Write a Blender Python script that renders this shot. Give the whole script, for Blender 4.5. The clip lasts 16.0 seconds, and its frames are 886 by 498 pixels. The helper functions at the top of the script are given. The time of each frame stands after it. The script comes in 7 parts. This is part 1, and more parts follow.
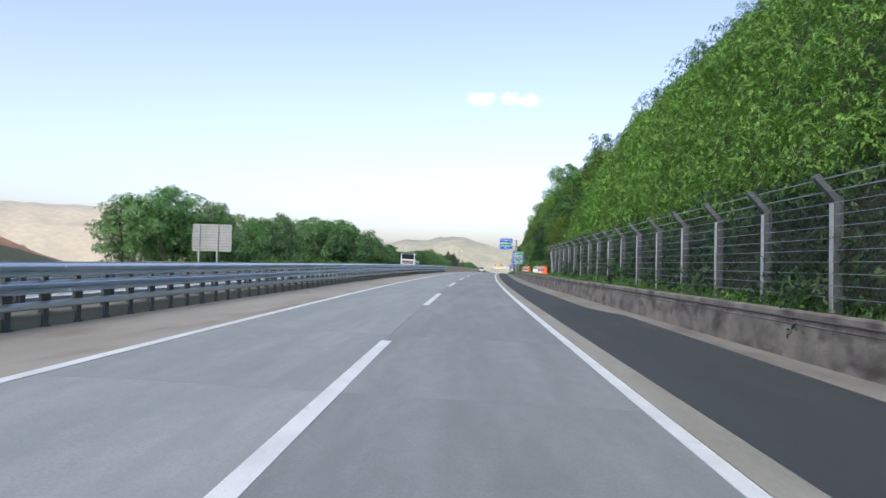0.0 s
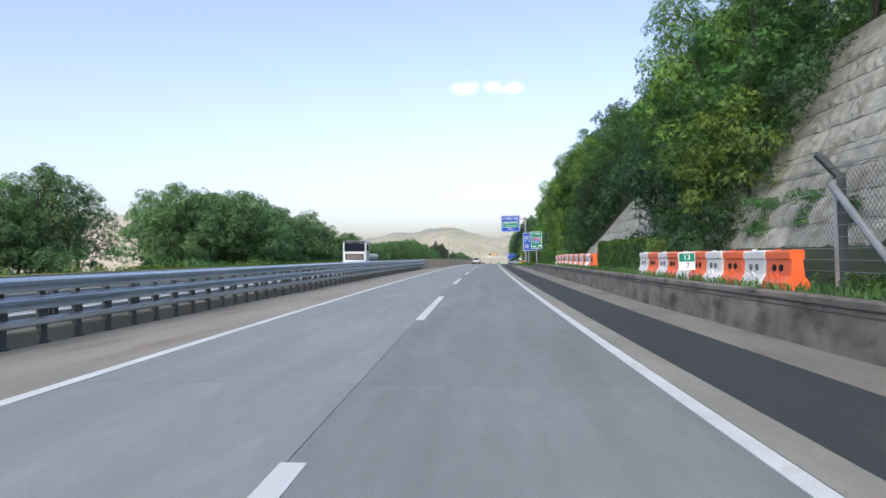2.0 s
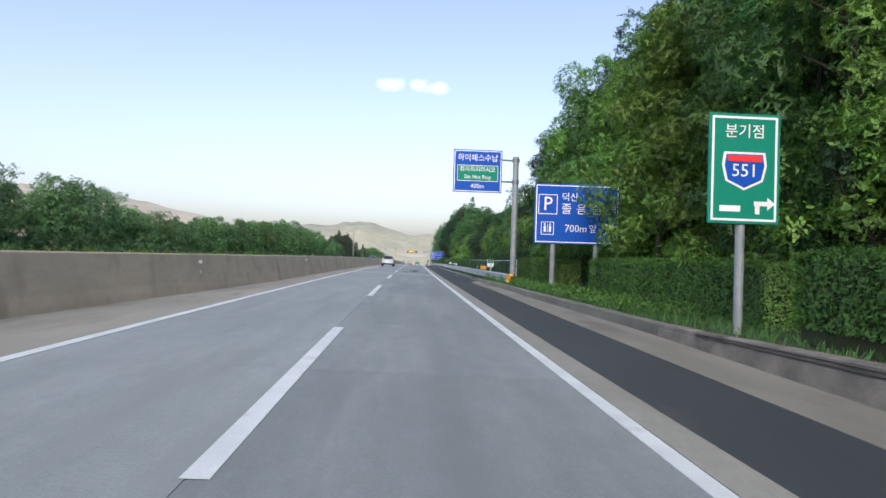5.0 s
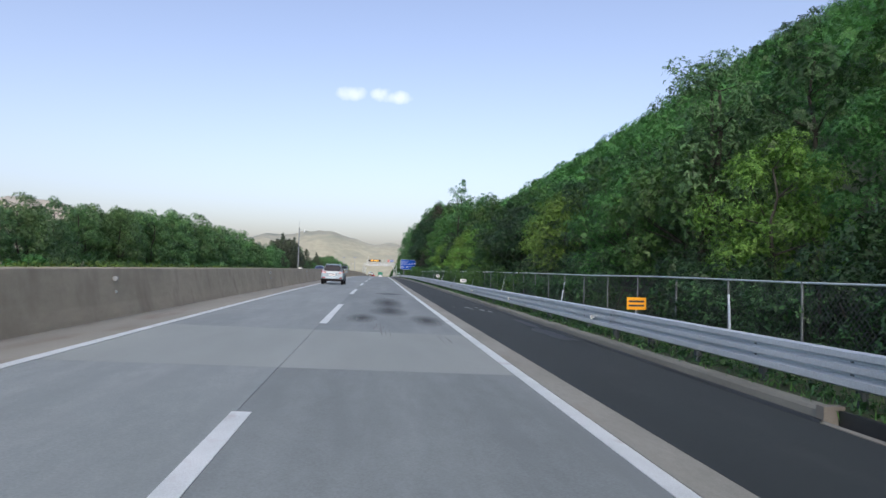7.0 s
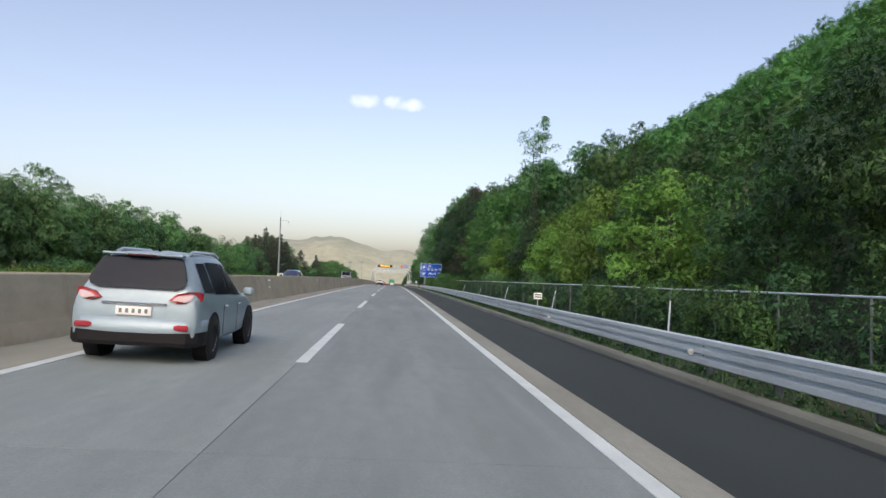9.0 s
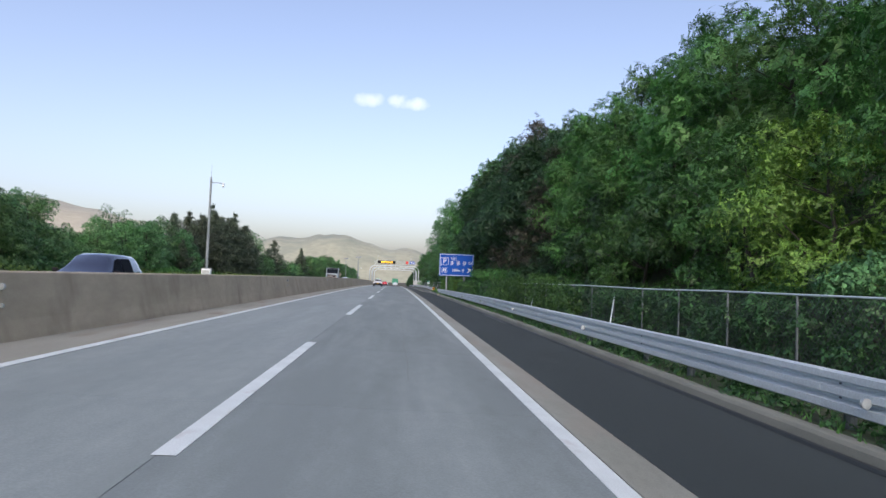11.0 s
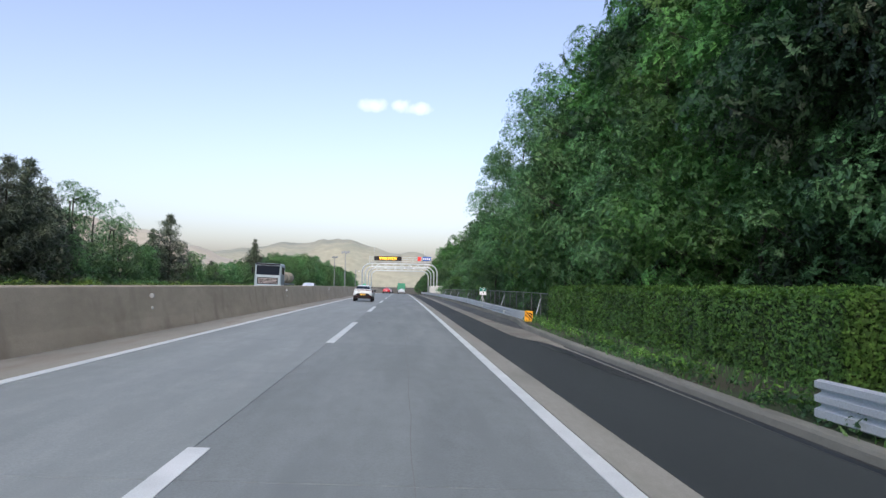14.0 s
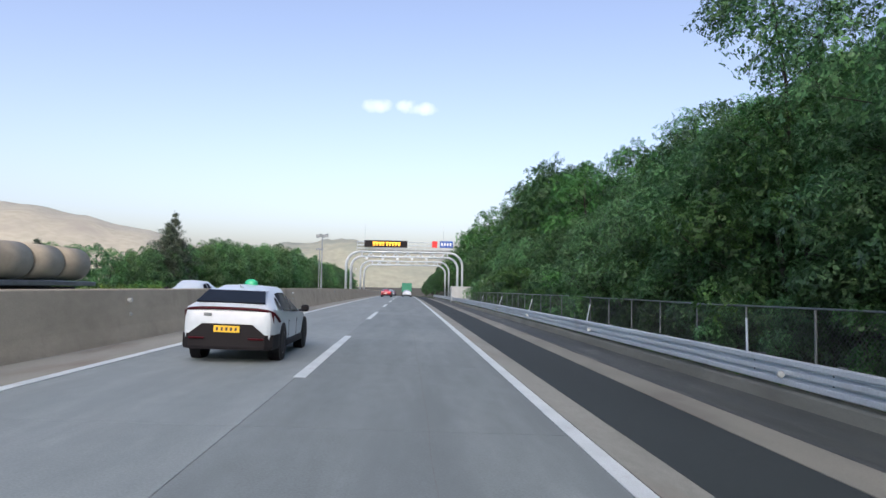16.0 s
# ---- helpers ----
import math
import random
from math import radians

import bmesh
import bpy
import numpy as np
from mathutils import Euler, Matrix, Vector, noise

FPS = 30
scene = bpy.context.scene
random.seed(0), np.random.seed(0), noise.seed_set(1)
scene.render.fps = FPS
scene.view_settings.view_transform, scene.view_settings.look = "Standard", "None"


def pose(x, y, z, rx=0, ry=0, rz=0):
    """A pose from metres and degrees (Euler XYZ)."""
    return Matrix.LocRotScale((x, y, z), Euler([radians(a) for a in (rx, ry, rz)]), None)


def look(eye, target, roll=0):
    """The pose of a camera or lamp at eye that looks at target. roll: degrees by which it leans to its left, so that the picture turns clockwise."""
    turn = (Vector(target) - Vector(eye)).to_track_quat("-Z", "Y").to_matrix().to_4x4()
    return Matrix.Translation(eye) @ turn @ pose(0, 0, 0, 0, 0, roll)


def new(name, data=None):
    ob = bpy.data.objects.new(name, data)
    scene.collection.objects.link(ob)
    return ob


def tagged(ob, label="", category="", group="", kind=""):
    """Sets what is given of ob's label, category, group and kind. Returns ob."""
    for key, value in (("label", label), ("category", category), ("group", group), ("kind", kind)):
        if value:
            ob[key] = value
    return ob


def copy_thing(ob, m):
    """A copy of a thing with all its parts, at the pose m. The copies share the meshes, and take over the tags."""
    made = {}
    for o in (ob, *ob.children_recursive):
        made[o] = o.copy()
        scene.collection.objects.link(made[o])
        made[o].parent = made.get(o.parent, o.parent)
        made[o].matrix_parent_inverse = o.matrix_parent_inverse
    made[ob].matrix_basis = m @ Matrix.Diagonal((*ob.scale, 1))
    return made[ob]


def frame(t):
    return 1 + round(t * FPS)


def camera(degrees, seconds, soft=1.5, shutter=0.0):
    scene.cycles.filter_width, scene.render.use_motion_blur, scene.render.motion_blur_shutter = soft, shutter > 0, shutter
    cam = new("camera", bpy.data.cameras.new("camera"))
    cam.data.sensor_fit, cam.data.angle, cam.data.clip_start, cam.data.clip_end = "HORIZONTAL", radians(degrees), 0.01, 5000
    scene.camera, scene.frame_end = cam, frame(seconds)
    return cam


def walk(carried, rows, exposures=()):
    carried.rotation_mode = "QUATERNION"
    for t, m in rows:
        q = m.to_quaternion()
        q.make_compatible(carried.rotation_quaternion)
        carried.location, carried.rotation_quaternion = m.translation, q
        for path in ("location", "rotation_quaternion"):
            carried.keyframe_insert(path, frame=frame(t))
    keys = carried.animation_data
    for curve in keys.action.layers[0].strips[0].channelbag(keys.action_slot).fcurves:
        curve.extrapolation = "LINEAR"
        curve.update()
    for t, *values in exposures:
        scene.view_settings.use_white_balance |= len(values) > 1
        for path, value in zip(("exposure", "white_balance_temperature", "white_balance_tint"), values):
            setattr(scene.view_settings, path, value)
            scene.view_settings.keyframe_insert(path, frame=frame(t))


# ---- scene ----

# ---------------------------------------------------------------- the road's line in plan and height
KNOTS, HEADS = (0.0, 85.0, 250.0, 372.0), (3.86, 1.33, -0.25, 0.0)   # metres along the road, degrees to the left
GRADE, CREST, FALL = 0.916, 0.6345e-4, 0.0249                         # start grade (deg), crest curvature, crossfall
STEP, BACK = 0.5, 400.0
_s = np.arange(-BACK, 3600.0, STEP)
_h = np.radians(np.interp(_s, KNOTS, HEADS))
_h = np.convolve(np.pad(_h, 40, mode="edge"), np.ones(81) / 81, "valid")
_g = math.radians(GRADE) - CREST * np.clip(_s, -150, 600)
_i0 = int(BACK / STEP)
_px, _py, _pz = np.cumsum(-np.sin(_h) * STEP), np.cumsum(np.cos(_h) * STEP), np.cumsum(np.tan(_g) * STEP)
_px, _py, _pz = _px - _px[_i0], _py - _py[_i0], _pz - _pz[_i0]


def road(s, x, dz=0.0):
    """The place s metres along the lane line, x metres to its right, dz above the road's surface there."""
    a = np.interp(s, _s, _h)
    return Vector((np.interp(s, _s, _px) + x * math.cos(a), np.interp(s, _s, _py) + x * math.sin(a),
                   np.interp(s, _s, _pz) - FALL * max(min(x, 12), -18) + dz))


def heading(s):
    return math.degrees(np.interp(s, _s, _h))


def grade(s):
    return math.degrees(np.interp(s, _s, _g))


def at(s, x, dz=0.0, turn=0.0, tilt=False):
    p = road(s, x, dz)
    m = pose(p.x, p.y, p.z, 0, 0, heading(s))
    if tilt:
        m = m @ pose(0, 0, 0, grade(s), math.degrees(math.atan(FALL)), 0)
    return m @ pose(0, 0, 0, 0, 0, turn)


# ---------------------------------------------------------------- camera
cam = camera(67.6, 16.0, soft=1.5)
EYE = 1.540
#       t     s      x    pitch  roll  yaw
PATH = (
    (0.0, 0.31, 1.51, 2.06, -1.60, 5.72),
    (0.5, 12.10, 1.54, 1.60, 0.03, 5.87),
    (1.0, 23.89, 1.43, 1.56, 0.99, 5.83),
    (1.5, 35.85, 1.38, 1.31, 1.39, 5.42),
    (2.0, 47.91, 1.38, 1.33, 1.21, 5.03),
    (2.5, 59.77, 1.33, 1.10, 0.17, 4.13),
    (3.0, 71.58, 1.43, 1.10, -0.60, 3.59),
    (3.5, 83.41, 1.38, 1.17, -1.31, 3.19),
    (6.0, 142.75, 1.53, 1.11, -1.11, -5.10),
    (6.5, 154.39, 1.53, 1.56, -0.76, -5.10),
    (7.0, 165.80, 1.31, 2.03, -1.40, -5.51),
    (7.5, 177.22, 1.40, 2.19, -0.35, -5.21),
    (8.0, 188.88, 1.36, 2.34, -0.99, -4.80),
    (8.5, 200.58, 1.34, 2.75, -1.36, -4.91),
    (9.0, 212.16, 1.45, 2.65, -1.97, -4.56),
    (11.5, 269.49, 1.81, 2.54, -2.15, -4.13),
    (12.0, 280.89, 1.79, 2.54, -2.15, -3.99),
    (12.5, 292.26, 1.87, 2.62, -1.11, -3.76),
    (13.0, 303.70, 1.79, 2.84, -1.34, -3.82),
    (13.5, 315.19, 1.86, 2.72, -0.93, -3.61),
    (14.0, 326.65, 1.79, 2.87, -1.17, -3.64),
    (14.5, 338.28, 1.72, 2.89, -1.64, -3.58),
    (15.0, 349.81, 1.78, 2.79, -1.23, -3.33),
    (15.5, 361.24, 1.68, 2.92, -1.26, -3.34),
    (16.0, 372.61, 1.72, 2.88, -0.98, -3.20),
)
walk(cam, [(t, pose(*road(s, x, EYE), 90 + p, r, y)) for t, s, x, p, r, y in PATH], [(0.0, 1.10, 6450, 16), (1.0, 0.95, 6400, 16), (2.0, 1.04, 6450, 16), (2.5, 1.03, 6450, 16), (3.0, 0.99, 6450, 16), (3.5, 0.88, 6450, 16), (5.8, 1.02, 6400, 16), (6.1, 1.02, 6400, 16), (6.6, 0.75, 6400, 16), (8.0, 0.72, 6500, 15), (9.0, 0.78, 7000, 14), (9.6, 0.78, 6600, 15), (11.3, 0.78, 6400, 16), (12.5, 0.78, 6400, 16), (13.5, 0.93, 6450, 16), (14.0, 0.92, 6450, 16), (15.5, 0.82, 6400, 16), (16.0, 0.86, 6400, 16)])

# ---------------------------------------------------------------- sky and sun
SUN_EL, SUN_AZ = 38.0, -172.0     # degrees up, degrees to the right of the way ahead
CLOUD_AZ, CLOUD_EL = 0.82, 14.9
world = bpy.data.worlds.new("sky")
scene.world = world
world.use_nodes = True
wn, wl = world.node_tree.nodes, world.node_tree.links
wn.clear()
w_out, w_bg = wn.new("ShaderNodeOutputWorld"), wn.new("ShaderNodeBackground")
w_sky = wn.new("ShaderNodeTexSky")
w_sky.sky_type = "NISHITA"
w_sky.sun_disc = False
w_sky.sun_elevation, w_sky.sun_rotation = radians(SUN_EL), radians(SUN_AZ)
w_sky.air_density, w_sky.dust_density, w_sky.ozone_density = 1.0, 3.4, 1.2
w_bg.inputs["Strength"].default_value = 0.14
wl.new(w_bg.outputs[0], w_out.inputs["Surface"])


def sky_patch(az, el, wide, high, seed):
    """A soft cloud: an uneven ellipse of directions."""
    tc, mp = wn.new("ShaderNodeTexCoord"), wn.new("ShaderNodeMapping")
    mp.vector_type = "TEXTURE"
    mp.inputs["Rotation"].default_value = (radians(el), 0, radians(az))
    wl.new(tc.outputs["Generated"], mp.inputs["Vector"])
    sp = wn.new("ShaderNodeSeparateXYZ")
    wl.new(mp.outputs[0], sp.inputs[0])
    nz = wn.new("ShaderNodeTexNoise")
    nz.inputs["Scale"].default_value, nz.inputs["Detail"].default_value = 26 + seed, 7
    wl.new(tc.outputs["Generated"], nz.inputs["Vector"])

    def op(kind, a, b):
        n = wn.new("ShaderNodeMath")
        n.operation = kind
        for k, v in ((0, a), (1, b)):
            if isinstance(v, (int, float)):
                n.inputs[k].default_value = v
            else:
                wl.new(v, n.inputs[k])
        return n.outputs[0]
    u = op("DIVIDE", sp.outputs["X"], math.tan(radians(wide)))
    v = op("DIVIDE", sp.outputs["Z"], math.tan(radians(high)))
    r = op("ADD", op("MULTIPLY", u, u), op("MULTIPLY", v, v))
    r = op("ADD", r, op("MULTIPLY", op("SUBTRACT", nz.outputs["Fac"], 0.5), 3.6))
    ahead = op("GREATER_THAN", sp.outputs["Y"], 0.5)
    soft = op("MULTIPLY", op("MINIMUM", op("MAXIMUM", op("MULTIPLY", op("SUBTRACT", 1.0, r), 0.42), 0.0), 1.0), ahead)
    return op("MULTIPLY", soft, 0.55)


fac = None
for az, el, wide, high, seed in ((CLOUD_AZ + 2.0, CLOUD_EL + 0.05, 1.3, 0.62, 0), (CLOUD_AZ - 0.7, CLOUD_EL + 0.12, 1.0, 0.62, 9), (CLOUD_AZ - 2.2, CLOUD_EL - 0.1, 1.5, 0.6, 5)):
    q = sky_patch(az, el, wide, high, seed)
    if fac is None:
        fac = q
    else:
        mx = wn.new("ShaderNodeMath")
        mx.operation = "MAXIMUM"
        wl.new(fac, mx.inputs[0])
        wl.new(q, mx.inputs[1])
        fac = mx.outputs[0]
mix = wn.new("ShaderNodeMixRGB")
mix.inputs["Color2"].default_value = (7.6, 7.5, 7.4, 1)
wl.new(fac, mix.inputs["Fac"])
warm = wn.new("ShaderNodeMixRGB")                    # high thin haze takes the green out of the blue
warm.blend_type = "MULTIPLY"
warm.inputs["Fac"].default_value, warm.inputs["Color2"].default_value = 1.0, (1.05, 1.0, 1.005, 1)
pale = wn.new("ShaderNodeHueSaturation")
pale.inputs["Saturation"].default_value = 0.93
wl.new(w_sky.outputs[0], pale.inputs["Color"])
wl.new(pale.outputs[0], warm.inputs["Color1"])
wl.new(warm.outputs[0], mix.inputs["Color1"])
wl.new(mix.outputs[0], w_bg.inputs["Color"])

sun_data = bpy.data.lights.new("sun", "SUN")
sun_data.energy, sun_data.angle, sun_data.color = 0.3, radians(40), (1.0, 0.93, 0.84)
sun = new("sun", sun_data)
sun_way = Vector((math.sin(radians(SUN_AZ)) * math.cos(radians(SUN_EL)), math.cos(radians(SUN_AZ)) * math.cos(radians(SUN_EL)), math.sin(radians(SUN_EL))))
sun.matrix_world = look(sun_way * 300, (0, 0, 0))

# ---------------------------------------------------------------- materials
def _nodes(name):
    m = bpy.data.materials.new(name)
    m.use_nodes = True
    return m, m.node_tree.nodes, m.node_tree.links, m.node_tree.nodes["Principled BSDF"]


def surface(name, a, b, scale=2.0, rough=0.8, metal=0.0, bump=0.15, fine=60.0, stretch=(1, 1, 1), stain=None, stain_scale=0.5,
            stain_stretch=(1, 1, 1), stain_at=0.55, vary=0.0, speckle=0.0):
    """Two tones by a coarse noise, fine grain as relief and tone, and stains of their own colour."""
    m, n, l, p = _nodes(name)
    tc, oi, place = n.new("ShaderNodeTexCoord"), n.new("ShaderNodeObjectInfo"), n.new("ShaderNodeVectorMath")
    l.new(tc.outputs["Object"], place.inputs[0])
    l.new(oi.outputs["Location"], place.inputs[1])

    def noise_at(sc, st, detail=4.0):
        mp, nz = n.new("ShaderNodeMapping"), n.new("ShaderNodeTexNoise")
        mp.inputs["Scale"].default_value = st
        nz.inputs["Scale"].default_value, nz.inputs["Detail"].default_value = sc, detail
        l.new(place.outputs[0], mp.inputs["Vector"])
        l.new(mp.outputs[0], nz.inputs["Vector"])
        return nz.outputs["Fac"]

    def ramp(f, lo, hi):
        r = n.new("ShaderNodeMapRange")
        r.inputs["From Min"].default_value, r.inputs["From Max"].default_value = lo, hi
        l.new(f, r.inputs["Value"])
        return r.outputs[0]

    def blend(f, c1, c2, how="MIX"):
        x = n.new("ShaderNodeMixRGB")
        x.blend_type = how
        for k, v in (("Fac", f), ("Color1", c1), ("Color2", c2)):
            if isinstance(v, (int, float)):
                x.inputs[k].default_value = v
            elif isinstance(v, tuple):
                x.inputs[k].default_value = (*v, 1)
            else:
                l.new(v, x.inputs[k])
        return x.outputs[0]
    col = blend(ramp(noise_at(scale, stretch), 0.3, 0.7), a, b)
    grain = noise_at(fine, (1, 1, 1), 3.0)
    g = n.new("ShaderNodeMapRange")
    g.inputs["From Min"].default_value, g.inputs["From Max"].default_value = 0.2, 0.8
    g.inputs["To Min"].default_value, g.inputs["To Max"].default_value = 0.84, 1.14
    l.new(grain, g.inputs["Value"])
    col = blend(1.0, col, g.outputs[0], "MULTIPLY")
    if speckle:                                      # blotches of a hand's width
        q = n.new("ShaderNodeMapRange")
        q.inputs["From Min"].default_value, q.inputs["From Max"].default_value = 0.3, 0.7
        q.inputs["To Min"].default_value, q.inputs["To Max"].default_value = 0.94, 1.06
        l.new(noise_at(speckle, (1, 0.35, 1), 7.0), q.inputs["Value"])
        col = blend(1.0, col, q.outputs[0], "MULTIPLY")
    if stain:
        col = blend(ramp(noise_at(stain_scale, stain_stretch, 6.0), stain_at, stain_at + 0.2), col, stain)
    if vary:
        r = n.new("ShaderNodeMapRange")
        r.inputs["To Min"].default_value, r.inputs["To Max"].default_value = 1 - vary, 1 + vary
        l.new(oi.outputs["Random"], r.inputs["Value"])
        col = blend(1.0, col, r.outputs[0], "MULTIPLY")
    l.new(col, p.inputs["Base Color"])
    p.inputs["Roughness"].default_value, p.inputs["Metallic"].default_value = rough, metal
    if bump:
        bp = n.new("ShaderNodeBump")
        bp.inputs["Strength"].default_value, bp.inputs["Distance"].default_value = bump, 0.01
        l.new(grain, bp.inputs["Height"])
        l.new(bp.outputs[0], p.inputs["Normal"])
    return m


def leaves(name, dark, light, passing=0.3, grain=17.0, gap=0.54):
    """Sprays of small leaves: each leaflet its own green, gaps between them, a little light coming through."""
    m, n, l, p = _nodes(name)
    geo, oi = n.new("ShaderNodeNewGeometry"), n.new("ShaderNodeObjectInfo")
    x = n.new("ShaderNodeMixRGB")
    x.inputs["Color1"].default_value, x.inputs["Color2"].default_value = (*dark, 1), (*light, 1)
    l.new(geo.outputs["Random Per Island"], x.inputs["Fac"])
    hs = n.new("ShaderNodeHueSaturation")
    r, r2 = n.new("ShaderNodeMapRange"), n.new("ShaderNodeMapRange")
    r.inputs["To Min"].default_value, r.inputs["To Max"].default_value = 0.75, 1.25
    r2.inputs["To Min"].default_value, r2.inputs["To Max"].default_value = 0.485, 0.515
    tc, nz = n.new("ShaderNodeTexCoord"), n.new("ShaderNodeTexNoise")
    nz.inputs["Scale"].default_value = 0.45
    l.new(tc.outputs["Object"], nz.inputs["Vector"])
    r3 = n.new("ShaderNodeMapRange")
    r3.inputs["From Min"].default_value, r3.inputs["From Max"].default_value = 0.3, 0.7
    r3.inputs["To Min"].default_value, r3.inputs["To Max"].default_value = 0.8, 1.25
    l.new(nz.outputs["Fac"], r3.inputs["Value"])
    mu = n.new("ShaderNodeMath")
    mu.operation = "MULTIPLY"
    l.new(oi.outputs["Random"], r.inputs["Value"])
    l.new(oi.outputs["Random"], r2.inputs["Value"])
    l.new(r.outputs[0], mu.inputs[0])
    l.new(r3.outputs[0], mu.inputs[1])
    l.new(mu.outputs[0], hs.inputs["Value"])
    l.new(r2.outputs[0], hs.inputs["Hue"])
    vo, sp = n.new("ShaderNodeTexVoronoi"), n.new("ShaderNodeSeparateColor")
    vo.inputs["Scale"].default_value = grain
    l.new(tc.outputs["Object"], vo.inputs["Vector"])
    l.new(vo.outputs["Color"], sp.inputs[0])
    r4, mu2 = n.new("ShaderNodeMapRange"), n.new("ShaderNodeMixRGB")
    r4.inputs["To Min"].default_value, r4.inputs["To Max"].default_value = 0.62, 1.38
    l.new(sp.outputs[0], r4.inputs["Value"])
    mu2.blend_type = "MULTIPLY"
    mu2.inputs["Fac"].default_value = 1.0
    l.new(x.outputs[0], mu2.inputs["Color1"])
    l.new(r4.outputs[0], mu2.inputs["Color2"])
    l.new(mu2.outputs[0], hs.inputs["Color"])
    cut, holes, ms2 = n.new("ShaderNodeMath"), n.new("ShaderNodeBsdfTransparent"), n.new("ShaderNodeMixShader")
    cut.operation = "GREATER_THAN"
    cut.inputs[1].default_value = gap
    l.new(vo.outputs["Distance"], cut.inputs[0])
    l.new(hs.outputs[0], p.inputs["Base Color"])
    p.inputs["Roughness"].default_value = 0.55
    tr, ms, out = n.new("ShaderNodeBsdfTranslucent"), n.new("ShaderNodeMixShader"), n["Material Output"]
    l.new(hs.outputs[0], tr.inputs["Color"])
    ms.inputs["Fac"].default_value = passing
    l.new(p.outputs[0], ms.inputs[1])
    l.new(tr.outputs[0], ms.inputs[2])
    l.new(cut.outputs[0], ms2.inputs["Fac"])
    l.new(ms.outputs[0], ms2.inputs[1])
    l.new(holes.outputs[0], ms2.inputs[2])
    l.new(ms2.outputs[0], out.inputs["Surface"])
    return m


def plain(name, c, rough=0.5, metal=0.0, coat=0.0, shine=0.5):
    m, n, l, p = _nodes(name)
    nz, tc, mp = n.new("ShaderNodeTexNoise"), n.new("ShaderNodeTexCoord"), n.new("ShaderNodeMapRange")
    nz.inputs["Scale"].default_value, nz.inputs["Detail"].default_value = 7, 5
    l.new(tc.outputs["Object"], nz.inputs["Vector"])
    mp.inputs["To Min"].default_value, mp.inputs["To Max"].default_value = 0.88, 1.1
    l.new(nz.outputs["Fac"], mp.inputs["Value"])
    x = n.new("ShaderNodeMixRGB")
    x.blend_type = "MULTIPLY"
    x.inputs["Fac"].default_value, x.inputs["Color1"].default_value = 1, (*c, 1)
    l.new(mp.outputs[0], x.inputs["Color2"])
    l.new(x.outputs[0], p.inputs["Base Color"])
    p.inputs["Roughness"].default_value, p.inputs["Metallic"].default_value, p.inputs["Coat Weight"].default_value = rough, metal, coat
    p.inputs["Specular IOR Level"].default_value = shine
    return m


def glow(name, c, power):
    m, n, l, p = _nodes(name)
    p.inputs["Base Color"].default_value = (*c, 1)
    p.inputs["Emission Color"].default_value, p.inputs["Emission Strength"].default_value = (*c, 1), power
    return m


CONCRETE_WORN = surface("worn_concrete", (0.143, 0.181, 0.184), (0.193, 0.240, 0.243), 0.9, 0.85, 0, 0.3, 45, (1.4, 0.14, 1),
                        (0.146, 0.184, 0.188), 1.7, (1.1, 0.12, 1), 0.5, 0.05, 5.0)
CONCRETE = surface("pavement_concrete", (0.182, 0.228, 0.230), (0.224, 0.276, 0.278), 0.9, 0.85, 0, 0.3, 45, (1.4, 0.14, 1),
                   (0.182, 0.225, 0.226), 1.7, (1.1, 0.12, 1), 0.5, 0.04, 5.0)
EDGE_STRIP = surface("edge_concrete", (0.185, 0.204, 0.177), (0.25, 0.27, 0.238), 1.2, 0.9, 0, 0.3, 70, (1, 0.3, 1), (0.21, 0.205, 0.175), 0.8, (2, 0.3, 1), 0.52, 0, 14.0)
SHOULDER_DUST = surface("dusty_concrete", (0.205, 0.222, 0.192), (0.27, 0.285, 0.248), 0.7, 0.95, 0, 0.3, 70, (1, 0.25, 1), (0.185, 0.172, 0.148), 1.1, (1.6, 0.3, 1), 0.52)
ASPHALT = surface("asphalt", (0.0225, 0.035, 0.0375), (0.0315, 0.0465, 0.049), 0.6, 0.9, 0, 0.6, 110, (1, 0.25, 1), (0.058, 0.066, 0.063), 0.9, (1, 0.3, 1), 0.6, 0, 16.0)
ASPHALT_DARK = surface("newer_asphalt", (0.0155, 0.0265, 0.0278), (0.0222, 0.036, 0.0372), 0.6, 0.9, 0, 0.6, 110, (1, 0.25, 1), (0.036, 0.049, 0.048), 0.9, (1, 0.3, 1), 0.62, 0, 16.0)
KERB = surface("kerb_concrete", (0.115, 0.130, 0.110), (0.175, 0.192, 0.165), 1.2, 0.9, 0, 0.3, 70, (1, 0.3, 1), (0.095, 0.10, 0.085), 0.9, (2, 0.4, 1), 0.52, 0, 14.0)
GUTTER = surface("gutter_concrete", (0.150, 0.160, 0.136), (0.215, 0.225, 0.192), 1.0, 0.9, 0, 0.3, 60, (1, 0.3, 1), (0.12, 0.115, 0.10), 0.9, (1, 0.4, 1), 0.52)
WALL_OLD = surface("weathered_concrete", (0.10, 0.104, 0.090), (0.225, 0.222, 0.190), 1.4, 0.92, 0, 0.6, 26, (1, 1, 1.3), (0.055, 0.054, 0.048), 2.2, (0.5, 0.5, 1.0), 0.5)
BARRIER_CONCRETE = surface("barrier_concrete", (0.345, 0.322, 0.245), (0.44, 0.412, 0.315), 0.7, 0.92, 0, 0.3, 50, (1, 0.6, 1), (0.285, 0.262, 0.20), 1.3, (1, 0.9, 0.5), 0.54, 0, 6.0)
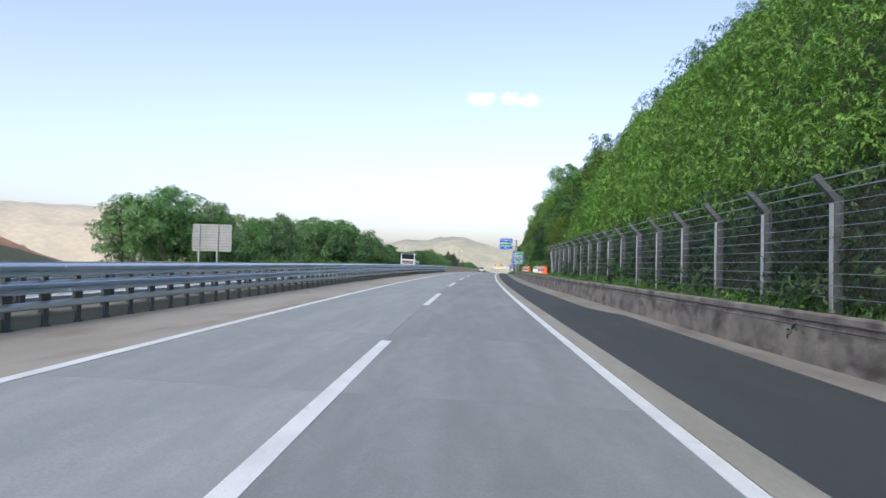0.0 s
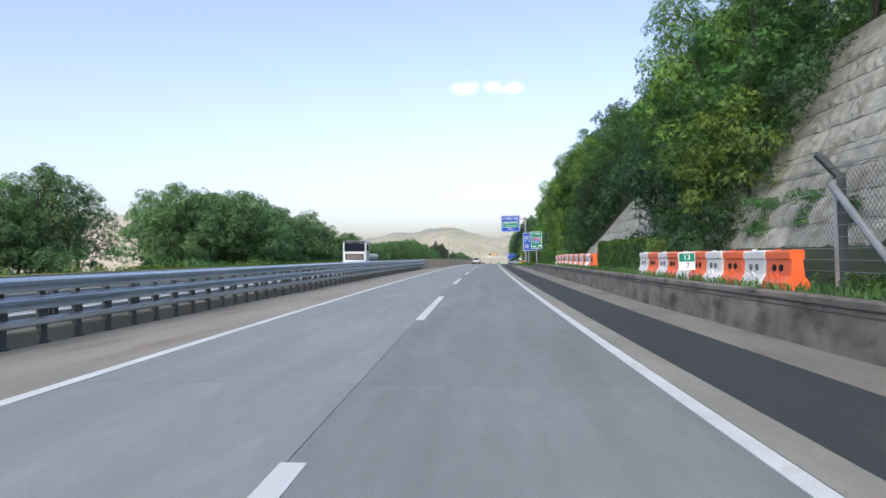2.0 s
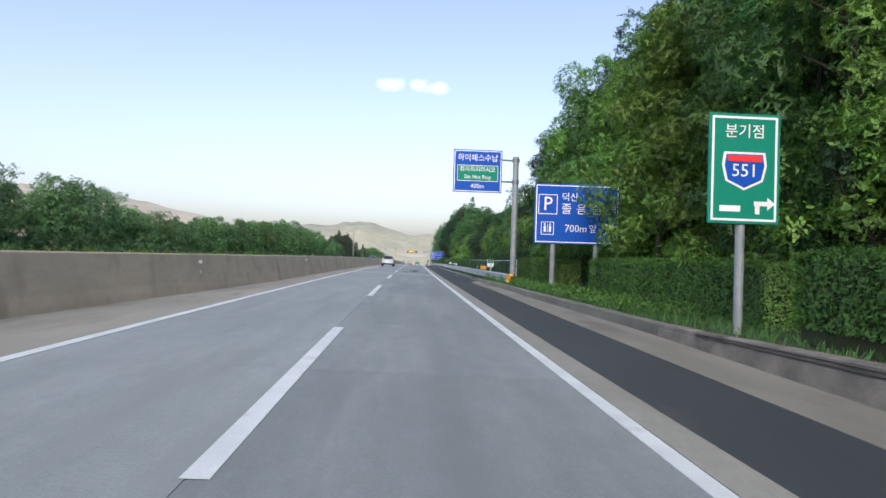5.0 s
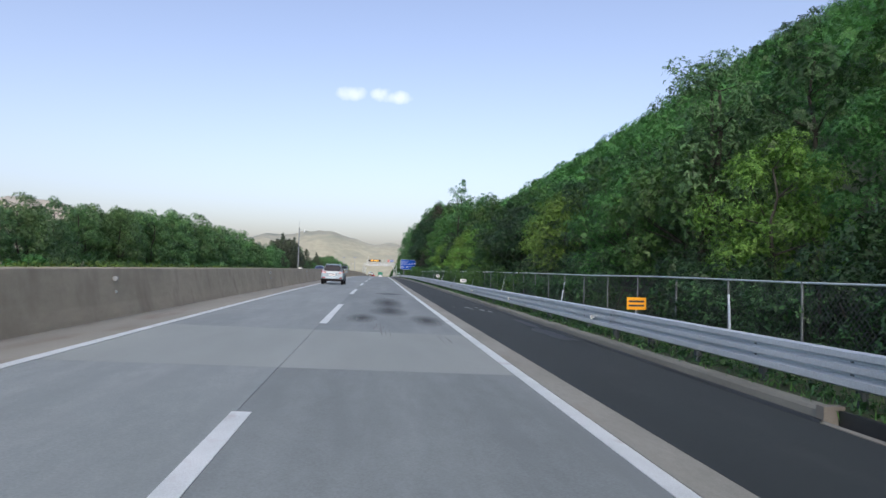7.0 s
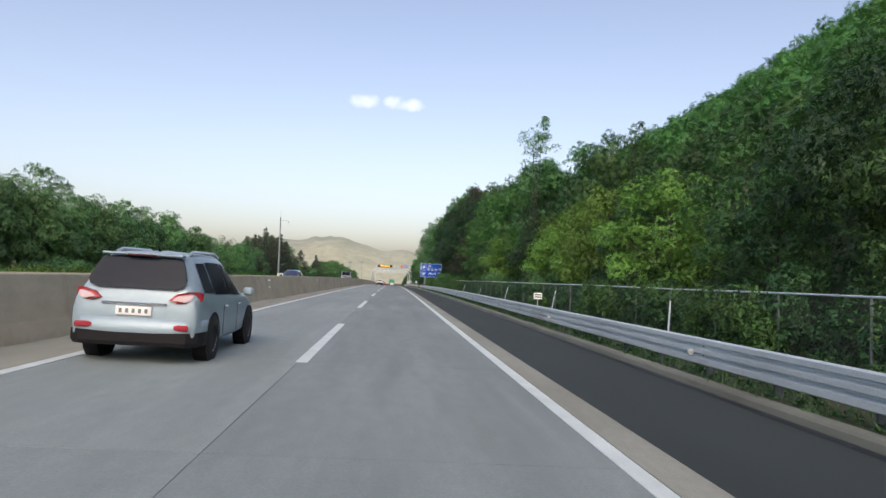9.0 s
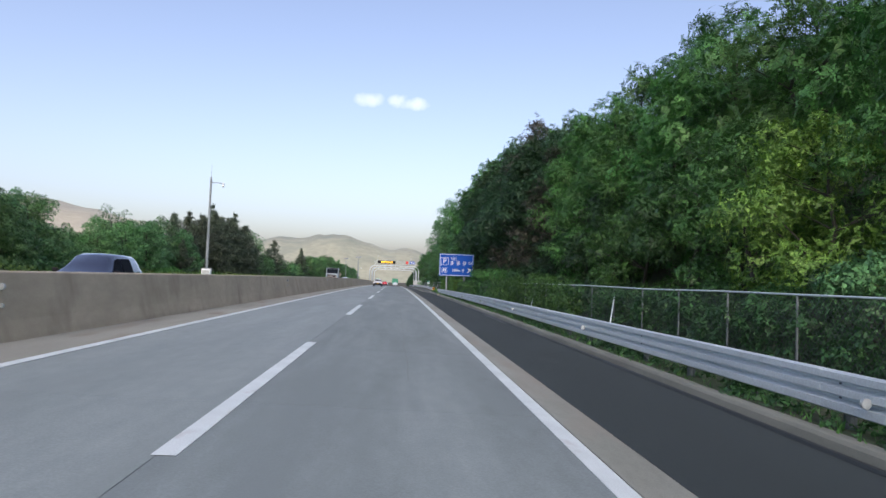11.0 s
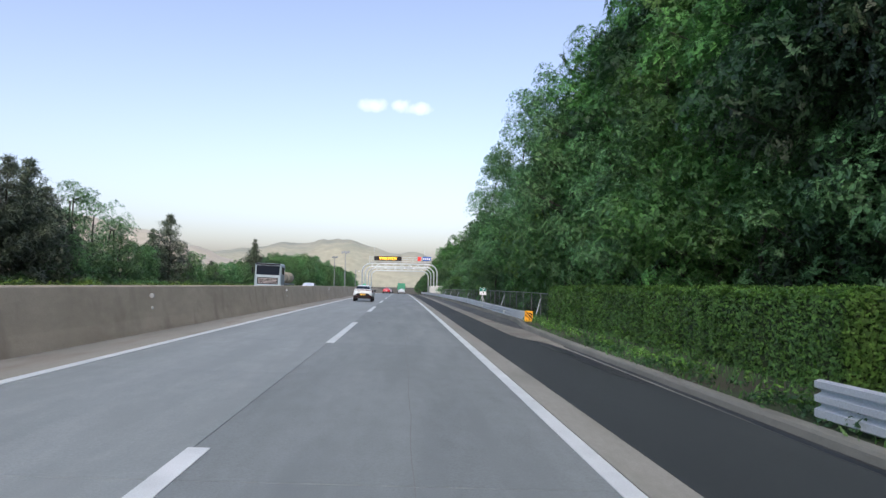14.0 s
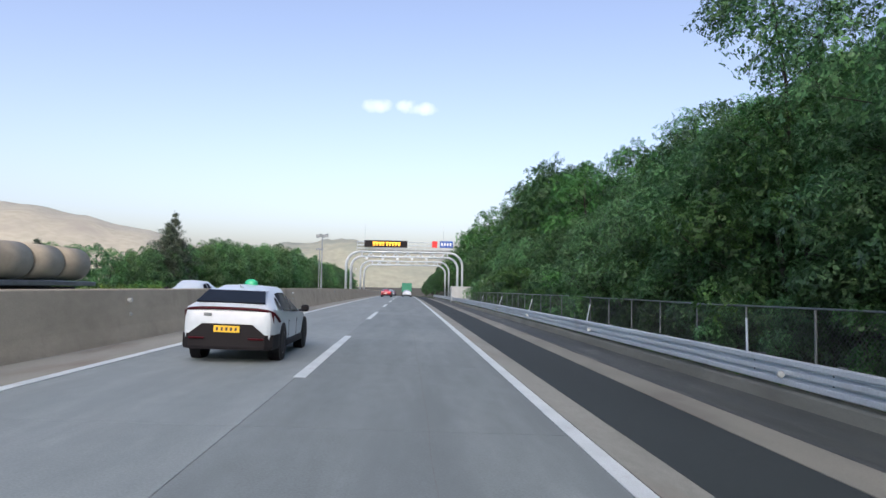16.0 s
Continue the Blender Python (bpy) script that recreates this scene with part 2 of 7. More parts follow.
PAINT = surface("road_paint", (0.46, 0.545, 0.55), (0.57, 0.66, 0.665), 1.5, 0.7, 0, 0.3, 80, (1, 1, 1), (0.36, 0.36, 0.365), 3.0, (1, 0.6, 1), 0.62)
PAINT_WORN = surface("worn_paint", (0.13, 0.15, 0.15), (0.26, 0.29, 0.29), 5, 0.8, 0, 0.3, 80, (1, 1, 1), (0.06, 0.07, 0.07), 9.0, (1, 0.5, 1), 0.5)
# for damp patches, and as the painted shade inside the drains
WET_AND_SHADE = surface("wet_asphalt", (0.014, 0.019, 0.019), (0.022, 0.029, 0.029), 2, 0.6, 0, 0.4, 110)
CONCRETE_NEW = surface("repaired_concrete", (0.205, 0.252, 0.244), (0.245, 0.297, 0.286), 0.8, 0.85, 0, 0.2, 90, (1, 0.2, 1), None, 1, (1, 1, 1), 0.6, 0.03)
SCRAPE = surface("scraped_concrete", (0.125, 0.148, 0.149), (0.155, 0.182, 0.183), 6, 0.85, 0, 0.3, 80)
JOINT = plain("joint_filler", (0.06, 0.058, 0.056), 0.8)
DAMP = surface("damp_concrete", (0.030, 0.039, 0.037), (0.054, 0.065, 0.060), 1.2, 0.75, 0, 0.4, 50, (1, 0.3, 1), (0.13, 0.14, 0.122), 1.0, (1.4, 0.35, 1), 0.56, 0, 7.0)
STEEL = surface("galvanised_steel", (0.48, 0.57, 0.61), (0.58, 0.675, 0.715), 1.3, 0.42, 0.4, 0.0, 40, (1, 0.4, 1), (0.36, 0.37, 0.39), 1.2, (1, 0.5, 1), 0.6)
STEEL_DARK = surface("dull_steel", (0.135, 0.165, 0.18), (0.20, 0.24, 0.255), 2, 0.5, 0.6, 0.05, 40)
WIRE = plain("wire", (0.20, 0.235, 0.25), 0.5, 0.6)
RAIL_STEEL = surface("weathered_rail_steel", (0.44, 0.52, 0.57), (0.54, 0.62, 0.67), 1.3, 0.36, 0.8, 0.0, 40, (1, 0.3, 1), (0.33, 0.38, 0.42), 1.2, (1, 0.4, 1), 0.6)
FENCE_GREY = surface("dark_fence_paint", (0.054, 0.076, 0.088), (0.08, 0.108, 0.12), 3, 0.55, 0.2, 0.05, 40)
POST_GREY = surface("grey_post", (0.20, 0.242, 0.262), (0.265, 0.315, 0.335), 3, 0.55, 0.3, 0.05, 40)
RED_SOIL = surface("red_soil", (0.26, 0.145, 0.085), (0.36, 0.215, 0.13), 0.5, 0.95, 0, 0.6, 15)
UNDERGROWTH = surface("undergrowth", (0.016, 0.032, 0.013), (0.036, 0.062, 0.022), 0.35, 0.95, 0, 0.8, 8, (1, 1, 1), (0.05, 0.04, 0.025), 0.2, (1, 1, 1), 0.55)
ROCK_NET = surface("sprayed_rock", (0.225, 0.255, 0.218), (0.345, 0.375, 0.325), 2.2, 0.95, 0, 1.0, 9, (1, 1, 1), (0.17, 0.178, 0.135), 1.4, (1, 1, 1), 0.5, 0.14, 4.0)
FIELD = surface("field", (0.09, 0.12, 0.04), (0.15, 0.17, 0.06), 0.05, 0.95, 0, 0.3, 3, (1, 1, 1), (0.22, 0.19, 0.11), 0.03, (1, 1, 1), 0.55)
BARK = surface("bark", (0.028, 0.030, 0.024), (0.058, 0.060, 0.048), 6, 0.95, 0, 0.8, 30, (1, 1, 0.25))
LEAF = leaves("broad_leaves", (0.032, 0.112, 0.026), (0.084, 0.220, 0.050))
# Copy of the deep leaves, darkened to put the wood's shade into their colour
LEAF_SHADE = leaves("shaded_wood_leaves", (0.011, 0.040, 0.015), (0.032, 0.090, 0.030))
LEAF_PALE = leaves("pale_leaves", (0.048, 0.140, 0.050), (0.112, 0.258, 0.094))
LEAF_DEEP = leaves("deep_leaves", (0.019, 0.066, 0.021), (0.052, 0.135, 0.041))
LEAF_VINE = leaves("vine_leaves", (0.070, 0.172, 0.026), (0.175, 0.33, 0.056))
LEAF_ROW = leaves("field_tree_leaves", (0.058, 0.16, 0.048), (0.134, 0.29, 0.096))
LEAF_HEDGE = leaves("hedge_leaves", (0.050, 0.165, 0.030), (0.135, 0.32, 0.055))
NEEDLES = leaves("pine_needles", (0.038, 0.066, 0.040), (0.09, 0.125, 0.072), 0.12, 18)
NEEDLES_BROWN = leaves("browned_needles", (0.024, 0.030, 0.020), (0.058, 0.056, 0.038), 0.12, 18)
GRASS = leaves("grass_blades", (0.028, 0.092, 0.020), (0.070, 0.18, 0.042), 0.3, 20, 9.0)
NET_DARK = plain("dark_net", (0.045, 0.05, 0.055), 0.7)
SIGN_BLUE = plain("sign_blue", (0.003, 0.075, 0.40), 0.6, 0, 0, 0.2)
SIGN_GREEN = plain("sign_green", (0.0, 0.21, 0.14), 0.6, 0, 0, 0.2)
SIGN_WHITE = plain("sign_white", (0.72, 0.80, 0.82), 0.45)
SIGN_BACK = surface("sign_back", (0.38, 0.435, 0.44), (0.46, 0.52, 0.525), 2, 0.5, 0.5, 0.03, 40)
ORANGE = surface("orange_plastic", (0.72, 0.12, 0.03), (0.82, 0.17, 0.05), 2, 0.45, 0, 0.05, 30, (1, 1, 1), (0.45, 0.12, 0.06), 1.5, (1, 1, 0.5), 0.62)
WHITE_PLASTIC = surface("white_plastic", (0.62, 0.67, 0.66), (0.73, 0.78, 0.78), 2, 0.45, 0, 0.05, 30, (1, 1, 1), (0.42, 0.39, 0.34), 1.5, (1, 1, 0.5), 0.62)
YELLOW = plain("yellow_paint", (0.85, 0.42, 0.02), 0.45)
BLACK = plain("black_plastic", (0.011, 0.011, 0.013), 0.6, 0, 0, 0.2)
RUBBER = plain("rubber", (0.018, 0.018, 0.018), 0.85)
ALLOY = plain("alloy", (0.55, 0.56, 0.58), 0.3, 0.9)
DARK_ALLOY = plain("dark_alloy", (0.16, 0.165, 0.18), 0.3, 0.8)
SIDE_GLASS = plain("side_glass", (0.012, 0.016, 0.022), 0.15, 0.0, 0.0, 0.002)
GLASS = plain("tinted_glass", (0.012, 0.018, 0.028), 0.10, 0.0, 0.0, 0.10)
SILVER = plain("silver_paint", (0.27, 0.37, 0.425), 0.42, 0.2, 0.2)
CAR_WHITE = plain("white_paint", (0.50, 0.60, 0.65), 0.35, 0.0, 0.35)
CAR_RED = plain("red_paint", (0.50, 0.02, 0.03), 0.25, 0.0, 1.0)
CAR_DARK = plain("dark_blue_paint", (0.025, 0.035, 0.07), 0.25, 0.2, 1.0)
LAMP_DARK = plain("dark_red_lamp", (0.05, 0.005, 0.009), 0.35, 0, 0.0, 0.08)
LAMP_RED = plain("tail_lamp", (0.34, 0.03, 0.04), 0.2, 0, 0.4)
LAMP_PALE = plain("clear_lamp", (0.66, 0.50, 0.50), 0.12, 0, 1.0)
PLATE_WHITE = plain("plate_white", (0.75, 0.76, 0.74), 0.4)
PLATE_YELLOW = plain("plate_yellow", (0.85, 0.55, 0.04), 0.4)
INK = plain("ink", (0.05, 0.05, 0.06), 0.6)
TAXI_GREEN = plain("taxi_lamp_green", (0.03, 0.45, 0.22), 0.25)
CAB_GREY = plain("cab_paint", (0.07, 0.095, 0.125), 0.35, 0.1, 0.6)
TRUCK_GREEN = plain("truck_green", (0.02, 0.22, 0.13), 0.5)
CHROME = plain("chrome", (0.75, 0.76, 0.78), 0.12, 1.0)
LED_AMBER = glow("amber_leds", (1.0, 0.5, 0.04), 1.6)
LED_RED = plain("red_panel", (0.75, 0.03, 0.03), 0.5)
# Distance haze is mixed into both hill colours, paler than the woods themselves
HAZED_AHEAD_HILL = surface("wooded_hill", (0.29, 0.315, 0.24), (0.36, 0.375, 0.28), 0.006, 1.0, 0, 0, 0.05, (1, 1, 1), (0.24, 0.28, 0.22), 0.008, (1, 1, 1), 0.48)
HAZED_FAR_HILL = surface("far_hill", (0.40, 0.395, 0.30), (0.445, 0.44, 0.34), 0.006, 1.0, 0, 0, 0.06, (1, 1, 1), (0.355, 0.345, 0.28), 0.012, (1, 1, 1), 0.5)


# ---------------------------------------------------------------- mesh helpers
def mesh_of(name, bm, material, smooth=False):
    me = bpy.data.meshes.new(name)
    bmesh.ops.recalc_face_normals(bm, faces=bm.faces)
    bm.to_mesh(me)
    bm.free()
    me.materials.append(material)
    if smooth:
        me.polygons.foreach_set("use_smooth", [True] * len(me.polygons))
    return me


def part(name, bm, material, parent=None, label="", smooth=False):
    """ONE mesh object, under a thing or a part."""
    me = bm if isinstance(bm, bpy.types.Mesh) else mesh_of(name, bm, material, smooth)
    ob = new(name, me)
    ob.parent = parent
    return tagged(ob, label)


def thing(name, m, label, category, group="", kind=""):
    ob = new(name)
    ob.empty_display_size = 0.2
    ob.matrix_basis = m
    return tagged(ob, label, category, group, kind)


def raw(name, verts, faces, material, smooth=False):
    me = bpy.data.meshes.new(name)
    me.from_pydata([tuple(v) for v in verts], [], faces)
    me.materials.append(material)
    if smooth:
        me.polygons.foreach_set("use_smooth", [True] * len(me.polygons))
    return me


def box(bm, size, mid, m=None, bevel=0.0):
    g = bmesh.ops.create_cube(bm, size=1.0, matrix=Matrix.Translation(mid) @ (m or Matrix()) @ Matrix.Diagonal((*size, 1)))
    if bevel:
        es = {e for v in g["verts"] for e in v.link_edges}
        bmesh.ops.bevel(bm, geom=list(es), offset=bevel, segments=1, affect="EDGES")
    return bm


def rod(bm, a, b, r0, r1=None, n=8):
    a, b = Vector(a), Vector(b)
    d = b - a
    m = Matrix.Translation((a + b) / 2) @ d.to_track_quat("Z", "Y").to_matrix().to_4x4()
    bmesh.ops.create_cone(bm, cap_ends=True, segments=n, radius1=r0, radius2=r0 if r1 is None else r1, depth=d.length, matrix=m)
    return bm


def B():
    return bmesh.new()


def sweep(name, outline, s0, s1, step, material, smooth=False, close=False):
    """A strip along the road; outline: (x, dz) pairs, or a function of s that gives them."""
    n = max(1, int(math.ceil((s1 - s0) / step)))
    verts, faces, k = [], [], 0
    for i in range(n + 1):
        s = s0 + (s1 - s0) * i / n
        row = outline(s) if callable(outline) else outline
        k = len(row)
        verts += [road(s, x, dz) for x, dz in row]
    for i in range(n):
        for j in range(k if close else k - 1):
            a, b = i * k + j, i * k + (j + 1) % k
            faces.append((a, b, b + k, a + k))
    if close:
        faces += [tuple(range(k))[::-1], tuple(n * k + j for j in range(k))]
    return raw(name, verts, faces, material, smooth)


def lerp(s, *pairs):
    return float(np.interp(s, [p[0] for p in pairs], [p[1] for p in pairs]))


def words(text, size, material, parent, m, name="lettering", squeeze=1.0, label=""):
    """Writing as a thin mesh, centred, in the plane x right, z up."""
    cu = bpy.data.curves.new(name, "FONT")
    cu.body, cu.size, cu.align_x, cu.align_y, cu.extrude, cu.resolution_u = text, size, "CENTER", "CENTER", 0.004, 2
    tmp = bpy.data.objects.new("tmp", cu)
    scene.collection.objects.link(tmp)
    me = bpy.data.meshes.new_from_object(tmp.evaluated_get(bpy.context.evaluated_depsgraph_get()))
    bpy.data.objects.remove(tmp)
    bpy.data.curves.remove(cu)
    me.transform(Matrix.Rotation(radians(90), 4, "X") @ Matrix.Diagonal((squeeze, 1, 1, 1)))
    me.materials.clear()
    me.materials.append(material)
    ob = new(name, me)
    ob.parent = parent
    ob.matrix_basis = m
    return tagged(ob, label)


def slab_of(pts, d):
    """A plate from an outline and its offset d."""
    bm = B()
    a, b = [bm.verts.new(p) for p in pts], [bm.verts.new(Vector(p) + Vector(d)) for p in pts]
    bm.faces.new(a), bm.faces.new(b[::-1])
    for i in range(len(a)):
        bm.faces.new((a[i], b[i], b[(i + 1) % len(a)], a[(i + 1) % len(a)]))
    return bm


# ---------------------------------------------------------------- ground, road, walls
def left_face(s):
    return lerp(s, (126, -6.05), (150, -4.95), (214, -4.85), (372, -4.75), (420, -4.75))


def asphalt_edge(s):
    return lerp(s, (24, 7.05), (27, 6.25), (45, 5.98), (66, 5.72), (148, 5.88), (155, 5.92), (160, 5.72), (165.4, 5.70), (167.5, 6.48), (180, 6.5), (207, 6.45), (220, 6.44), (290, 6.22), (328, 6.19), (344.5, 6.28), (347.2, 6.05), (348.3, 5.52), (381, 5.55), (480, 5.9))


def wall_face(s):
    return lerp(s, (10, 7.85), (45, 7.15), (68, 6.75), (120, 6.95), (135, 7.15))


def gutter_out(s):
    return wall_face(s) + 0.02 if s < 135 else lerp(s, (135, 7.17), (148, 6.75), (155, 6.75), (160, 6.47), (165, 6.46), (167.5, 6.52), (180, 6.53), (207, 6.48), (220, 6.47), (290, 6.25), (328, 6.22), (344.5, 6.36), (350, 6.53), (353, 6.62), (357, 7.1), (360, 7.25), (381, 7.3), (480, 7.2))


def strip_out(s):
    """Outer edge of the pale concrete strip; past the second rail's end a damp channel lies behind it."""
    return gutter_out(s) if s < 352 else lerp(s, (352, 6.58), (355, 6.16), (381, 6.1), (480, 6.4))


def bank(s, x):
    """Height of the land over the road's surface: verge, cut slope and hill to the right, low land to the left."""
    if x > 6.0:
        foot = lerp(s, (56, 8.95), (61, 9.8), (110, 10.2), (150, 11.0))
        shelf = lerp(s, (100, 0.84), (135, 0.30), (163, 0.24), (170, 0.15), (345, 0.15), (360, 0.2))
        if x < foot:
            return -0.55 if x < (wall_face(s) + 0.26 if s < 134 else gutter_out(s) + 0.16) else shelf
        steep = lerp(s, (108, 0.85), (150, 0.56), (235, 0.565), (270, 0.62), (300, 0.64), (350, 0.64), (380, 0.60), (520, 0.45))
        up = x - foot
        h = shelf + steep * min(up, lerp(s, (480, 100.0), (700, 60.0)))
        if s < 145:                        # the steep cut: creeper-clad bank, then the faced rock
            bank_a = lerp(x, (8.95, 0.84), (9.9, 4.6), (11.4, 8.0), (13.0, 11.0), (15.0, 13.6), (18.0, 15.0), (40.0, 20.0), (150.0, 30.0))
            bank_b = lerp(x, (9.8, 0.84), (12.3, 4.9), (14.4, 8.6), (17.0, 10.6), (40.0, 19.0), (150.0, 40.0))
            cut = bank_a + (bank_b - bank_a) * lerp(s, (57, 0.0), (61, 1.0))
            h = cut + (h - cut) * lerp(s, (106, 0.0), (145, 1.0))
        wob = noise.noise(Vector((s * 0.03, x * 0.04, 3.1))) * min(up, 25) * 0.12
        return (h + wob) * lerp(s, (520, 1.0), (760, 0.25), (1000, 0.0))
    if x > -18:
        return -0.55
    d = -18 - x
    low = -0.3 - min(d, 30) * 0.06 + noise.noise(Vector((s * 0.01, x * 0.01, 7))) * min(d, 60) * 0.05
    mound = 7.0 * math.exp(-((s - 62) / 16) ** 2 - ((x + 58) / 14) ** 2) + 4.0 * math.exp(-((s - 20) / 30) ** 2 - ((x + 42) / 10) ** 2)
    return low + mound


def spread(values):
    out = []
    for a, b, st in values:
        out += list(np.arange(a, b, st))
    return out


ts = spread(((-400, -60, 34), (-60, 560, 4), (560, 1000, 22), (1000, 3601, 200)))
tx = spread(((-2600, -400, 220), (-400, -80, 32), (-80, -18, 5))) + [-18, -17.2, -6.9] + spread(((6.2, 9.0, 0.2), (9.0, 40, 1.6), (40, 150, 6), (150, 400, 40), (400, 2601, 220)))
verts, faces, k = [], [], len(tx)
for s in ts:
    verts += [road(s, x, bank(s, x)) for x in tx]
for i in range(len(ts) - 1):
    for j in range(k - 1):
        faces.append((i * k + j, i * k + j + 1, (i + 1) * k + j + 1, (i + 1) * k + j))
ground = new("ground", raw("ground", verts, faces, UNDERGROWTH, True))
tagged(ground, "overgrown earth verge, cut slope and low fields beside the motorway", "ground", kind="structure")

S0, S1 = -60.0, 760.0


def strip(name, outline, a, b, step, material, label, category, close=False, smooth=False):
    ob = new(name, sweep(name, outline, a, b, step, material, smooth, close))
    return tagged(ob, label, category, kind="structure")


road_bed = strip("road", ((-16.6, -0.05), (-6.6, -0.05), (-3.7, -0.03), (4.2, -0.03), (6.6, -0.03), (7.3, -0.06)), S0, S1, 4, JOINT,
                 "grey concrete motorway carriageway in slabs with dark sealed joints", "road")
strip("road_opposite", ((-16.6, -0.02), (-16.6, 0.0), (-6.95, 0.0), (-6.95, -0.02)), S0, S1, 4, CONCRETE, "pale concrete carriageway for the opposite traffic", "road")


strip("shoulder_left", lambda s: ((left_face(s) - 0.9, 0.0), (-3.62, 0.0), (-3.62, -0.03)), S0, S1, 4, SHOULDER_DUST, "dusty brown concrete shoulder beside the median", "shoulder")
strip("edge_strip", ((3.72, -0.02), (3.72, 0.003), (4.16, 0.003), (4.16, -0.02)), S0, S1, 4, EDGE_STRIP, "pale dirty concrete edge strip beside the line", "pavement")


# beyond s 166.4 the shoulder takes a darker asphalt colour
for nm, a, b, coat in (("shoulder_right", S0, 166.4, ASPHALT), ("shoulder_right_new", 166.4, S1, ASPHALT_DARK)):
    strip(nm, lambda s: ((4.165 - 0.035 * max(0, noise.noise(Vector((s * 0.8, 4, 2)))), -0.02), (4.165 - 0.035 * max(0, noise.noise(Vector((s * 0.8, 4, 2)))), 0.0035), (4.22, -0.004), (asphalt_edge(s), -0.004), (asphalt_edge(s), -0.03)), a, b, 0.7, coat,
          "dark worn asphalt hard shoulder with pale patches", "shoulder")


strip("gutter", lambda s: ((asphalt_edge(s) + 0.005, -0.02), (asphalt_edge(s) + 0.005, 0.004), (strip_out(s), 0.03), (strip_out(s), -0.05)), S0, 500, 2, GUTTER,
      "stained concrete gutter along the hard shoulder", "gutter")
strip("channel", lambda s: [(strip_out(s) + f * (gutter_out(s) - strip_out(s)), z + 0.012 * noise.noise(Vector((s * 0.5, f * 3, 2)))) for f, z in ((0.0, -0.05), (0.01, 0.025), (0.3, -0.02), (0.55, 0.0), (0.68, 0.045), (0.80, 0.015), (1.0, 0.05))], 352.5, 480, 1, DAMP,
      "dark damp drainage channel in front of the kerb", "gutter", False, True)
wall_right = strip("wall_right", lambda s: ((wall_face(s), -0.05), (wall_face(s) + 0.03, lerp(s, (0, 0.72), (60, 0.66), (118, 0.6), (133, 0.2))),
                               (wall_face(s) + 0.05, lerp(s, (0, 0.73), (60, 0.67), (118, 0.61), (133, 0.21))),
                               (wall_face(s) + 0.06, lerp(s, (0, 0.95), (60, 0.86), (118, 0.80), (133, 0.30))),
                               (wall_face(s) + 0.09, lerp(s, (0, 0.98), (60, 0.89), (118, 0.83), (133, 0.33))),
                               (wall_face(s) + 0.36, lerp(s, (0, 0.98), (60, 0.89), (118, 0.83), (133, 0.33))),
                               (wall_face(s) + 0.38, -0.1)), S0, 134, 2, WALL_OLD, "low weathered concrete retaining wall with dark stains", "retaining wall", True)
for z, w in ((0.71, 0.016), (0.83, 0.022)):        # lift joints that run along the wall
    part("joint", sweep("joint", lambda s: ((wall_face(s) + 0.03, (z - w) * lerp(s, (0, 1.0), (118, 0.86), (133, 0.36))), (wall_face(s) + 0.022, (z + 0.012 * noise.noise(Vector((s * 0.6, z, 0)))) * lerp(s, (0, 1.0), (118, 0.86), (133, 0.36))), (wall_face(s) + 0.05, (z + w) * lerp(s, (0, 1.0), (118, 0.86), (133, 0.36)))), S0, 132, 1, JOINT), None, wall_right, "dark open joint")
def kerb_top(s):
    return lerp(s, (134, 0.33), (150, 0.29), (163, 0.26), (170, 0.17), (345, 0.17), (353, 0.2), (360, 0.27)) + 0.012 * noise.noise(Vector((s * 0.35, 1, 8)))


DRAINS = ((170.7, 173.0), (326.0, 328.4))
for a, b in ((134, DRAINS[0][0]), (DRAINS[0][1], DRAINS[1][0]), (DRAINS[1][1], 500)):
    strip("kerb_right", lambda s: ((gutter_out(s) + 0.005, -0.05), (gutter_out(s) + 0.04, kerb_top(s) - 0.05), (gutter_out(s) + 0.07, kerb_top(s) - 0.012),
                                   (gutter_out(s) + 0.10, kerb_top(s)), (gutter_out(s) + 0.24, kerb_top(s)), (gutter_out(s) + 0.26, -0.1)), a, b, 1, KERB,
          "worn pale concrete kerb with weeds behind it", "kerb", True)
for a, b in ((168, DRAINS[0][0]), (DRAINS[0][1], DRAINS[1][0]), (DRAINS[1][1], 345)):
    if b > a:
        strip("kerb_foot", lambda s: ((gutter_out(s) - 0.045 - 0.015 * noise.noise(Vector((s * 0.4, 3, 3))), 0.0), (gutter_out(s) - 0.03, 0.034), (gutter_out(s) + 0.012, 0.038)), a, b, 1, WET_AND_SHADE,
              "thin dark line along the kerb's foot", "dirt")
for a, b in DRAINS:                                  # openings that lead the water off behind the kerb
    ob = thing("drain", Matrix(), "drain opening in the kerb under the guardrail, inside coloured dark for shade", "drain", "drains")
    # floor and back are near black, the opening's shade put into their colour
    part("floor", sweep("floor", lambda s: ((gutter_out(s) - 0.02, -0.16), (gutter_out(s) - 0.02, 0.006), (gutter_out(s) + 0.22, -0.13), (gutter_out(s) + 0.22, -0.2)), a - 0.02, b + 0.02, 0.6, WET_AND_SHADE, False, True), None, ob)
    part("back", sweep("back", lambda s: ((gutter_out(s) + 0.19, -0.2), (gutter_out(s) + 0.19, 0.15), (gutter_out(s) + 0.26, 0.15), (gutter_out(s) + 0.26, -0.2)), a - 0.02, b + 0.02, 0.6, WET_AND_SHADE, False, True), None, ob)
    for q in (a - 0.06, b + 0.06):
        bm = B()
        box(bm, (0.27, 0.13, 0.42), (0.135, 0, -0.02))
        part("cheek", bm, GUTTER, ob).matrix_basis = at(q, gutter_out(q), 0.0)

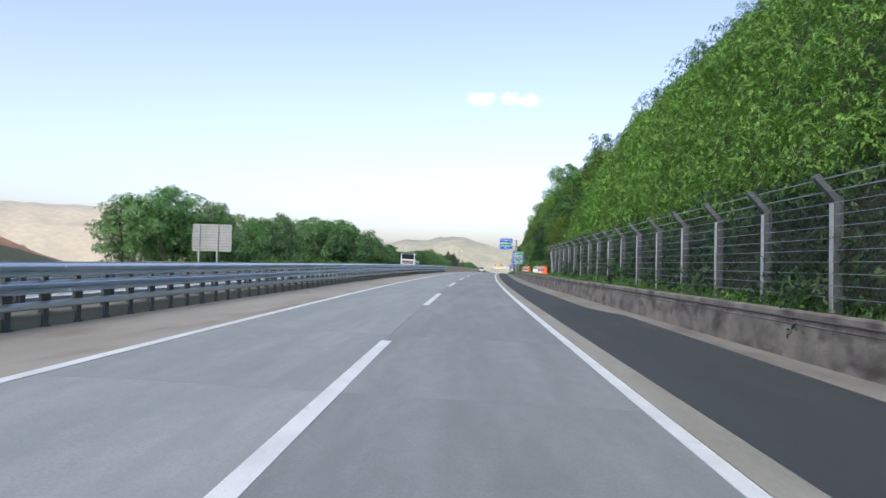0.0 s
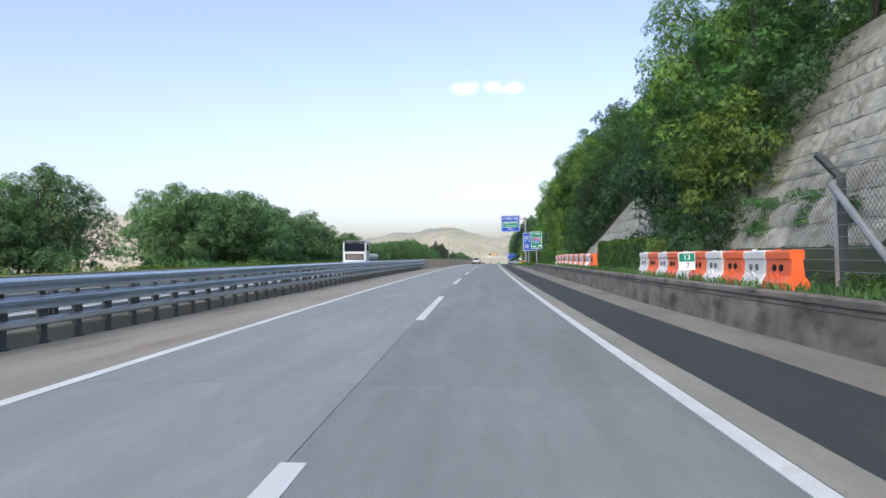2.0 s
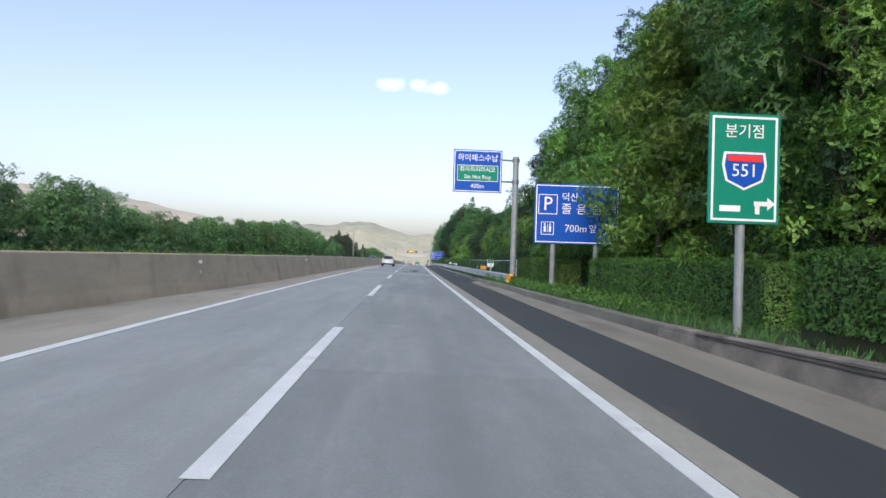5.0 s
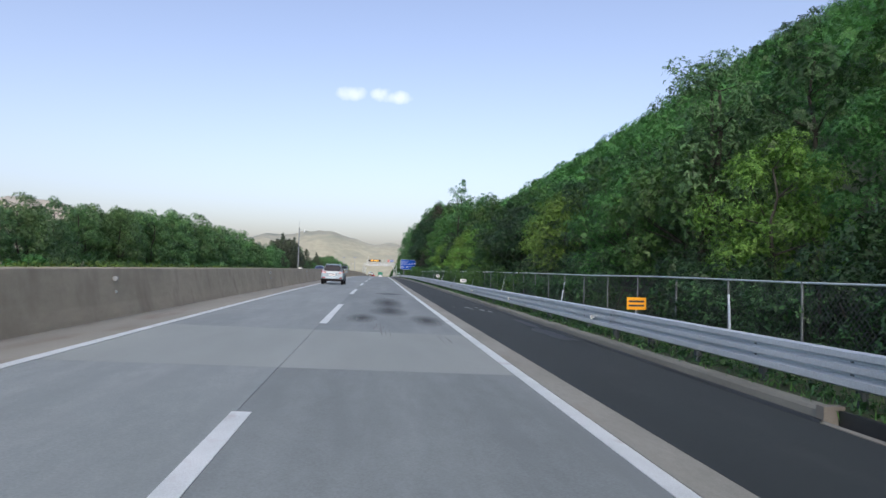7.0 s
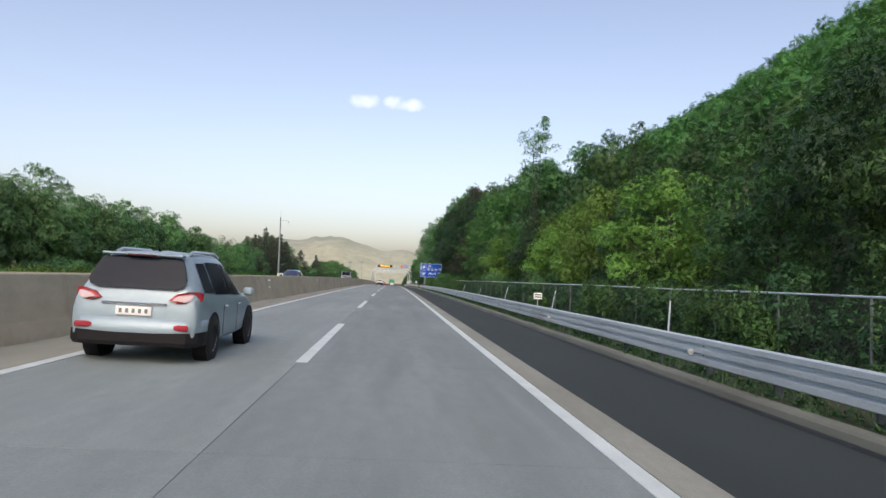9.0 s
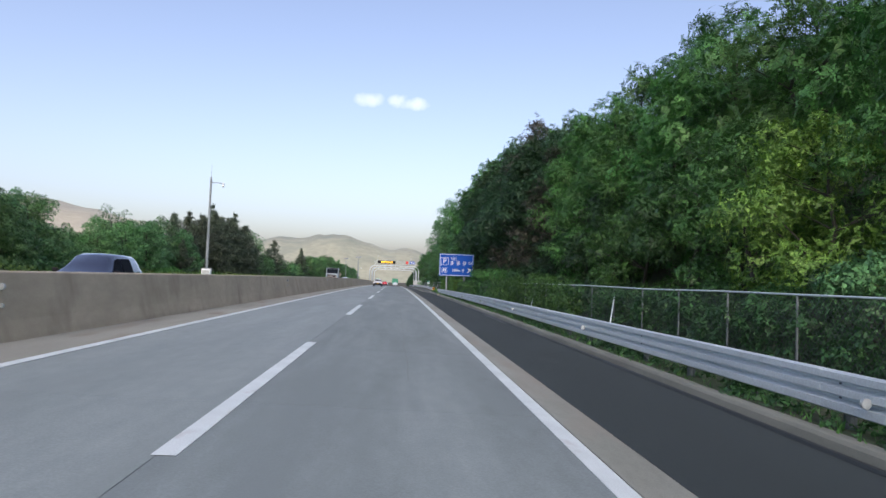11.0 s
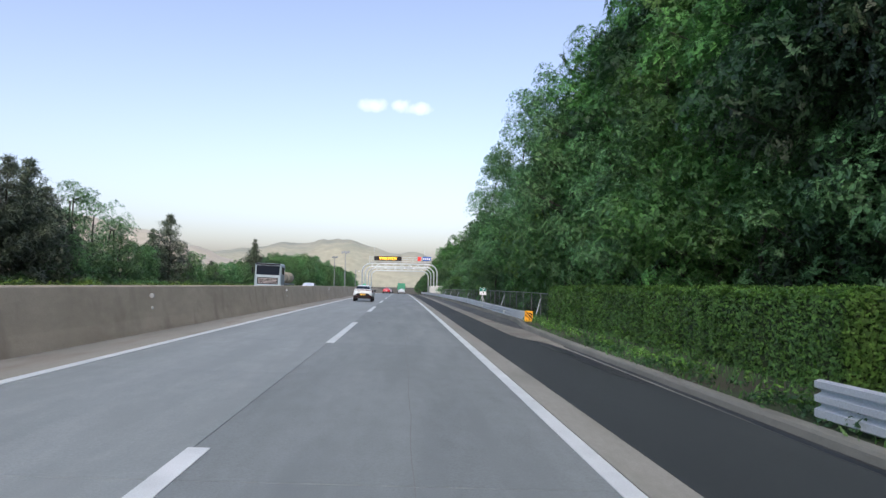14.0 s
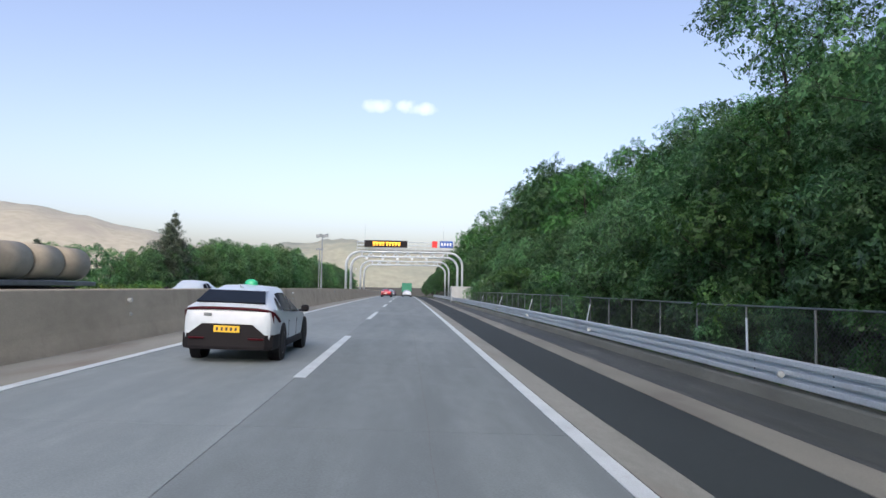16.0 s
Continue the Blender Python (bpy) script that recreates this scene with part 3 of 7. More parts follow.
# median wall from where the steel rails end
strip("median_wall", lambda s: ((left_face(s), -0.05), (left_face(s) - 0.03, 0.10), (left_face(s) - 0.10, 0.36), (left_face(s) - 0.26, 1.18), (left_face(s) - 0.28, 1.21),
                                (left_face(s) - 0.50, 1.21), (left_face(s) - 0.52, 1.18), (left_face(s) - 0.62, 0.36), (left_face(s) - 0.76, 0.10), (left_face(s) - 0.78, -0.05)),
      126, S1, 3, BARRIER_CONCRETE, "brown-grey concrete median barrier with a sloped foot", "median barrier", True)
median_kerb = strip("median_kerb", ((-6.09, -0.05), (-6.10, 0.22), (-6.13, 0.25), (-6.90, 0.28), (-6.94, 0.24), (-6.97, -0.05)), S0, 128, 4, EDGE_STRIP, "low grey concrete median kerb under the steel rails", "kerb", True)

red_s, red_x = np.arange(38, 88, 2.5), np.arange(-76, -43, 2.2)
verts = [road(s, x, bank(s, x) - 1.2 + 2.0 * min(1.0, (s - 38) / 8, (85.5 - s) / 8, (x + 76) / 8, (-45.2 - x) / 5) + 0.3 * noise.noise(Vector((s * 0.4, x * 0.4, 1)))) for s in red_s for x in red_x]
k = len(red_x)
faces = [(i * k + j, i * k + j + 1, (i + 1) * k + j + 1, (i + 1) * k + j) for i in range(len(red_s) - 1) for j in range(k - 1)]
tagged(new("earth_bank", raw("earth_bank", verts, faces, RED_SOIL, True)), "bare red soil embankment beyond the far carriageway", "embankment", kind="structure")
strip("verge_left", ((-16.6, 0.0), (-17.2, 0.15), (-18.2, 0.62), (-19.4, 0.66), (-21.0, 0.0)), 40, 640, 5, FIELD, "low grassy verge beyond the opposite carriageway", "verge", False, True)

# lines
for nm, x0, x1 in (("line_left", -3.59, -3.41), ("line_right", 3.51, 3.70)):
    strip(nm, ((x0, -0.01), (x0, 0.008), (x1, 0.008), (x1, -0.01)), S0, S1, 4, PAINT, "solid white painted edge line", "road marking")
for i in range(-3, 30):
    far = 12.77 + 20 * i
    me = sweep("lane_dash", ((-0.08, -0.01), (-0.08, 0.007), (0.12, 0.007), (0.12, -0.01)), far - 9.24, far, 4.6, PAINT)
    ob = new("lane_dash", me)
    tagged(ob, "white painted lane dash on grey concrete", "road marking", "lane dashes", "structure")
strip("line_opposite", ((-10.35, 0.0), (-10.35, 0.008), (-10.2, 0.008), (-10.2, 0.0)), S0, S1, 6, PAINT, "white painted line on the opposite carriageway", "road marking")

# cut slope faced with rough panels behind the water barriers; its end slants down towards the far barriers
def rock_top(s):
    return lerp(s, (57, 9.0), (87, 9.0), (91, 6.5), (93, 5.9), (96.5, 5.1), (100.5, 3.2), (104.2, 2.0), (105.6, 1.0))


rock = strip("rock_face", lambda s: [(9.65, 0.4), (9.72, 0.9)] + [(9.72 + 0.543 * (min(z, rock_top(s)) - 0.9), min(z, rock_top(s))) for z in (2.4, 4.0, 5.2, 7.0, 9.0)] + [(10.6 + 0.543 * (rock_top(s) - 0.9), rock_top(s) - 1.2)], 57, 105.5, 1, ROCK_NET,
             "grey rough stone-faced cut slope with brown stains", "rock slope")
for r in range(10):
    z0 = 0.95 + 0.75 * r
    s = 58.0 + random.uniform(0, 1.5)
    while s < 104:
        long = random.uniform(1.7, 3.2)
        high = 0.665 if r % 2 else 0.715
        if z0 + high < rock_top(s + long) + 0.2:
            bm, n = B(), max(4, int(long / 0.22))
            grid = []
            for a in range(n + 1):
                for b in range(5):
                    f, g = a / n, b / 4
                    ragged = random.uniform(-0.03, 0.03)
                    z = z0 + g * high + (ragged if b in (0, 4) else 0)
                    out = 0.075 + random.uniform(-0.022, 0.022) - (0.05 if b in (0, 4) or a in (0, n) else 0)
                    grid.append(bm.verts.new(road(s + f * (long - 0.06), 9.72 + 0.543 * (z - 0.9) - out, z)))
            for a in range(n):
                for b in range(4):
                    k = a * 5 + b
                    bm.faces.new((grid[k], grid[k + 1], grid[k + 6], grid[k + 5]))
            rim = [grid[a * 5] for a in range(n + 1)] + [grid[n * 5 + b] for b in range(1, 5)] + [grid[a * 5 + 4] for a in range(n - 1, -1, -1)] + [grid[b] for b in range(3, 0, -1)]
            back = [bm.verts.new(v.co + Vector((0.12, 0, -0.05))) for v in rim]
            for a in range(len(rim)):
                c = (a + 1) % len(rim)
                bm.faces.new((rim[a], rim[c], back[c], back[a]))
            part("panel", bm, ROCK_NET, rock)
        s += long

# far hills
def ridge(name, rows, dist, deep, label, seed, material):
    vs, fs, n = [], [], 90
    az0, az1 = rows[0][0], rows[-1][0]
    for i in range(n + 1):
        az = az0 + (az1 - az0) * i / n
        el = lerp(az, *rows) + 0.28 * noise.noise(Vector((az * 0.45, seed, 0))) + 0.1 * noise.noise(Vector((az * 1.7, seed, 4)))
        for j, (dd, f) in enumerate(((0, 0.0), (0.25, 0.45), (0.55, 0.8), (1.0, 1.0), (1.6, 0.4))):
            r = dist + deep * dd
            wob = 1 + 0.12 * noise.noise(Vector((az * 0.5, dd * 3, seed)))
            z = -16 + f * wob * (dist + deep) * math.tan(radians(max(el, 0.2))) + f * 17
            vs.append((r * math.sin(radians(az)), r * math.cos(radians(az)), z))
    for i in range(n):
        for j in range(4):
            fs.append((i * 5 + j, i * 5 + j + 1, (i + 1) * 5 + j + 1, (i + 1) * 5 + j))
    return tagged(new(name, raw(name, vs, fs, material, True)), label, "hill", kind="structure")


ridge("hill_left", ((-75, 4.2), (-52, 4.5), (-40, 4.3), (-31, 4.4), (-24, 4.4), (-18, 3.3), (-12, 1.5), (-9, 0.5)), 1500, 500, "wooded hill range beyond the fields, painted pale for haze", 2, HAZED_FAR_HILL)
ridge("hill_ahead", ((-22, 0.6), (-15, 1.8), (-10, 2.5), (-6, 3.15), (-4, 3.1), (-1, 2.3), (2, 1.9), (6, 1.7), (10, 1.2)), 2400, 500, "green wooded hill at the end of the road, painted paler for haze", 5, HAZED_AHEAD_HILL)

# ---------------------------------------------------------------- plants
rng = np.random.default_rng(7)


def leaf_mesh(name, places, outs, size, material, long=1.9, droop=0.25, jitter=0.7):
    """Three-cornered leaves at places, turned outwards by outs with some disorder."""
    n = len(places)
    nrm = outs + rng.normal(0, jitter, (n, 3))
    nrm /= np.linalg.norm(nrm, axis=1)[:, None] + 1e-9
    t = rng.normal(0, 1, (n, 3))
    t[:, 2] -= droop * 2
    t -= nrm * (t * nrm).sum(1)[:, None]
    t /= np.linalg.norm(t, axis=1)[:, None] + 1e-9
    b = np.cross(nrm, t)
    sz = (size * 1.32 * rng.uniform(0.6, 1.35, n))[:, None]
    shade = outs / (np.linalg.norm(outs, axis=1)[:, None] + 1e-9) * 0.9 + nrm * 0.42 + np.array([0, 0, 0.12])
    shade /= np.linalg.norm(shade, axis=1)[:, None] + 1e-9
    b *= np.where((np.cross(t, b) * shade).sum(1) > 0, -1.0, 1.0)[:, None]
    v = np.empty((n, 3, 3))
    v[:, 0] = places - t * sz * long * 0.5
    v[:, 1] = places + t * sz * long * 0.5 + b * sz * 0.25 - np.array([0, 0, 1]) * sz * droop * 0.5
    v[:, 2] = places + t * sz * long * 0.1 - b * sz * 0.62 + nrm * sz * 0.15
    me = bpy.data.meshes.new(name)
    me.vertices.add(3 * n)
    me.vertices.foreach_set("co", v.reshape(-1))
    me.loops.add(3 * n)
    me.loops.foreach_set("vertex_index", np.arange(3 * n, dtype=np.int32))
    me.polygons.add(n)
    me.polygons.foreach_set("loop_start", np.arange(0, 3 * n, 3, dtype=np.int32))
    me.update(calc_edges=True)
    me.polygons.foreach_set("use_smooth", np.ones(n, dtype=bool))
    cn = me.attributes.new("custom_normal", "FLOAT_VECTOR", "POINT")       # leaves shade with the lump that they belong to
    cn.data.foreach_set("vector", np.repeat(shade, 3, axis=0).astype(np.float32).reshape(-1))
    me.materials.append(material)
    return me


def clumps(mids, radii, count, flat=0.75):
    """Points on and in lumps; returns the points and the way out of each lump."""
    pts, outs = [], []
    for c, r in zip(mids, radii):
        n = max(6, int(count * r * r))
        d = rng.normal(0, 1, (n, 3))
        d /= np.linalg.norm(d, axis=1)[:, None]
        rad = r * rng.uniform(0.35, 1.0, n) ** 0.5
        under = (d[:, 2] < 0) & (rng.uniform(0, 1, n) < 0.62)      # a lump carries most leaves on its upper side
        d[under, 2] *= -1
        p = d * rad[:, None]
        p[:, 2] = p[:, 2] * flat - 0.25 * r * (p[:, 0] ** 2 + p[:, 1] ** 2) / (r * r)
        pts.append(p + c)
        o = d.copy()
        o[:, 2] += 0.45
        outs.append(o)
    return np.concatenate(pts), np.concatenate(outs)


def broad_tree(kind, tall, wide, leaf, size, density, low=0.22, trunks=1, airy=1.0, stout=1.0):
    """Meshes of one tree, 1:1 in metres: trunk with limbs, crown of leaf clumps."""
    bm, mids, radii = B(), [], []
    for k in range(trunks):
        base = Vector((rng.uniform(-0.3, 0.3) * (trunks > 1), rng.uniform(-0.3, 0.3) * (trunks > 1), -0.3))
        lean = Vector((rng.uniform(-0.08, 0.08), rng.uniform(-0.08, 0.08), 1)) * tall * 0.82
        prev, r = base, (0.016 * tall + 0.03) * stout
        for i in range(1, 6):
            q = base + lean * (i / 5) + Vector((rng.normal(0, 0.02 * tall), rng.normal(0, 0.02 * tall), 0)) * (i < 5)
            rod(bm, prev, q, r, r * 0.78, 7)
            prev, r = q, r * 0.78
            if i >= 2:
                for j in range(3):
                    a = rng.uniform(0, 2 * math.pi)
                    ln = wide * rng.uniform(0.25, 0.5) * (1.15 - 0.12 * i)
                    tip = q + Vector((math.cos(a) * ln, math.sin(a) * ln, ln * rng.uniform(0.25, 0.7)))
                    rod(bm, q, tip, r * 0.55, r * 0.14, 5)
                    mids.append(np.array(tip))
                    radii.append(wide * rng.uniform(0.10, 0.17))
    n = int(34 * airy)
    for i in range(n):
        h = low + (1 - low) * rng.uniform(0, 1) ** 0.85
        env = math.sin(math.pi * min(max((h - low * 0.6) / (1.04 - low * 0.6), 0.02), 1) ** 0.75) ** 0.8
        a, rr = rng.uniform(0, 2 * math.pi), wide * 0.5 * env * rng.uniform(0.45, 1.0)
        mids.append(np.array((math.cos(a) * rr, math.sin(a) * rr, tall * h * 0.96)))
        radii.append(wide * rng.uniform(0.09, 0.18) * (0.6 + 0.4 * env))
    p, o = clumps(mids, radii, density)
    p[:, 2] = np.maximum(p[:, 2], 0.05)
    mid = p - np.array((0, 0, tall * 0.5))
    o = o + 0.25 * mid / (np.linalg.norm(mid, axis=1)[:, None] + 1e-9)
    return mesh_of("trunk", bm, BARK), leaf_mesh("crown", p, o, size, leaf)


def bush(tall, wide, leaf, size, density):
    mids, radii = [], []
    for i in range(16):
        a, rr, h = rng.uniform(0, 6.28), wide * 0.5 * rng.uniform(0, 0.85), rng.uniform(0.1, 0.85)
        mids.append(np.array((math.cos(a) * rr, math.sin(a) * rr, tall * h * (1.05 - 0.5 * (rr / wide)))))
        radii.append(min(wide, tall) * rng.uniform(0.16, 0.28))
    p, o = clumps(mids, radii, density)
    p[:, 2] = np.maximum(p[:, 2], 0.03)
    bm = B()
    for i in range(5):
        a = rng.uniform(0, 6.28)
        rod(bm, (0, 0, -0.15), (math.cos(a) * wide * 0.25, math.sin(a) * wide * 0.25, tall * 0.6), 0.03, 0.01, 5)
    return mesh_of("stem", bm, BARK), leaf_mesh("crown", p, o, size, leaf)


def pine(tall, wide, leaf):
    bm = B()
    rod(bm, (0, 0, -0.3), (0.1, 0.05, tall * 0.97), 0.017 * tall, 0.02, 7)
    mids, radii = [], []
    z = tall * 0.06
    while z < tall * 0.98:
        f = max(1 - (z / tall), 0.0)
        ln = wide * 0.5 * min(1.0, f * 1.25 + 0.03) * rng.uniform(0.7, 1.15)
        for k in range(5):
            a = rng.uniform(0, 6.28)
            w = ln * rng.uniform(0.55, 1.12)
            q = Vector((math.cos(a) * w, math.sin(a) * w, z + w * rng.uniform(0.1, 0.6)))
            rod(bm, (0.1 * z / tall, 0, z), q, 0.0028 * tall * f + 0.005, 0.004, 4)
            for u in (0.45, 0.75, 1.0):
                mids.append(np.array((q.x * u, q.y * u, z + (q.z - z) * u + 0.05)))
                radii.append((0.30 + 0.06 * wide * rng.uniform(0.5, 1.0)) * min(1.0, 0.45 + f * 1.6))
        z += tall * rng.uniform(0.03, 0.075)
    mids.append(np.array((0.1, 0.05, tall)))
    radii.append(0.25)
    p, o = clumps(mids, radii, 92, 0.75)
    return mesh_of("trunk", bm, BARK), leaf_mesh("crown", p, o, 0.095, leaf, 4.0, -0.3, 0.8)


def stand(name, kinds, label, category, group, spots):
    """Set out plants: spots are (s, x, size, choice); the first of each kind is built, the rest are copies."""
    first = {}
    for s, x, f, c in spots:
        z = bank(s, x) if (x > 7.2 or x < -18) else 0.0
        m = at(s, x, z - 0.05, rng.uniform(0, 360))
        if c not in first:
            stem, crown = kinds[c]
            ob = thing(name, m, label, category, group)
            part(stem.name.split(".")[0], stem, None, ob)
            part("crown", crown, None, ob)
            first[c] = ob
        else:
            ob = copy_thing(first[c], m)
        ob.scale = (f, f, f * rng.uniform(0.9, 1.1))


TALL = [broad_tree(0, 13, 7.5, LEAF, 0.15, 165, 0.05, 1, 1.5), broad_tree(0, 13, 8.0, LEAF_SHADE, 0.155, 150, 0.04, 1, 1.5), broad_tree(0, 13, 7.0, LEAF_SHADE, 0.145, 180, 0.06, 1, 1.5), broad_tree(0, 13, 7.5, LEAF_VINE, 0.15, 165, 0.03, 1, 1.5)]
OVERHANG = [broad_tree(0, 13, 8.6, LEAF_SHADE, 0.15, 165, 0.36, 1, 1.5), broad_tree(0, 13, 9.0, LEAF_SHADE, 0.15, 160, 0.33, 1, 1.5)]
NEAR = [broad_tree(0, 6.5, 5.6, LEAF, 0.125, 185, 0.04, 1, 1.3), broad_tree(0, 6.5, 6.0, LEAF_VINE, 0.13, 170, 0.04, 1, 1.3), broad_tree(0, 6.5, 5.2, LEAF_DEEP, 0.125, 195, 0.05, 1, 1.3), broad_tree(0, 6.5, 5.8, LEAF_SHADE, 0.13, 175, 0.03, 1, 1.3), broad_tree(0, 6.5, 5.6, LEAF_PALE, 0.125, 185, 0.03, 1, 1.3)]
BROAD = [broad_tree(0, 9, 6.5, LEAF_ROW, 0.175, 112, 0.02, 1, 1.35), broad_tree(0, 9, 7.5, LEAF_ROW, 0.18, 100, 0.02, 1, 1.35), broad_tree(0, 9, 6, LEAF_PALE, 0.165, 116, 0.02, 1, 1.3), broad_tree(0, 9, 7, LEAF_ROW, 0.175, 108, 0.02, 1, 1.35)]
BACK_ROW = [broad_tree(0, 9, 6.5, LEAF, 0.27, 36, 0.15, 1, 1.2), broad_tree(0, 9, 7.0, LEAF_DEEP, 0.27, 36, 0.15, 1, 1.2), broad_tree(0, 9, 7.2, LEAF, 0.26, 42, 0.12, 1, 1.2), broad_tree(0, 9, 6.4, LEAF_DEEP, 0.24, 48, 0.15, 1, 1.2)]
FAR_BUSH = [bush(2.6, 3.4, LEAF, 0.17, 130), bush(2.4, 3.6, LEAF_DEEP, 0.18, 130), bush(2.8, 3.2, LEAF_PALE, 0.16, 130)]
AIRY = [broad_tree(0, 9, 5.0, LEAF_PALE, 0.12, 140, 0.12, 2, 1.0), broad_tree(0, 9, 5.5, LEAF_PALE, 0.12, 125, 0.15, 1, 0.9)]
SLENDER = [broad_tree(0, 14.5, 6.0, LEAF_PALE, 0.105, 230, 0.22, 2, 2.1, 0.3), broad_tree(0, 14.5, 5.2, LEAF_PALE, 0.105, 240, 0.2, 1, 2.2, 0.32), broad_tree(0, 15, 4.0, LEAF_PALE, 0.11, 240, 0.22, 2, 1.9, 0.3)]
PINES = [pine(9, 6.5, NEEDLES), pine(9, 5.5, NEEDLES), pine(11, 7.5, NEEDLES_BROWN)]
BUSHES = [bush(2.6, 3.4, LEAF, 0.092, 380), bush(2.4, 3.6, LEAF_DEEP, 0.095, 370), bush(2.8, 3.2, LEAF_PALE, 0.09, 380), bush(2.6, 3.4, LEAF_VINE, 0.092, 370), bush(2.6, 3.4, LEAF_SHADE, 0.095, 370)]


def u(a, b):
    return float(rng.uniform(a, b))


# --- the hill side: a front row in view at close range, and the rows behind it
near, far, high = [], [], []
for s in np.arange(46, 112, 3.4):                     # edge of the cut, over the rock face
    if s > 66:
        far.append((s + u(-1, 1), 16.0 + u(-0.5, 2), u(0.45, 0.65), int(u(0, 4))))
    if s > 70:
        far.append((s + u(-1, 1), 23.5 + u(-2, 3), u(0.4, 0.6), int(u(0, 4))))
    else:
        far.append((s + u(-1, 1), 16.5 + u(-0.5, 1.5), u(0.16, 0.28), int(u(0, 4))))
for s in np.arange(377, 402, 2.3):                    # leafy row at the fence that hides the stems behind
    near.append((s, 11.0 + u(0, 0.8), u(0.75, 1.0), (2, 4, 0, 4)[int(u(0, 4))]))
near += [(147, 12.4, 1.1, 1), (150.5, 12.2, 1.15, 1), (154, 12.2, 1.2, 4), (157.5, 12.0, 1.1, 1), (161, 12.0, 1.1, 0), (164.5, 12.0, 1.0, 1), (70.5, 14.5, 0.9, 1), (84, 12.4, 0.9, 2), (88, 15, 0.75, 0), (94, 15.2, 0.75, 3), (101, 15, 0.75, 2), (104.5, 11.6, 0.8, 3), (107, 12.4, 0.9, 2), (72, 10.9, 0.8, 1), (76, 10.7, 0.85, 0), (80, 10.9, 0.8, 3)]
high += [(73, 11.8, 0.7, 0), (77.5, 11.4, 0.78, 3), (82, 12.2, 0.7, 0), (75, 15.2, 0.6, 0), (80, 15.2, 0.6, 2), (87, 15.5, 0.5, 1)]
for s in np.arange(104, 184, 3.2):                    # tall trees beyond the rock face
    x = lerp(s, (104, 14.2), (112, 12.8)) + u(0, 1.4)
    # leaf kinds paint in the light: vine leaves where lit, shade leaves where dim
    high.append((s + u(-1, 1), x, u(0.9, 1.04) * (lerp(s, (104, 15.0), (113, 15.2), (125, 16.3), (150, 15.7), (171.5, 14.8), (174, 12.0), (176.5, 8.0), (183, 7.0)) - bank(s, x)) / 13.6, ((0, 3, 0) if s < 126 else (3, 0, 3) if 140 < s < 162 else (0, 3, 0) if s < 162 else (0, 1, 0))[int(u(0, 3))]))
    x = 17 + u(-0.5, 2.0)
    far.append((s + u(-1, 1), x, u(0.93, 1.05) * (lerp(s, (104, 16.5), (125, 19.6), (150, 19.6), (170, 17.5), (175, 10.5), (183, 9.0)) - bank(s, x)) / 9.4, int(u(0, 4))))
for s in np.arange(184, 299, 3.1):
    near.append((s + u(-1, 1), 12.2 + u(0, 1.6), u(0.65, 0.98), int(u(0, 4))))
    far.append((s + u(-1, 1), 16.5 + u(-1, 2.0), u(0.88, 1.12) * lerp(s, (176, 0.74), (248, 0.76), (268, 0.95), (280, 1.1), (297, 1.18)), int(u(0, 4))))
for s in (287, 290.5, 294, 297):                      # bright green trees before the dark stand
    high.append((s, 13.0 + u(0, 1.2), lerp(s, (287, 0.74), (297, 0.86)), 0))
STAND = ((299, 1.05), (305, 1.12), (320, 1.4), (336, 1.58), (352, 1.85), (366, 1.85), (373, 1.6), (380, 1.15), (391, 0.74), (401, 0.78), (413, 0.9), (428, 1.05), (440, 1.38), (470, 1.25))
for s in np.arange(299, 364, 3.0):                    # tall dark stand
    high.append((s + u(-1, 1), 13.0 + u(0, 1.8), u(0.88, 1.05) * lerp(s, (299, 0.8), (320, 1.02), (340, 1.1), (362, 1.2)), (0 if s < 305 else int(u(1, 3))) if s < 343 else (0, 0, 2)[int(u(0, 3))]))
    far.append((s + u(-1, 1), 17.0 + u(-1, 2.5), u(0.92, 1.06) * lerp(s, *STAND), int(u(0, 4))))
for s in np.arange(364, 470, 3.2):
    near.append((s + u(-1, 1), 12.3 + u(0, 1.8), u(0.95, 1.3) * lerp(s, (376, 1.0), (388, 0.68), (428, 0.72), (445, 0.95)), (0, 1, 2, 4, 4)[int(u(0, 5))] if s < 384 else (4, 2, 4, 4, 0)[int(u(0, 5))]))
    far.append((s + u(-1, 1), 17.0 + u(-1, 2.0), u(0.92, 1.06) * lerp(s, *STAND), int(u(0, 4))))
for s in np.arange(364, 378, 2.9):                    # tall trees again
    high.append((s, 13.4 + u(0, 1.5), u(0.92, 1.08), (0, 1, 0)[int(u(0, 3))]))
for s in np.arange(337, 378, 2.4):                    # a lighter, bushier row in front
    near.append((s, 11.5 + u(0, 0.9), u(0.85, 1.2), (0, 4, 4, 0)[int(u(0, 4))]))
for s in np.arange(470, 760, 6):
    far.append((s, 13 + u(0, 4), u(0.9, 1.1) * lerp(s, (470, 1.18), (520, 1.1), (760, 0.9)), int(u(0, 4))))
stand("tree", NEAR, "leafy green broad-leaved tree at the edge of the wood", "tree", "trees at the edge of the wood", near)
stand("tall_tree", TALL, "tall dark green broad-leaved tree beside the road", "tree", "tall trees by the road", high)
stand("overhanging_tree", OVERHANG, "tall tree in shade-dark leaves whose crown hangs out over the fence", "tree", "overhanging trees",
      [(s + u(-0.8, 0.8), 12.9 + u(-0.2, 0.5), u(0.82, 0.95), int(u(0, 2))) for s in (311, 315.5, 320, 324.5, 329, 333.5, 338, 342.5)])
stand("tree", BACK_ROW, "leafy green broad-leaved tree on the wooded slope", "tree", "trees on the slope", far)
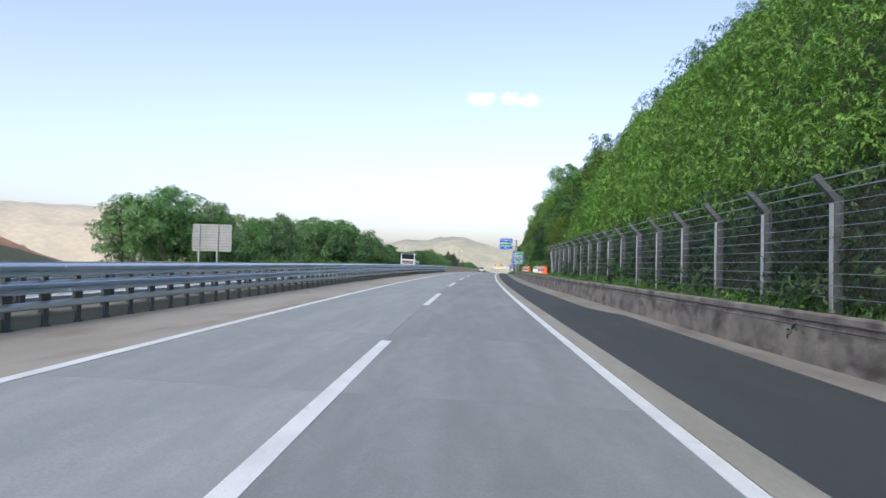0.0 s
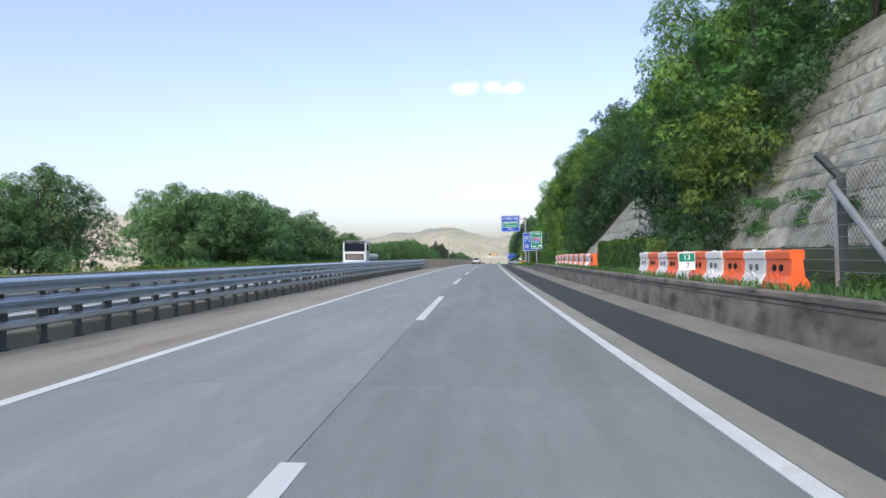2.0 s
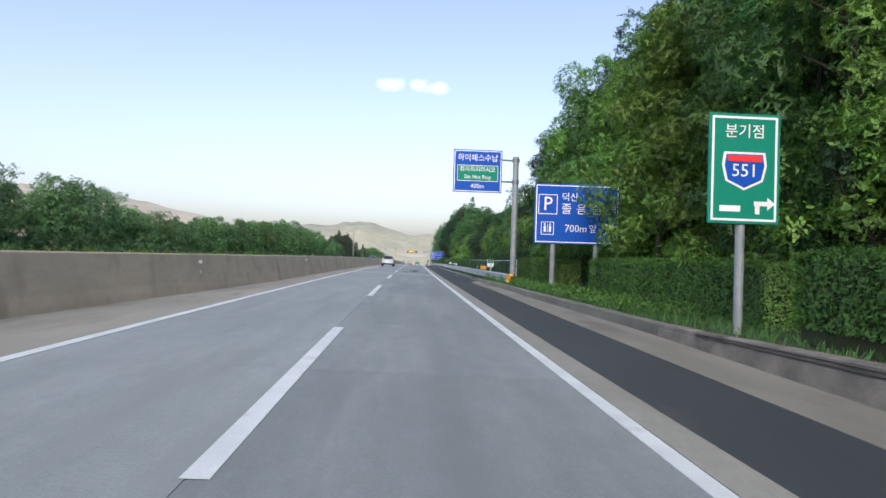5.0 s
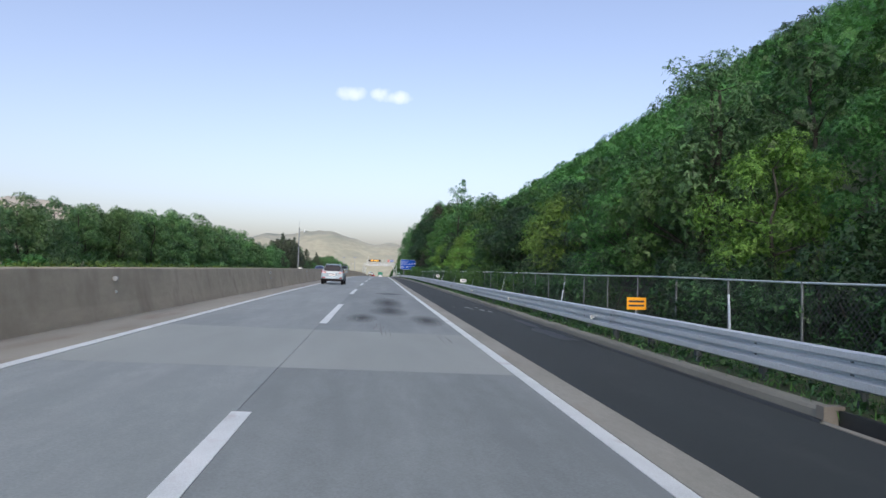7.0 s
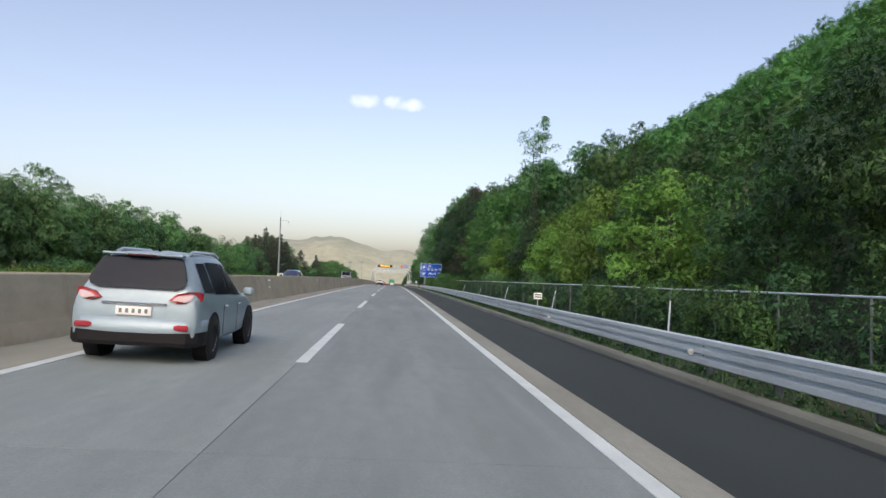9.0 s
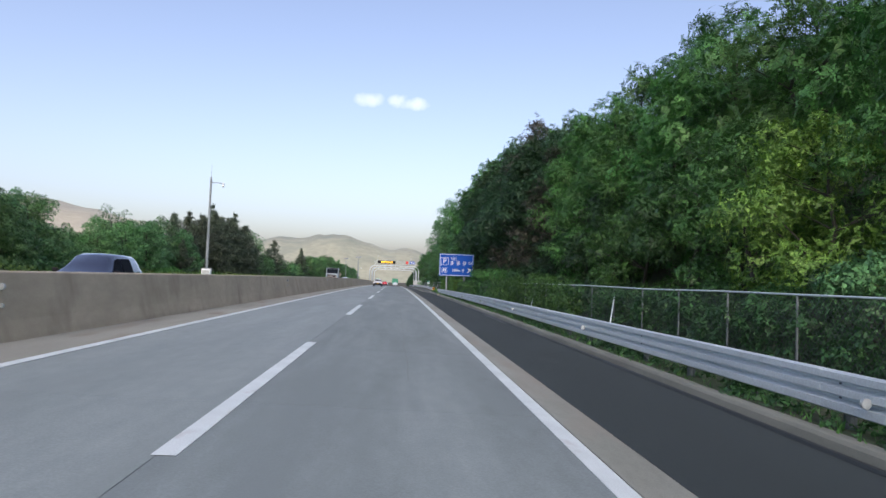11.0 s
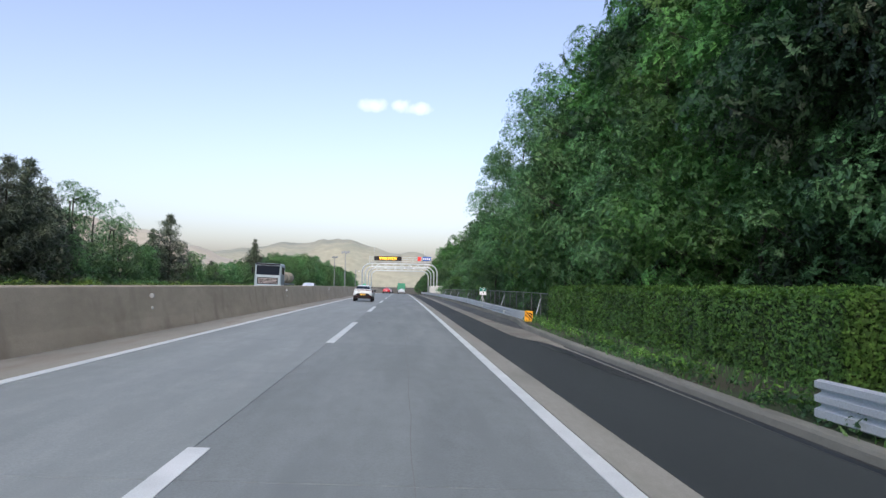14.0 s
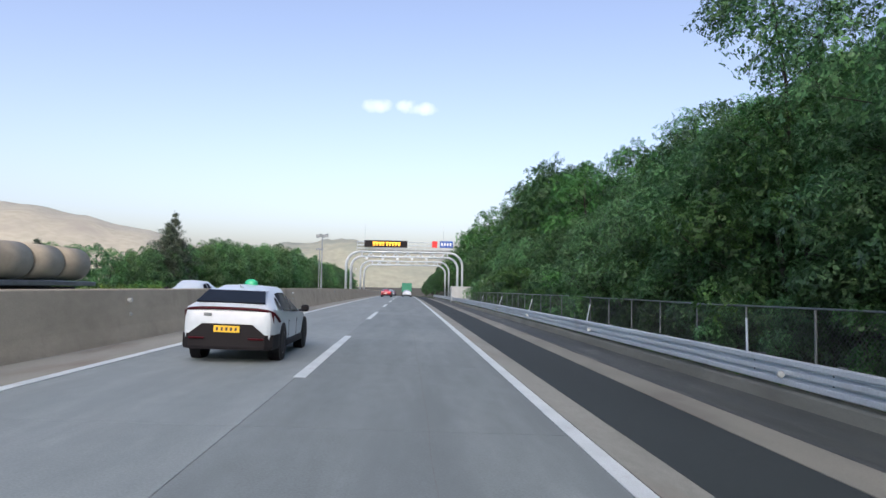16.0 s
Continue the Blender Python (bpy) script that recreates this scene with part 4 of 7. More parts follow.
stand("pale_tree", AIRY, "slender tree with thin pale green foliage above the verge", "tree", "pale trees", [
    (2, 16, 0.3, 1), (12, 16.3, 0.32, 0), (22, 16, 0.3, 1), (30, 16.3, 0.3, 0), (37, 16, 0.34, 1), (43, 15.6, 0.3, 0), (48, 15.8, 0.2, 1), (53, 15.6, 0.2, 0), (58, 15.5, 0.4, 1), (63, 16, 0.45, 0), (69, 16.4, 0.6, 1), (84, 15.5, 0.7, 0), (92, 15.5, 0.7, 1), (112, 17, 0.8, 0), (120, 16, 1.1, 1), (176, 13.5, 0.6, 1), (188, 13.0, 1.02, 0), (352, 12.2, 1.25, 0), (357, 11.6, 1.1, 1), (361, 10.8, 1.25, 0),
    (370, 11.6, 1.2, 0), (375, 11.2, 1.15, 1), (396, 17, 1.0, 0), (396, 12.2, 0.7, 0), (404, 12.6, 0.7, 1), (412, 12.2, 0.65, 0), (452, 13.5, 0.7, 1)])
stand("slender_tree", SLENDER, "tall slender tree with airy pale green foliage by the fence", "tree", "slender trees", [(366, 10.6, 1.0, 0), (361.5, 11.2, 0.85, 1), (374, 10.8, 1.17, 1), (382.5, 9.8, 0.9, 0), (379.5, 11.2, 0.85, 1), (388.5, 11.4, 0.95, 1), (268.5, 14.0, 1.06, 2)])
stand("pine_tree", PINES, "dark brownish pine tree among the broad-leaved trees", "pine tree", "pines on the slope",
      [(306, 13.2, 0.98, 2), (310, 14.2, 1.04, 2), (315, 13.2, 1.2, 2), (320, 14.6, 1.35, 2), (334, 15.6, 1.15, 2), (340, 14.5, 1.15, 2)])
spots = []
# mostly deep leaves: the dimness under the trees is put into their colour
for s in np.arange(109, 134, 1.9):
    spots.append((s, 12.0 + u(-0.4, 1.2), u(1.1, 1.6), (1, 1, 0)[int(u(0, 3))]))
for s in np.arange(132, 178, 1.9):
    if 138 < s < 153:
        spots.append((s, 12.6 + u(0, 0.6), u(0.75, 0.95), (0, 3, 3)[int(u(0, 3))]))
        continue
    spots.append((s + u(-0.8, 0.8), 11.6 + u(-0.4, 0.9), u(1.1, 1.7), (0, 3, 3)[int(u(0, 3))] if s < 164 else 1))
# before s 245 mostly shade-dark leaves, for the dim strip behind the fence
for s in np.arange(150, 300, 2.7):
    spots.append((s + u(-0.8, 0.8), 10.6 + u(-0.4, 0.9), u(0.6, 1.05), (4, 1, 4)[int(u(0, 3))] if s < 245 else int(u(0, 2.3))))
for s in np.arange(300, 326, 1.9):
    spots.append((s + u(-0.8, 0.8), 9.9 + u(-0.4, 0.9), u(0.7, 1.2), int(u(0, 2.3))))
for s in np.arange(358, 480, 2.6):
    spots.append((s + u(-0.8, 0.8), 10.7 + u(-0.3, 1.2), u(0.8, 1.5), int(u(0, 3))))
for s in np.arange(358, 432, 1.7):                    # low growth right behind the dark fence
    spots.append((s + u(-0.6, 0.6), 10.2 + u(-0.3, 0.4), u(0.5, 0.72), (1, 1, 0, 2)[int(u(0, 4))]))
# the shade-dark leaf kind paints in the gloom behind the fence
for s in np.arange(160, 187, 1.5):
    spots.append((s + u(-0.4, 0.4), 10.2 + u(-0.2, 0.4), u(0.7, 1.0), 4))
for s in np.arange(76, 87, 1.3):
    spots.append((s, 8.9 + u(-0.2, 0.4), u(0.5, 0.62), int(u(0, 2))))
# same leaf kind again, its colour carrying the shade under the overhanging trees
spots += [(s, 10.2 + u(-0.4, 0.6), u(0.6, 0.9), 4) for s in np.arange(309, 336, 1.8)]
spots += [(s, 11.4 + u(-0.4, 0.6), u(0.9, 1.4), 4) for s in np.arange(300, 346, 2.0)]
spots += [(324.0, 9.0, 0.5, 1), (326.3, 8.9, 0.62, 0), (328.0, 8.95, 0.58, 1), (329.6, 8.9, 0.52, 0), (317.2, 8.7, 0.6, 0), (318.6, 8.8, 0.62, 1), (319.6, 8.7, 0.55, 0), (328.5, 9.4, 0.6, 0), (331.5, 9.6, 0.5, 0)]
for s in [q for q in np.arange(54, 112, 2.6) if not 85 < q < 105]:
    spots.append((s, 10.3 + u(-0.2, 0.5), u(0.35, 0.75), int(u(0, 2.3))))
stand("bush", BUSHES, "leafy green roadside bush behind the fence", "bush", "bushes on the verge", spots)

# --- beyond the opposite carriageway
spots, low = [], []
FAR_ROW = ((49, 5.6), (52, 7.3), (64, 7.5), (66, 6.4), (72, 5.5), (76, 6.6), (86, 7.3), (96, 6.6), (100, 6.8), (106, 8.2), (125, 8.5), (140, 8.2), (150, 7.6), (176, 5.8), (195, 4.9), (215, 5.7), (232, 6.4), (250, 7.4), (300, 7.5),
           (308, 7.0), (314, 5.2), (320, 5.2), (328, 6.7), (344, 6.8), (388, 5.5), (396, 4.6), (430, 4.3), (443, 4.6), (460, 6.6), (490, 8.4), (530, 10.0), (680, 10.5))
for s in np.arange(53.4, 680, 2.9):                   # the row keeps an uneven height
    if 66 < s < 71.5 or 92.5 < s < 99.8 or 346 < s < 378:
        continue
    f = (lerp(s, *FAR_ROW) + 0.75) / 9.3
    spots.append((s + u(-0.6, 0.6), -24.6 + u(-1.2, 0.8), f * u(0.92, 1.06), int(u(0, 4))))
    if (s < 345 or s > 440) and not 97 < s < 104.5:
        spots.append((s + u(-1, 1), -28.0 + u(-1, 1), f * u(0.9, 1.04), int(u(0, 4))))
for s in np.arange(66, 440, 2.8):
    low.append((s + u(-1, 1), -20.8 + u(-1.2, 0.6), u(0.6, 1.05), int(u(0, 2.2))))
stand("roadside_tree", BROAD, "rounded green tree in the row beyond the far carriageway", "tree", "trees along the far side", spots)
low += [(52 + 3.1 * i, -55 - 2.0 * (i % 4), u(0.5, 0.9), 2) for i in range(11)]
stand("roadside_bush", FAR_BUSH, "low green bush beyond the far carriageway", "bush", "bushes along the far side", low)
PINE_SPOTS = []
PINE_ROW = ((343, 7.4), (350, 9.2), (358, 9.8), (364, 11.0), (368, 10.4), (377, 8.8))
for s in np.arange(344, 378, 3.0):                    # a close row of pines
    f = (lerp(s, *PINE_ROW) + 0.75) / 9.1
    PINE_SPOTS += [(s, -24.4 + u(-0.7, 0.7), f * u(0.9, 1.05), int(u(0, 2))), (s + 1.5, -27.6 + u(-0.8, 0.8), f * u(0.85, 1.05), int(u(0, 2)))]
stand("roadside_pine", PINES, "dark green bushy pine beyond the far carriageway", "pine tree", "pines along the far side",
      PINE_SPOTS + [(338, -23.4, 0.62, 1), (400, -25.2, 0.92, 1), (403, -24.4, 1.08, 0), (412, -25, 0.55, 1), (422, -25, 0.6, 0), (448, -24.8, 1.0, 0), (452, -25.6, 1.04, 1), (456, -26, 0.85, 1)])
stand("bare_tree", AIRY, "pale thin-leaved tree beyond the far carriageway", "tree", "pale trees along the far side", [(326, -27, 0.86, 1), (372, -29, 1.15, 0), (379, -26.5, 1.1, 1), (383, -25.4, 1.12, 0), (387, -26, 1.12, 1), (391, -25.4, 1.0, 0), (395, -26, 1.05, 1), (470, -26, 1.0, 0), (474, -27, 1.05, 1), (479, -26, 1.08, 0)])


# --- foliage nobody could count
def cover(name, spots, size, density, leaf, label, category, flat=0.75, long=1.9, droop=0.25):
    mids = np.array([p for p, r in spots])
    p, o = clumps(mids, [r for q, r in spots], density, flat)
    ob = new(name, leaf_mesh(name, p, o, size, leaf, long, droop))
    return tagged(ob, label, category, kind="stuff")


spots, shady = [], []
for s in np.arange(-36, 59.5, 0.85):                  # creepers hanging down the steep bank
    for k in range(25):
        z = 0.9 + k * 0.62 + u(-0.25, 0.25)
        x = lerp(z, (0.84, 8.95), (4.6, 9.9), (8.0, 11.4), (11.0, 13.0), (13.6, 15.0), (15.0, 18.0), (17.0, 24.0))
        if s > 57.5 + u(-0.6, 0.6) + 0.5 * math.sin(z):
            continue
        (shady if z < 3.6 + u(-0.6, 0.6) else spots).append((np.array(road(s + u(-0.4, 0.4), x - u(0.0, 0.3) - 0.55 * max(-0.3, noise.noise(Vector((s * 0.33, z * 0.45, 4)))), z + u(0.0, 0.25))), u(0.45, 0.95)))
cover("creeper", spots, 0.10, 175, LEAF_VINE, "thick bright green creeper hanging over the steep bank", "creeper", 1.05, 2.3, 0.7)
# Lower creepers: the shade behind the fence is put into their darker leaves
cover("ivy", shady, 0.11, 150, LEAF_DEEP, "creeper at the foot of the bank, its leaf colour darkened for shade", "ivy")
spots = []
for s in np.arange(69, 113, 0.9):                     # growth hanging over the faced rock
    for k in range(15):
        z = 0.9 + k * 0.62 + u(-0.3, 0.3)
        if z > lerp(s, (69, 6.5), (71.5, 0.5), (82, 0.5), (84.5, 4.0), (86, 7.6), (91, 7.0), (93, 6.3), (96.5, 5.5), (100.5, 3.8), (104.2, 2.4), (106.5, 0.9)) + u(-0.2, 0.5):
            spots.append((np.array(road(s + u(-0.4, 0.4), 9.3 + (z - 0.9) * 0.5 - u(0.0, 0.9), z + u(0.0, 0.3))), u(0.4, 0.9)))
# Deep leaves give this growth the canopy's shade as its own colour
cover("creeper", spots, 0.12, 115, LEAF_DEEP, "green leafy growth hanging down over the rock slope", "creeper")
spots = []
for s in np.arange(-45, 60, 3.0):                     # scrub on the top of the bank
    for k in range(4):
        x = 16.0 + k * 2.6 + u(-1.2, 1.2)
        spots.append((np.array(road(s + u(-1.2, 1.2), x, bank(s, x) + u(0.6, 1.8))), u(0.9, 1.8)))
cover("scrub", spots, 0.14, 80, LEAF_DEEP, "dense green scrub along the top of the bank", "scrub")
spots = []
for s in np.arange(110, 640, 4.4):                    # wood on the hill
    for x in np.arange(21.5, 118, 4.4):
        a, b = s + u(-2, 2), x + u(-2, 2)
        for k in range(2):
            spots.append((np.array(road(a + u(-1.2, 1.2), b + u(-1.2, 1.2), bank(a, b) + u(2.0, 5.2))), u(1.5, 2.6)))
cover("woodland", spots, 0.50, 13, LEAF, "continuous green woodland covering the hill", "woodland")
spots = []
for s in np.arange(30, 112, 3.8):
    for x in np.arange(30, 70, 4.0):
        a, b = s + u(-2, 2), x + u(-2, 2)
        spots.append((np.array(road(a, b, bank(a, b) + u(2.0, 5.2))), u(1.6, 2.6)))
cover("woodland", spots, 0.44, 18, LEAF_DEEP, "continuous green woodland behind the cut slope", "woodland")


def tufts(name, rows, label, tall=(0.08, 0.26), material=GRASS):
    pts, fcs = [], []
    for s, x, z in rows:
        p = road(s, x, z)
        a, h, w = u(0, 3.14), u(*tall), u(0.008, 0.022)
        dx, dy = math.cos(a) * w, math.sin(a) * w
        lx, ly = u(-0.5, 0.5) * h, u(-0.5, 0.5) * h
        k = len(pts)
        pts += [(p.x - dx, p.y - dy, p.z - 0.03), (p.x + dx, p.y + dy, p.z - 0.03), (p.x + lx * 0.4 + dx * 0.7, p.y + ly * 0.4 + dy * 0.7, p.z + h * 0.6), (p.x + lx, p.y + ly, p.z + h)]
        fcs += [(k, k + 1, k + 2), (k, k + 2, k + 3)]
    return tagged(new(name, raw(name, pts, fcs, material)), label, "grass", kind="stuff")


rows = []
for i in range(15000):
    s = u(-20, 134)
    x = wall_face(s) + 0.36 + u(0, 1.0) ** 1.5 * 1.9
    rows.append((s, x, bank(s, x) if x > 7.25 else 0.8))
for i in range(9000):
    s = u(134, 166)
    x = gutter_out(s) + 0.22 + u(0, 1) * 1.6
    rows.append((s, x, bank(s, x) if x > 7.25 else 0.2))
for i in range(22000):
    s = u(166, 480)
    x = gutter_out(s) + 0.18 + u(0, 1) ** 1.6 * 2.8
    rows.append((s, x, max(bank(s, x), -0.05) if x > 7.25 else 0.05))
tufts("grass", rows, "rough green grass and weeds along the verge")
spots = []
for i in range(520):
    s = u(-20, 62)
    x = 8.25 + u(0, 1) * 1.1
    spots.append((np.array(road(s, x, 1.0 + u(0, 0.15))), u(0.16, 0.34)))
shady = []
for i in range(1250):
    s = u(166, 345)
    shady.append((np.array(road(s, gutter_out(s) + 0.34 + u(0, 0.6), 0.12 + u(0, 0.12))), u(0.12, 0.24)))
for i in range(700):
    s = u(136, 166)
    spots.append((np.array(road(s, gutter_out(s) + 0.45 + u(0, 1.4), 0.34 + u(0, 0.2))), u(0.18, 0.36)))
for i in range(420):
    s = u(330, 470)
    spots.append((np.array(road(s, gutter_out(s) + 0.5 + u(0, 0.8), 0.2 + u(0, 0.12))), u(0.12, 0.22)))
cover("weeds", spots, 0.06, 700, LEAF_HEDGE, "low leafy weeds growing behind the kerb and wall", "weeds")
# The rail's shadow is put into the green of these weeds
cover("weeds", shady, 0.055, 700, LEAF_DEEP, "leafy weeds behind the kerb, coloured darker for the guardrail's shade", "weeds")
spots = []
for i in range(2300):                                 # ivy on the wire fence
    s = u(160, 333)
    if noise.noise(Vector((s * 0.11, 2, 0))) > lerp(s, (200, -0.25), (206, -0.5), (245, -0.5), (270, -0.6), (306, -0.4), (312, -0.1)):
        spots.append((np.array(road(s, 9.15 + u(-0.1, 0.35), 0.3 + u(0, 1.25))), u(0.2, 0.42)))
cover("ivy", spots, 0.09, 330, LEAF_DEEP, "dark green ivy climbing the wire mesh fence", "ivy")
spots = []
for i in range(900):                                  # growth right over the fence
    s = u(200, 306)
    if s > 283 or (s < 245 and noise.noise(Vector((s * 0.16, 5, 0))) > -0.05):
        spots.append((np.array(road(s, 8.75 + u(-0.1, 0.5), 0.3 + u(0, 1.5) * lerp(s, (283, 0.95), (286, 1.1), (300, 1.05), (306, 0.8)))), u(0.25, 0.5)))
cover("ivy", spots, 0.065, 480, LEAF, "bright green climbers grown right over the wire fence", "ivy")
spots = []
for i in range(1300):
    s = u(60, 470)
    spots.append((np.array(road(s, -18.8 + u(-0.9, 0.6), 0.6 + u(-0.1, 0.25))), u(0.25, 0.5)))
cover("weeds", spots, 0.13, 60, LEAF_VINE, "light green weeds on the verge beyond the far carriageway", "weeds")


def hedge(s0, s1, x, z0, z1, wide):
    """A clipped hedge: a leafy block with a slightly uneven face."""
    n = int((s1 - s0) * 2300)
    ss, pts, outs = rng.uniform(s0, s1, n), [], []
    for s in ss:
        side = rng.uniform(0, 1)
        edge = 0.12 * noise.noise(Vector((s * 0.9, x, 1.0))) + 0.08 * noise.noise(Vector((s * 2.6, x, 6)))
        if side < 0.5:
            pts.append(road(s, x - wide / 2 - edge + u(-0.03, 0.12), u(z0, z1)))
            outs.append((-1, 0, 0.3))
        elif side < 0.9:
            pts.append(road(s, x + u(-wide / 2, wide / 2), z1 + edge + u(-0.12, 0.06)))
            outs.append((0, 0, 1))
        else:
            e = s0 if rng.uniform() < 0.6 else s1
            pts.append(road(e + u(-0.1, 0.1), x + u(-wide / 2, wide / 2), u(z0, z1)))
            outs.append((0, -1 if e == s0 else 1, 0.3))
    ob = thing("hedge", Matrix(), "clipped dense green hedge along the verge", "hedge")
    part("foliage", leaf_mesh("foliage", np.array(pts), np.array(outs, float), 0.058, LEAF_HEDGE, 1.6, 0.1, 0.8), None, ob)
    part("core", sweep("core", ((x - wide / 2 + 0.12, z0 - 0.3), (x - wide / 2 + 0.12, z1 - 0.14), (x + wide / 2 - 0.12, z1 - 0.14), (x + wide / 2 - 0.12, z0 - 0.3)), s0 + 0.1, s1 - 0.1, 2, UNDERGROWTH, False, True), None, ob, "solid dark core inside the hedge")
    return ob


hedge(74.6, 85.6, 8.6, 0.7, 2.25, 1.1)
hedge(108.5, 130.5, 8.7, 0.7, 2.0, 1.0)
hedge(133.5, 147.5, 9.9, 0.3, 1.85, 1.2)
hedge(151, 162.5, 9.2, 0.2, 1.8, 1.2)
hedge(336.5, 357, 9.2, 0.15, 1.75, 1.2)

# ---------------------------------------------------------------- steel median rails (up to the concrete wall)
RAIL_END = 130.5
median_rail = thing("median_guardrail", Matrix(), "galvanised steel median guardrail with three beams on close posts", "guardrail")
for xf, tw in ((-6.06, 1), (-6.62, -1)):
    for nm, top, low in (("top_beam", 1.15, 0.905), ("middle_beam", 0.835, 0.60)):
        h = top - low
        wave = [(-0.01, top), (0.075, top - 0.16 * h), (0.085, top - 0.24 * h), (0.0, top - 0.60 * h), (0.01, top - 0.64 * h), (0.085, top - 0.84 * h), (0.085, top - 0.92 * h), (0.02, low), (-0.03, low), (-0.03, top)]
        part(nm, sweep(nm, [(xf + tw * a, z) for a, z in wave], -60, RAIL_END, 4, RAIL_STEEL, False, True), None, median_rail)
    part("low_rail", sweep("low_rail", [(xf + tw * a, z) for a, z in ((0.0, 0.465), (0.08, 0.43), (0.08, 0.36), (0.03, 0.33), (-0.03, 0.33), (-0.03, 0.465))], -60, RAIL_END, 4, RAIL_STEEL, False, True), None, median_rail, "thin lower rail")
bm = B()
box(bm, (0.08, 0.14, 1.06), (0.01, 0, 0.55))
box(bm, (0.05, 0.26, 0.30), (0.04, 0, 0.50))
box(bm, (0.05, 0.16, 0.34), (0.05, 0, 0.16))
box(bm, (0.16, 0.22, 0.04), (0.02, 0, 0.02))
post_me = mesh_of("post", bm, FENCE_GREY)
for xf, turn in ((-6.14, 0), (-6.54, 180)):
    for s in np.arange(-18 if turn == 0 else 0, RAIL_END, 1.0 if turn == 0 else 3.0):
        part("post", post_me, None, median_rail).matrix_basis = at(s, xf, 0, turn)
bm = B()
box(bm, (0.03, 0.07, 0.06), (0, 0, 0), None, 0.012)
refl_me = mesh_of("reflector", bm, SIGN_WHITE)
for i in range(14):
    s = -8 + 10.2 * i
    if s < RAIL_END:
        part("reflector", refl_me, None, median_rail, "white reflector").matrix_basis = at(s, -5.99, 1.09)
        part("reflector", refl_me, None, median_rail, "white reflector").matrix_basis = at(s + 0.1, -5.96, 0.65)


def delineator(s):
    """Round white marker and a small one under it, on the face of the median wall."""
    x = left_face(s) - 0.20
    ob = thing("wall_reflector", at(s, x, 0.95), "round white reflector on a bracket on the median wall", "reflector", "wall reflectors")
    bm = B()
    rod(bm, (0.04, -0.03, 0), (0.04, 0.03, 0), 0.06, 0.06, 16)
    part("disc", bm, SIGN_BACK, ob)
    bm = B()
    box(bm, (0.16, 0.03, 0.03), (-0.05, 0.03, 0), None, 0.005)
    part("bracket", bm, STEEL_DARK, ob)
    bm = B()
    rod(bm, (0.06, -0.02, -0.33), (0.06, 0.02, -0.33), 0.04, 0.04, 12)
    part("small_disc", bm, SIGN_BACK, ob)


for s in (141.5, 161.4, 183.0, 207.0, 227.4, 248, 270, 300.0, 324.2, 345, 366, 389, 412, 435):
    delineator(s)


# ---------------------------------------------------------------- guardrail on the hard shoulder side
def rail_x(s):
    return lerp(s, (156, 7.08), (172, 7.03), (207, 6.88), (298, 6.74), (334, 6.70), (357, 7.38), (372, 7.42), (500, 7.36))


def rail_low(s):
    return lerp(s, (156, 0.39), (199, 0.35), (291, 0.33), (325, 0.23), (334, 0.20), (345, 0.18), (361, 0.21), (384, 0.32), (500, 0.34))


def guardrail(s0, s1, label, tall=0.46):
    ob = thing("guardrail", Matrix(), label, "guardrail", "shoulder guardrails")
    f = [(0.0, 0.2), (0.06, 1), (0.25, 1), (0.33, 0.0), (0.38, 0.0), (0.44, 1), (0.60, 1), (0.67, 0.0), (0.72, 0.0), (0.79, 1), (0.95, 1), (1.0, 0.2)]
    n = int((s1 - s0) / 4)
    for i in range(n):                               # lapped lengths of beam
        a, b = s0 + (s1 - s0) * i / n, s0 + (s1 - s0) * (i + 1) / n + 0.25
        lap = 0.004 * (i % 2)

        def out(q, lap=lap):
            face = [(rail_x(q) - 0.085 * d, rail_low(q) + tall * c) for c, d in f]
            return [(c - lap, d + lap) for c, d in face] + [(c + 0.012, d) for c, d in face[::-1]]
        part("beam", sweep("beam", out, a, b, 2.2, STEEL, False, True), None, ob)
    bm = B()
    rod(bm, (0, 0, -0.3), (0, 0, 0.40), 0.07, 0.07, 10)
    box(bm, (0.12, 0.10, 0.3), (-0.08, 0, 0.22))
    me = mesh_of("post", bm, FENCE_GREY)
    s = s0 + 0.6
    while s < s1:
        part("post", me, None, ob).matrix_basis = at(s, rail_x(s) + 0.14, rail_low(s))
        s += 2.0
    bm = B()
    rod(bm, (-0.03, -0.02, 0), (-0.03, 0.02, 0), 0.055, 0.055, 14)
    box(bm, (0.03, 0.02, 0.10), (0.0, 0.02, -0.02))
    me = mesh_of("reflector", bm, SIGN_BACK)
    s = s0 + 5
    while s < s1:
        part("reflector", me, None, ob, "round white reflector").matrix_basis = at(s, rail_x(s) - 0.10, rail_low(s) + tall * 0.43)
        s += 10.3
    return ob


guardrail(156.6, 333.9, "galvanised corrugated steel guardrail along the hard shoulder")
rail_b = guardrail(356.6, 505, "galvanised corrugated steel guardrail running on to the gantry", 0.40)
plate = lambda q: [(rail_x(q) - 0.10 + lerp(q, (355.9, 0.22), (357.2, 0.0)) * k, rail_low(q) + z) for k, z in ((1, -0.02), (1, 0.42))] + [(rail_x(q) - 0.075 + lerp(q, (355.9, 0.22), (357.2, 0.0)), rail_low(q) + z) for z in (0.42, -0.02)]
part("end_plate", sweep("end_plate", plate, 355.9, 359.4, 0.4, STEEL, False, True), None, rail_b, "plain flared steel end plate")


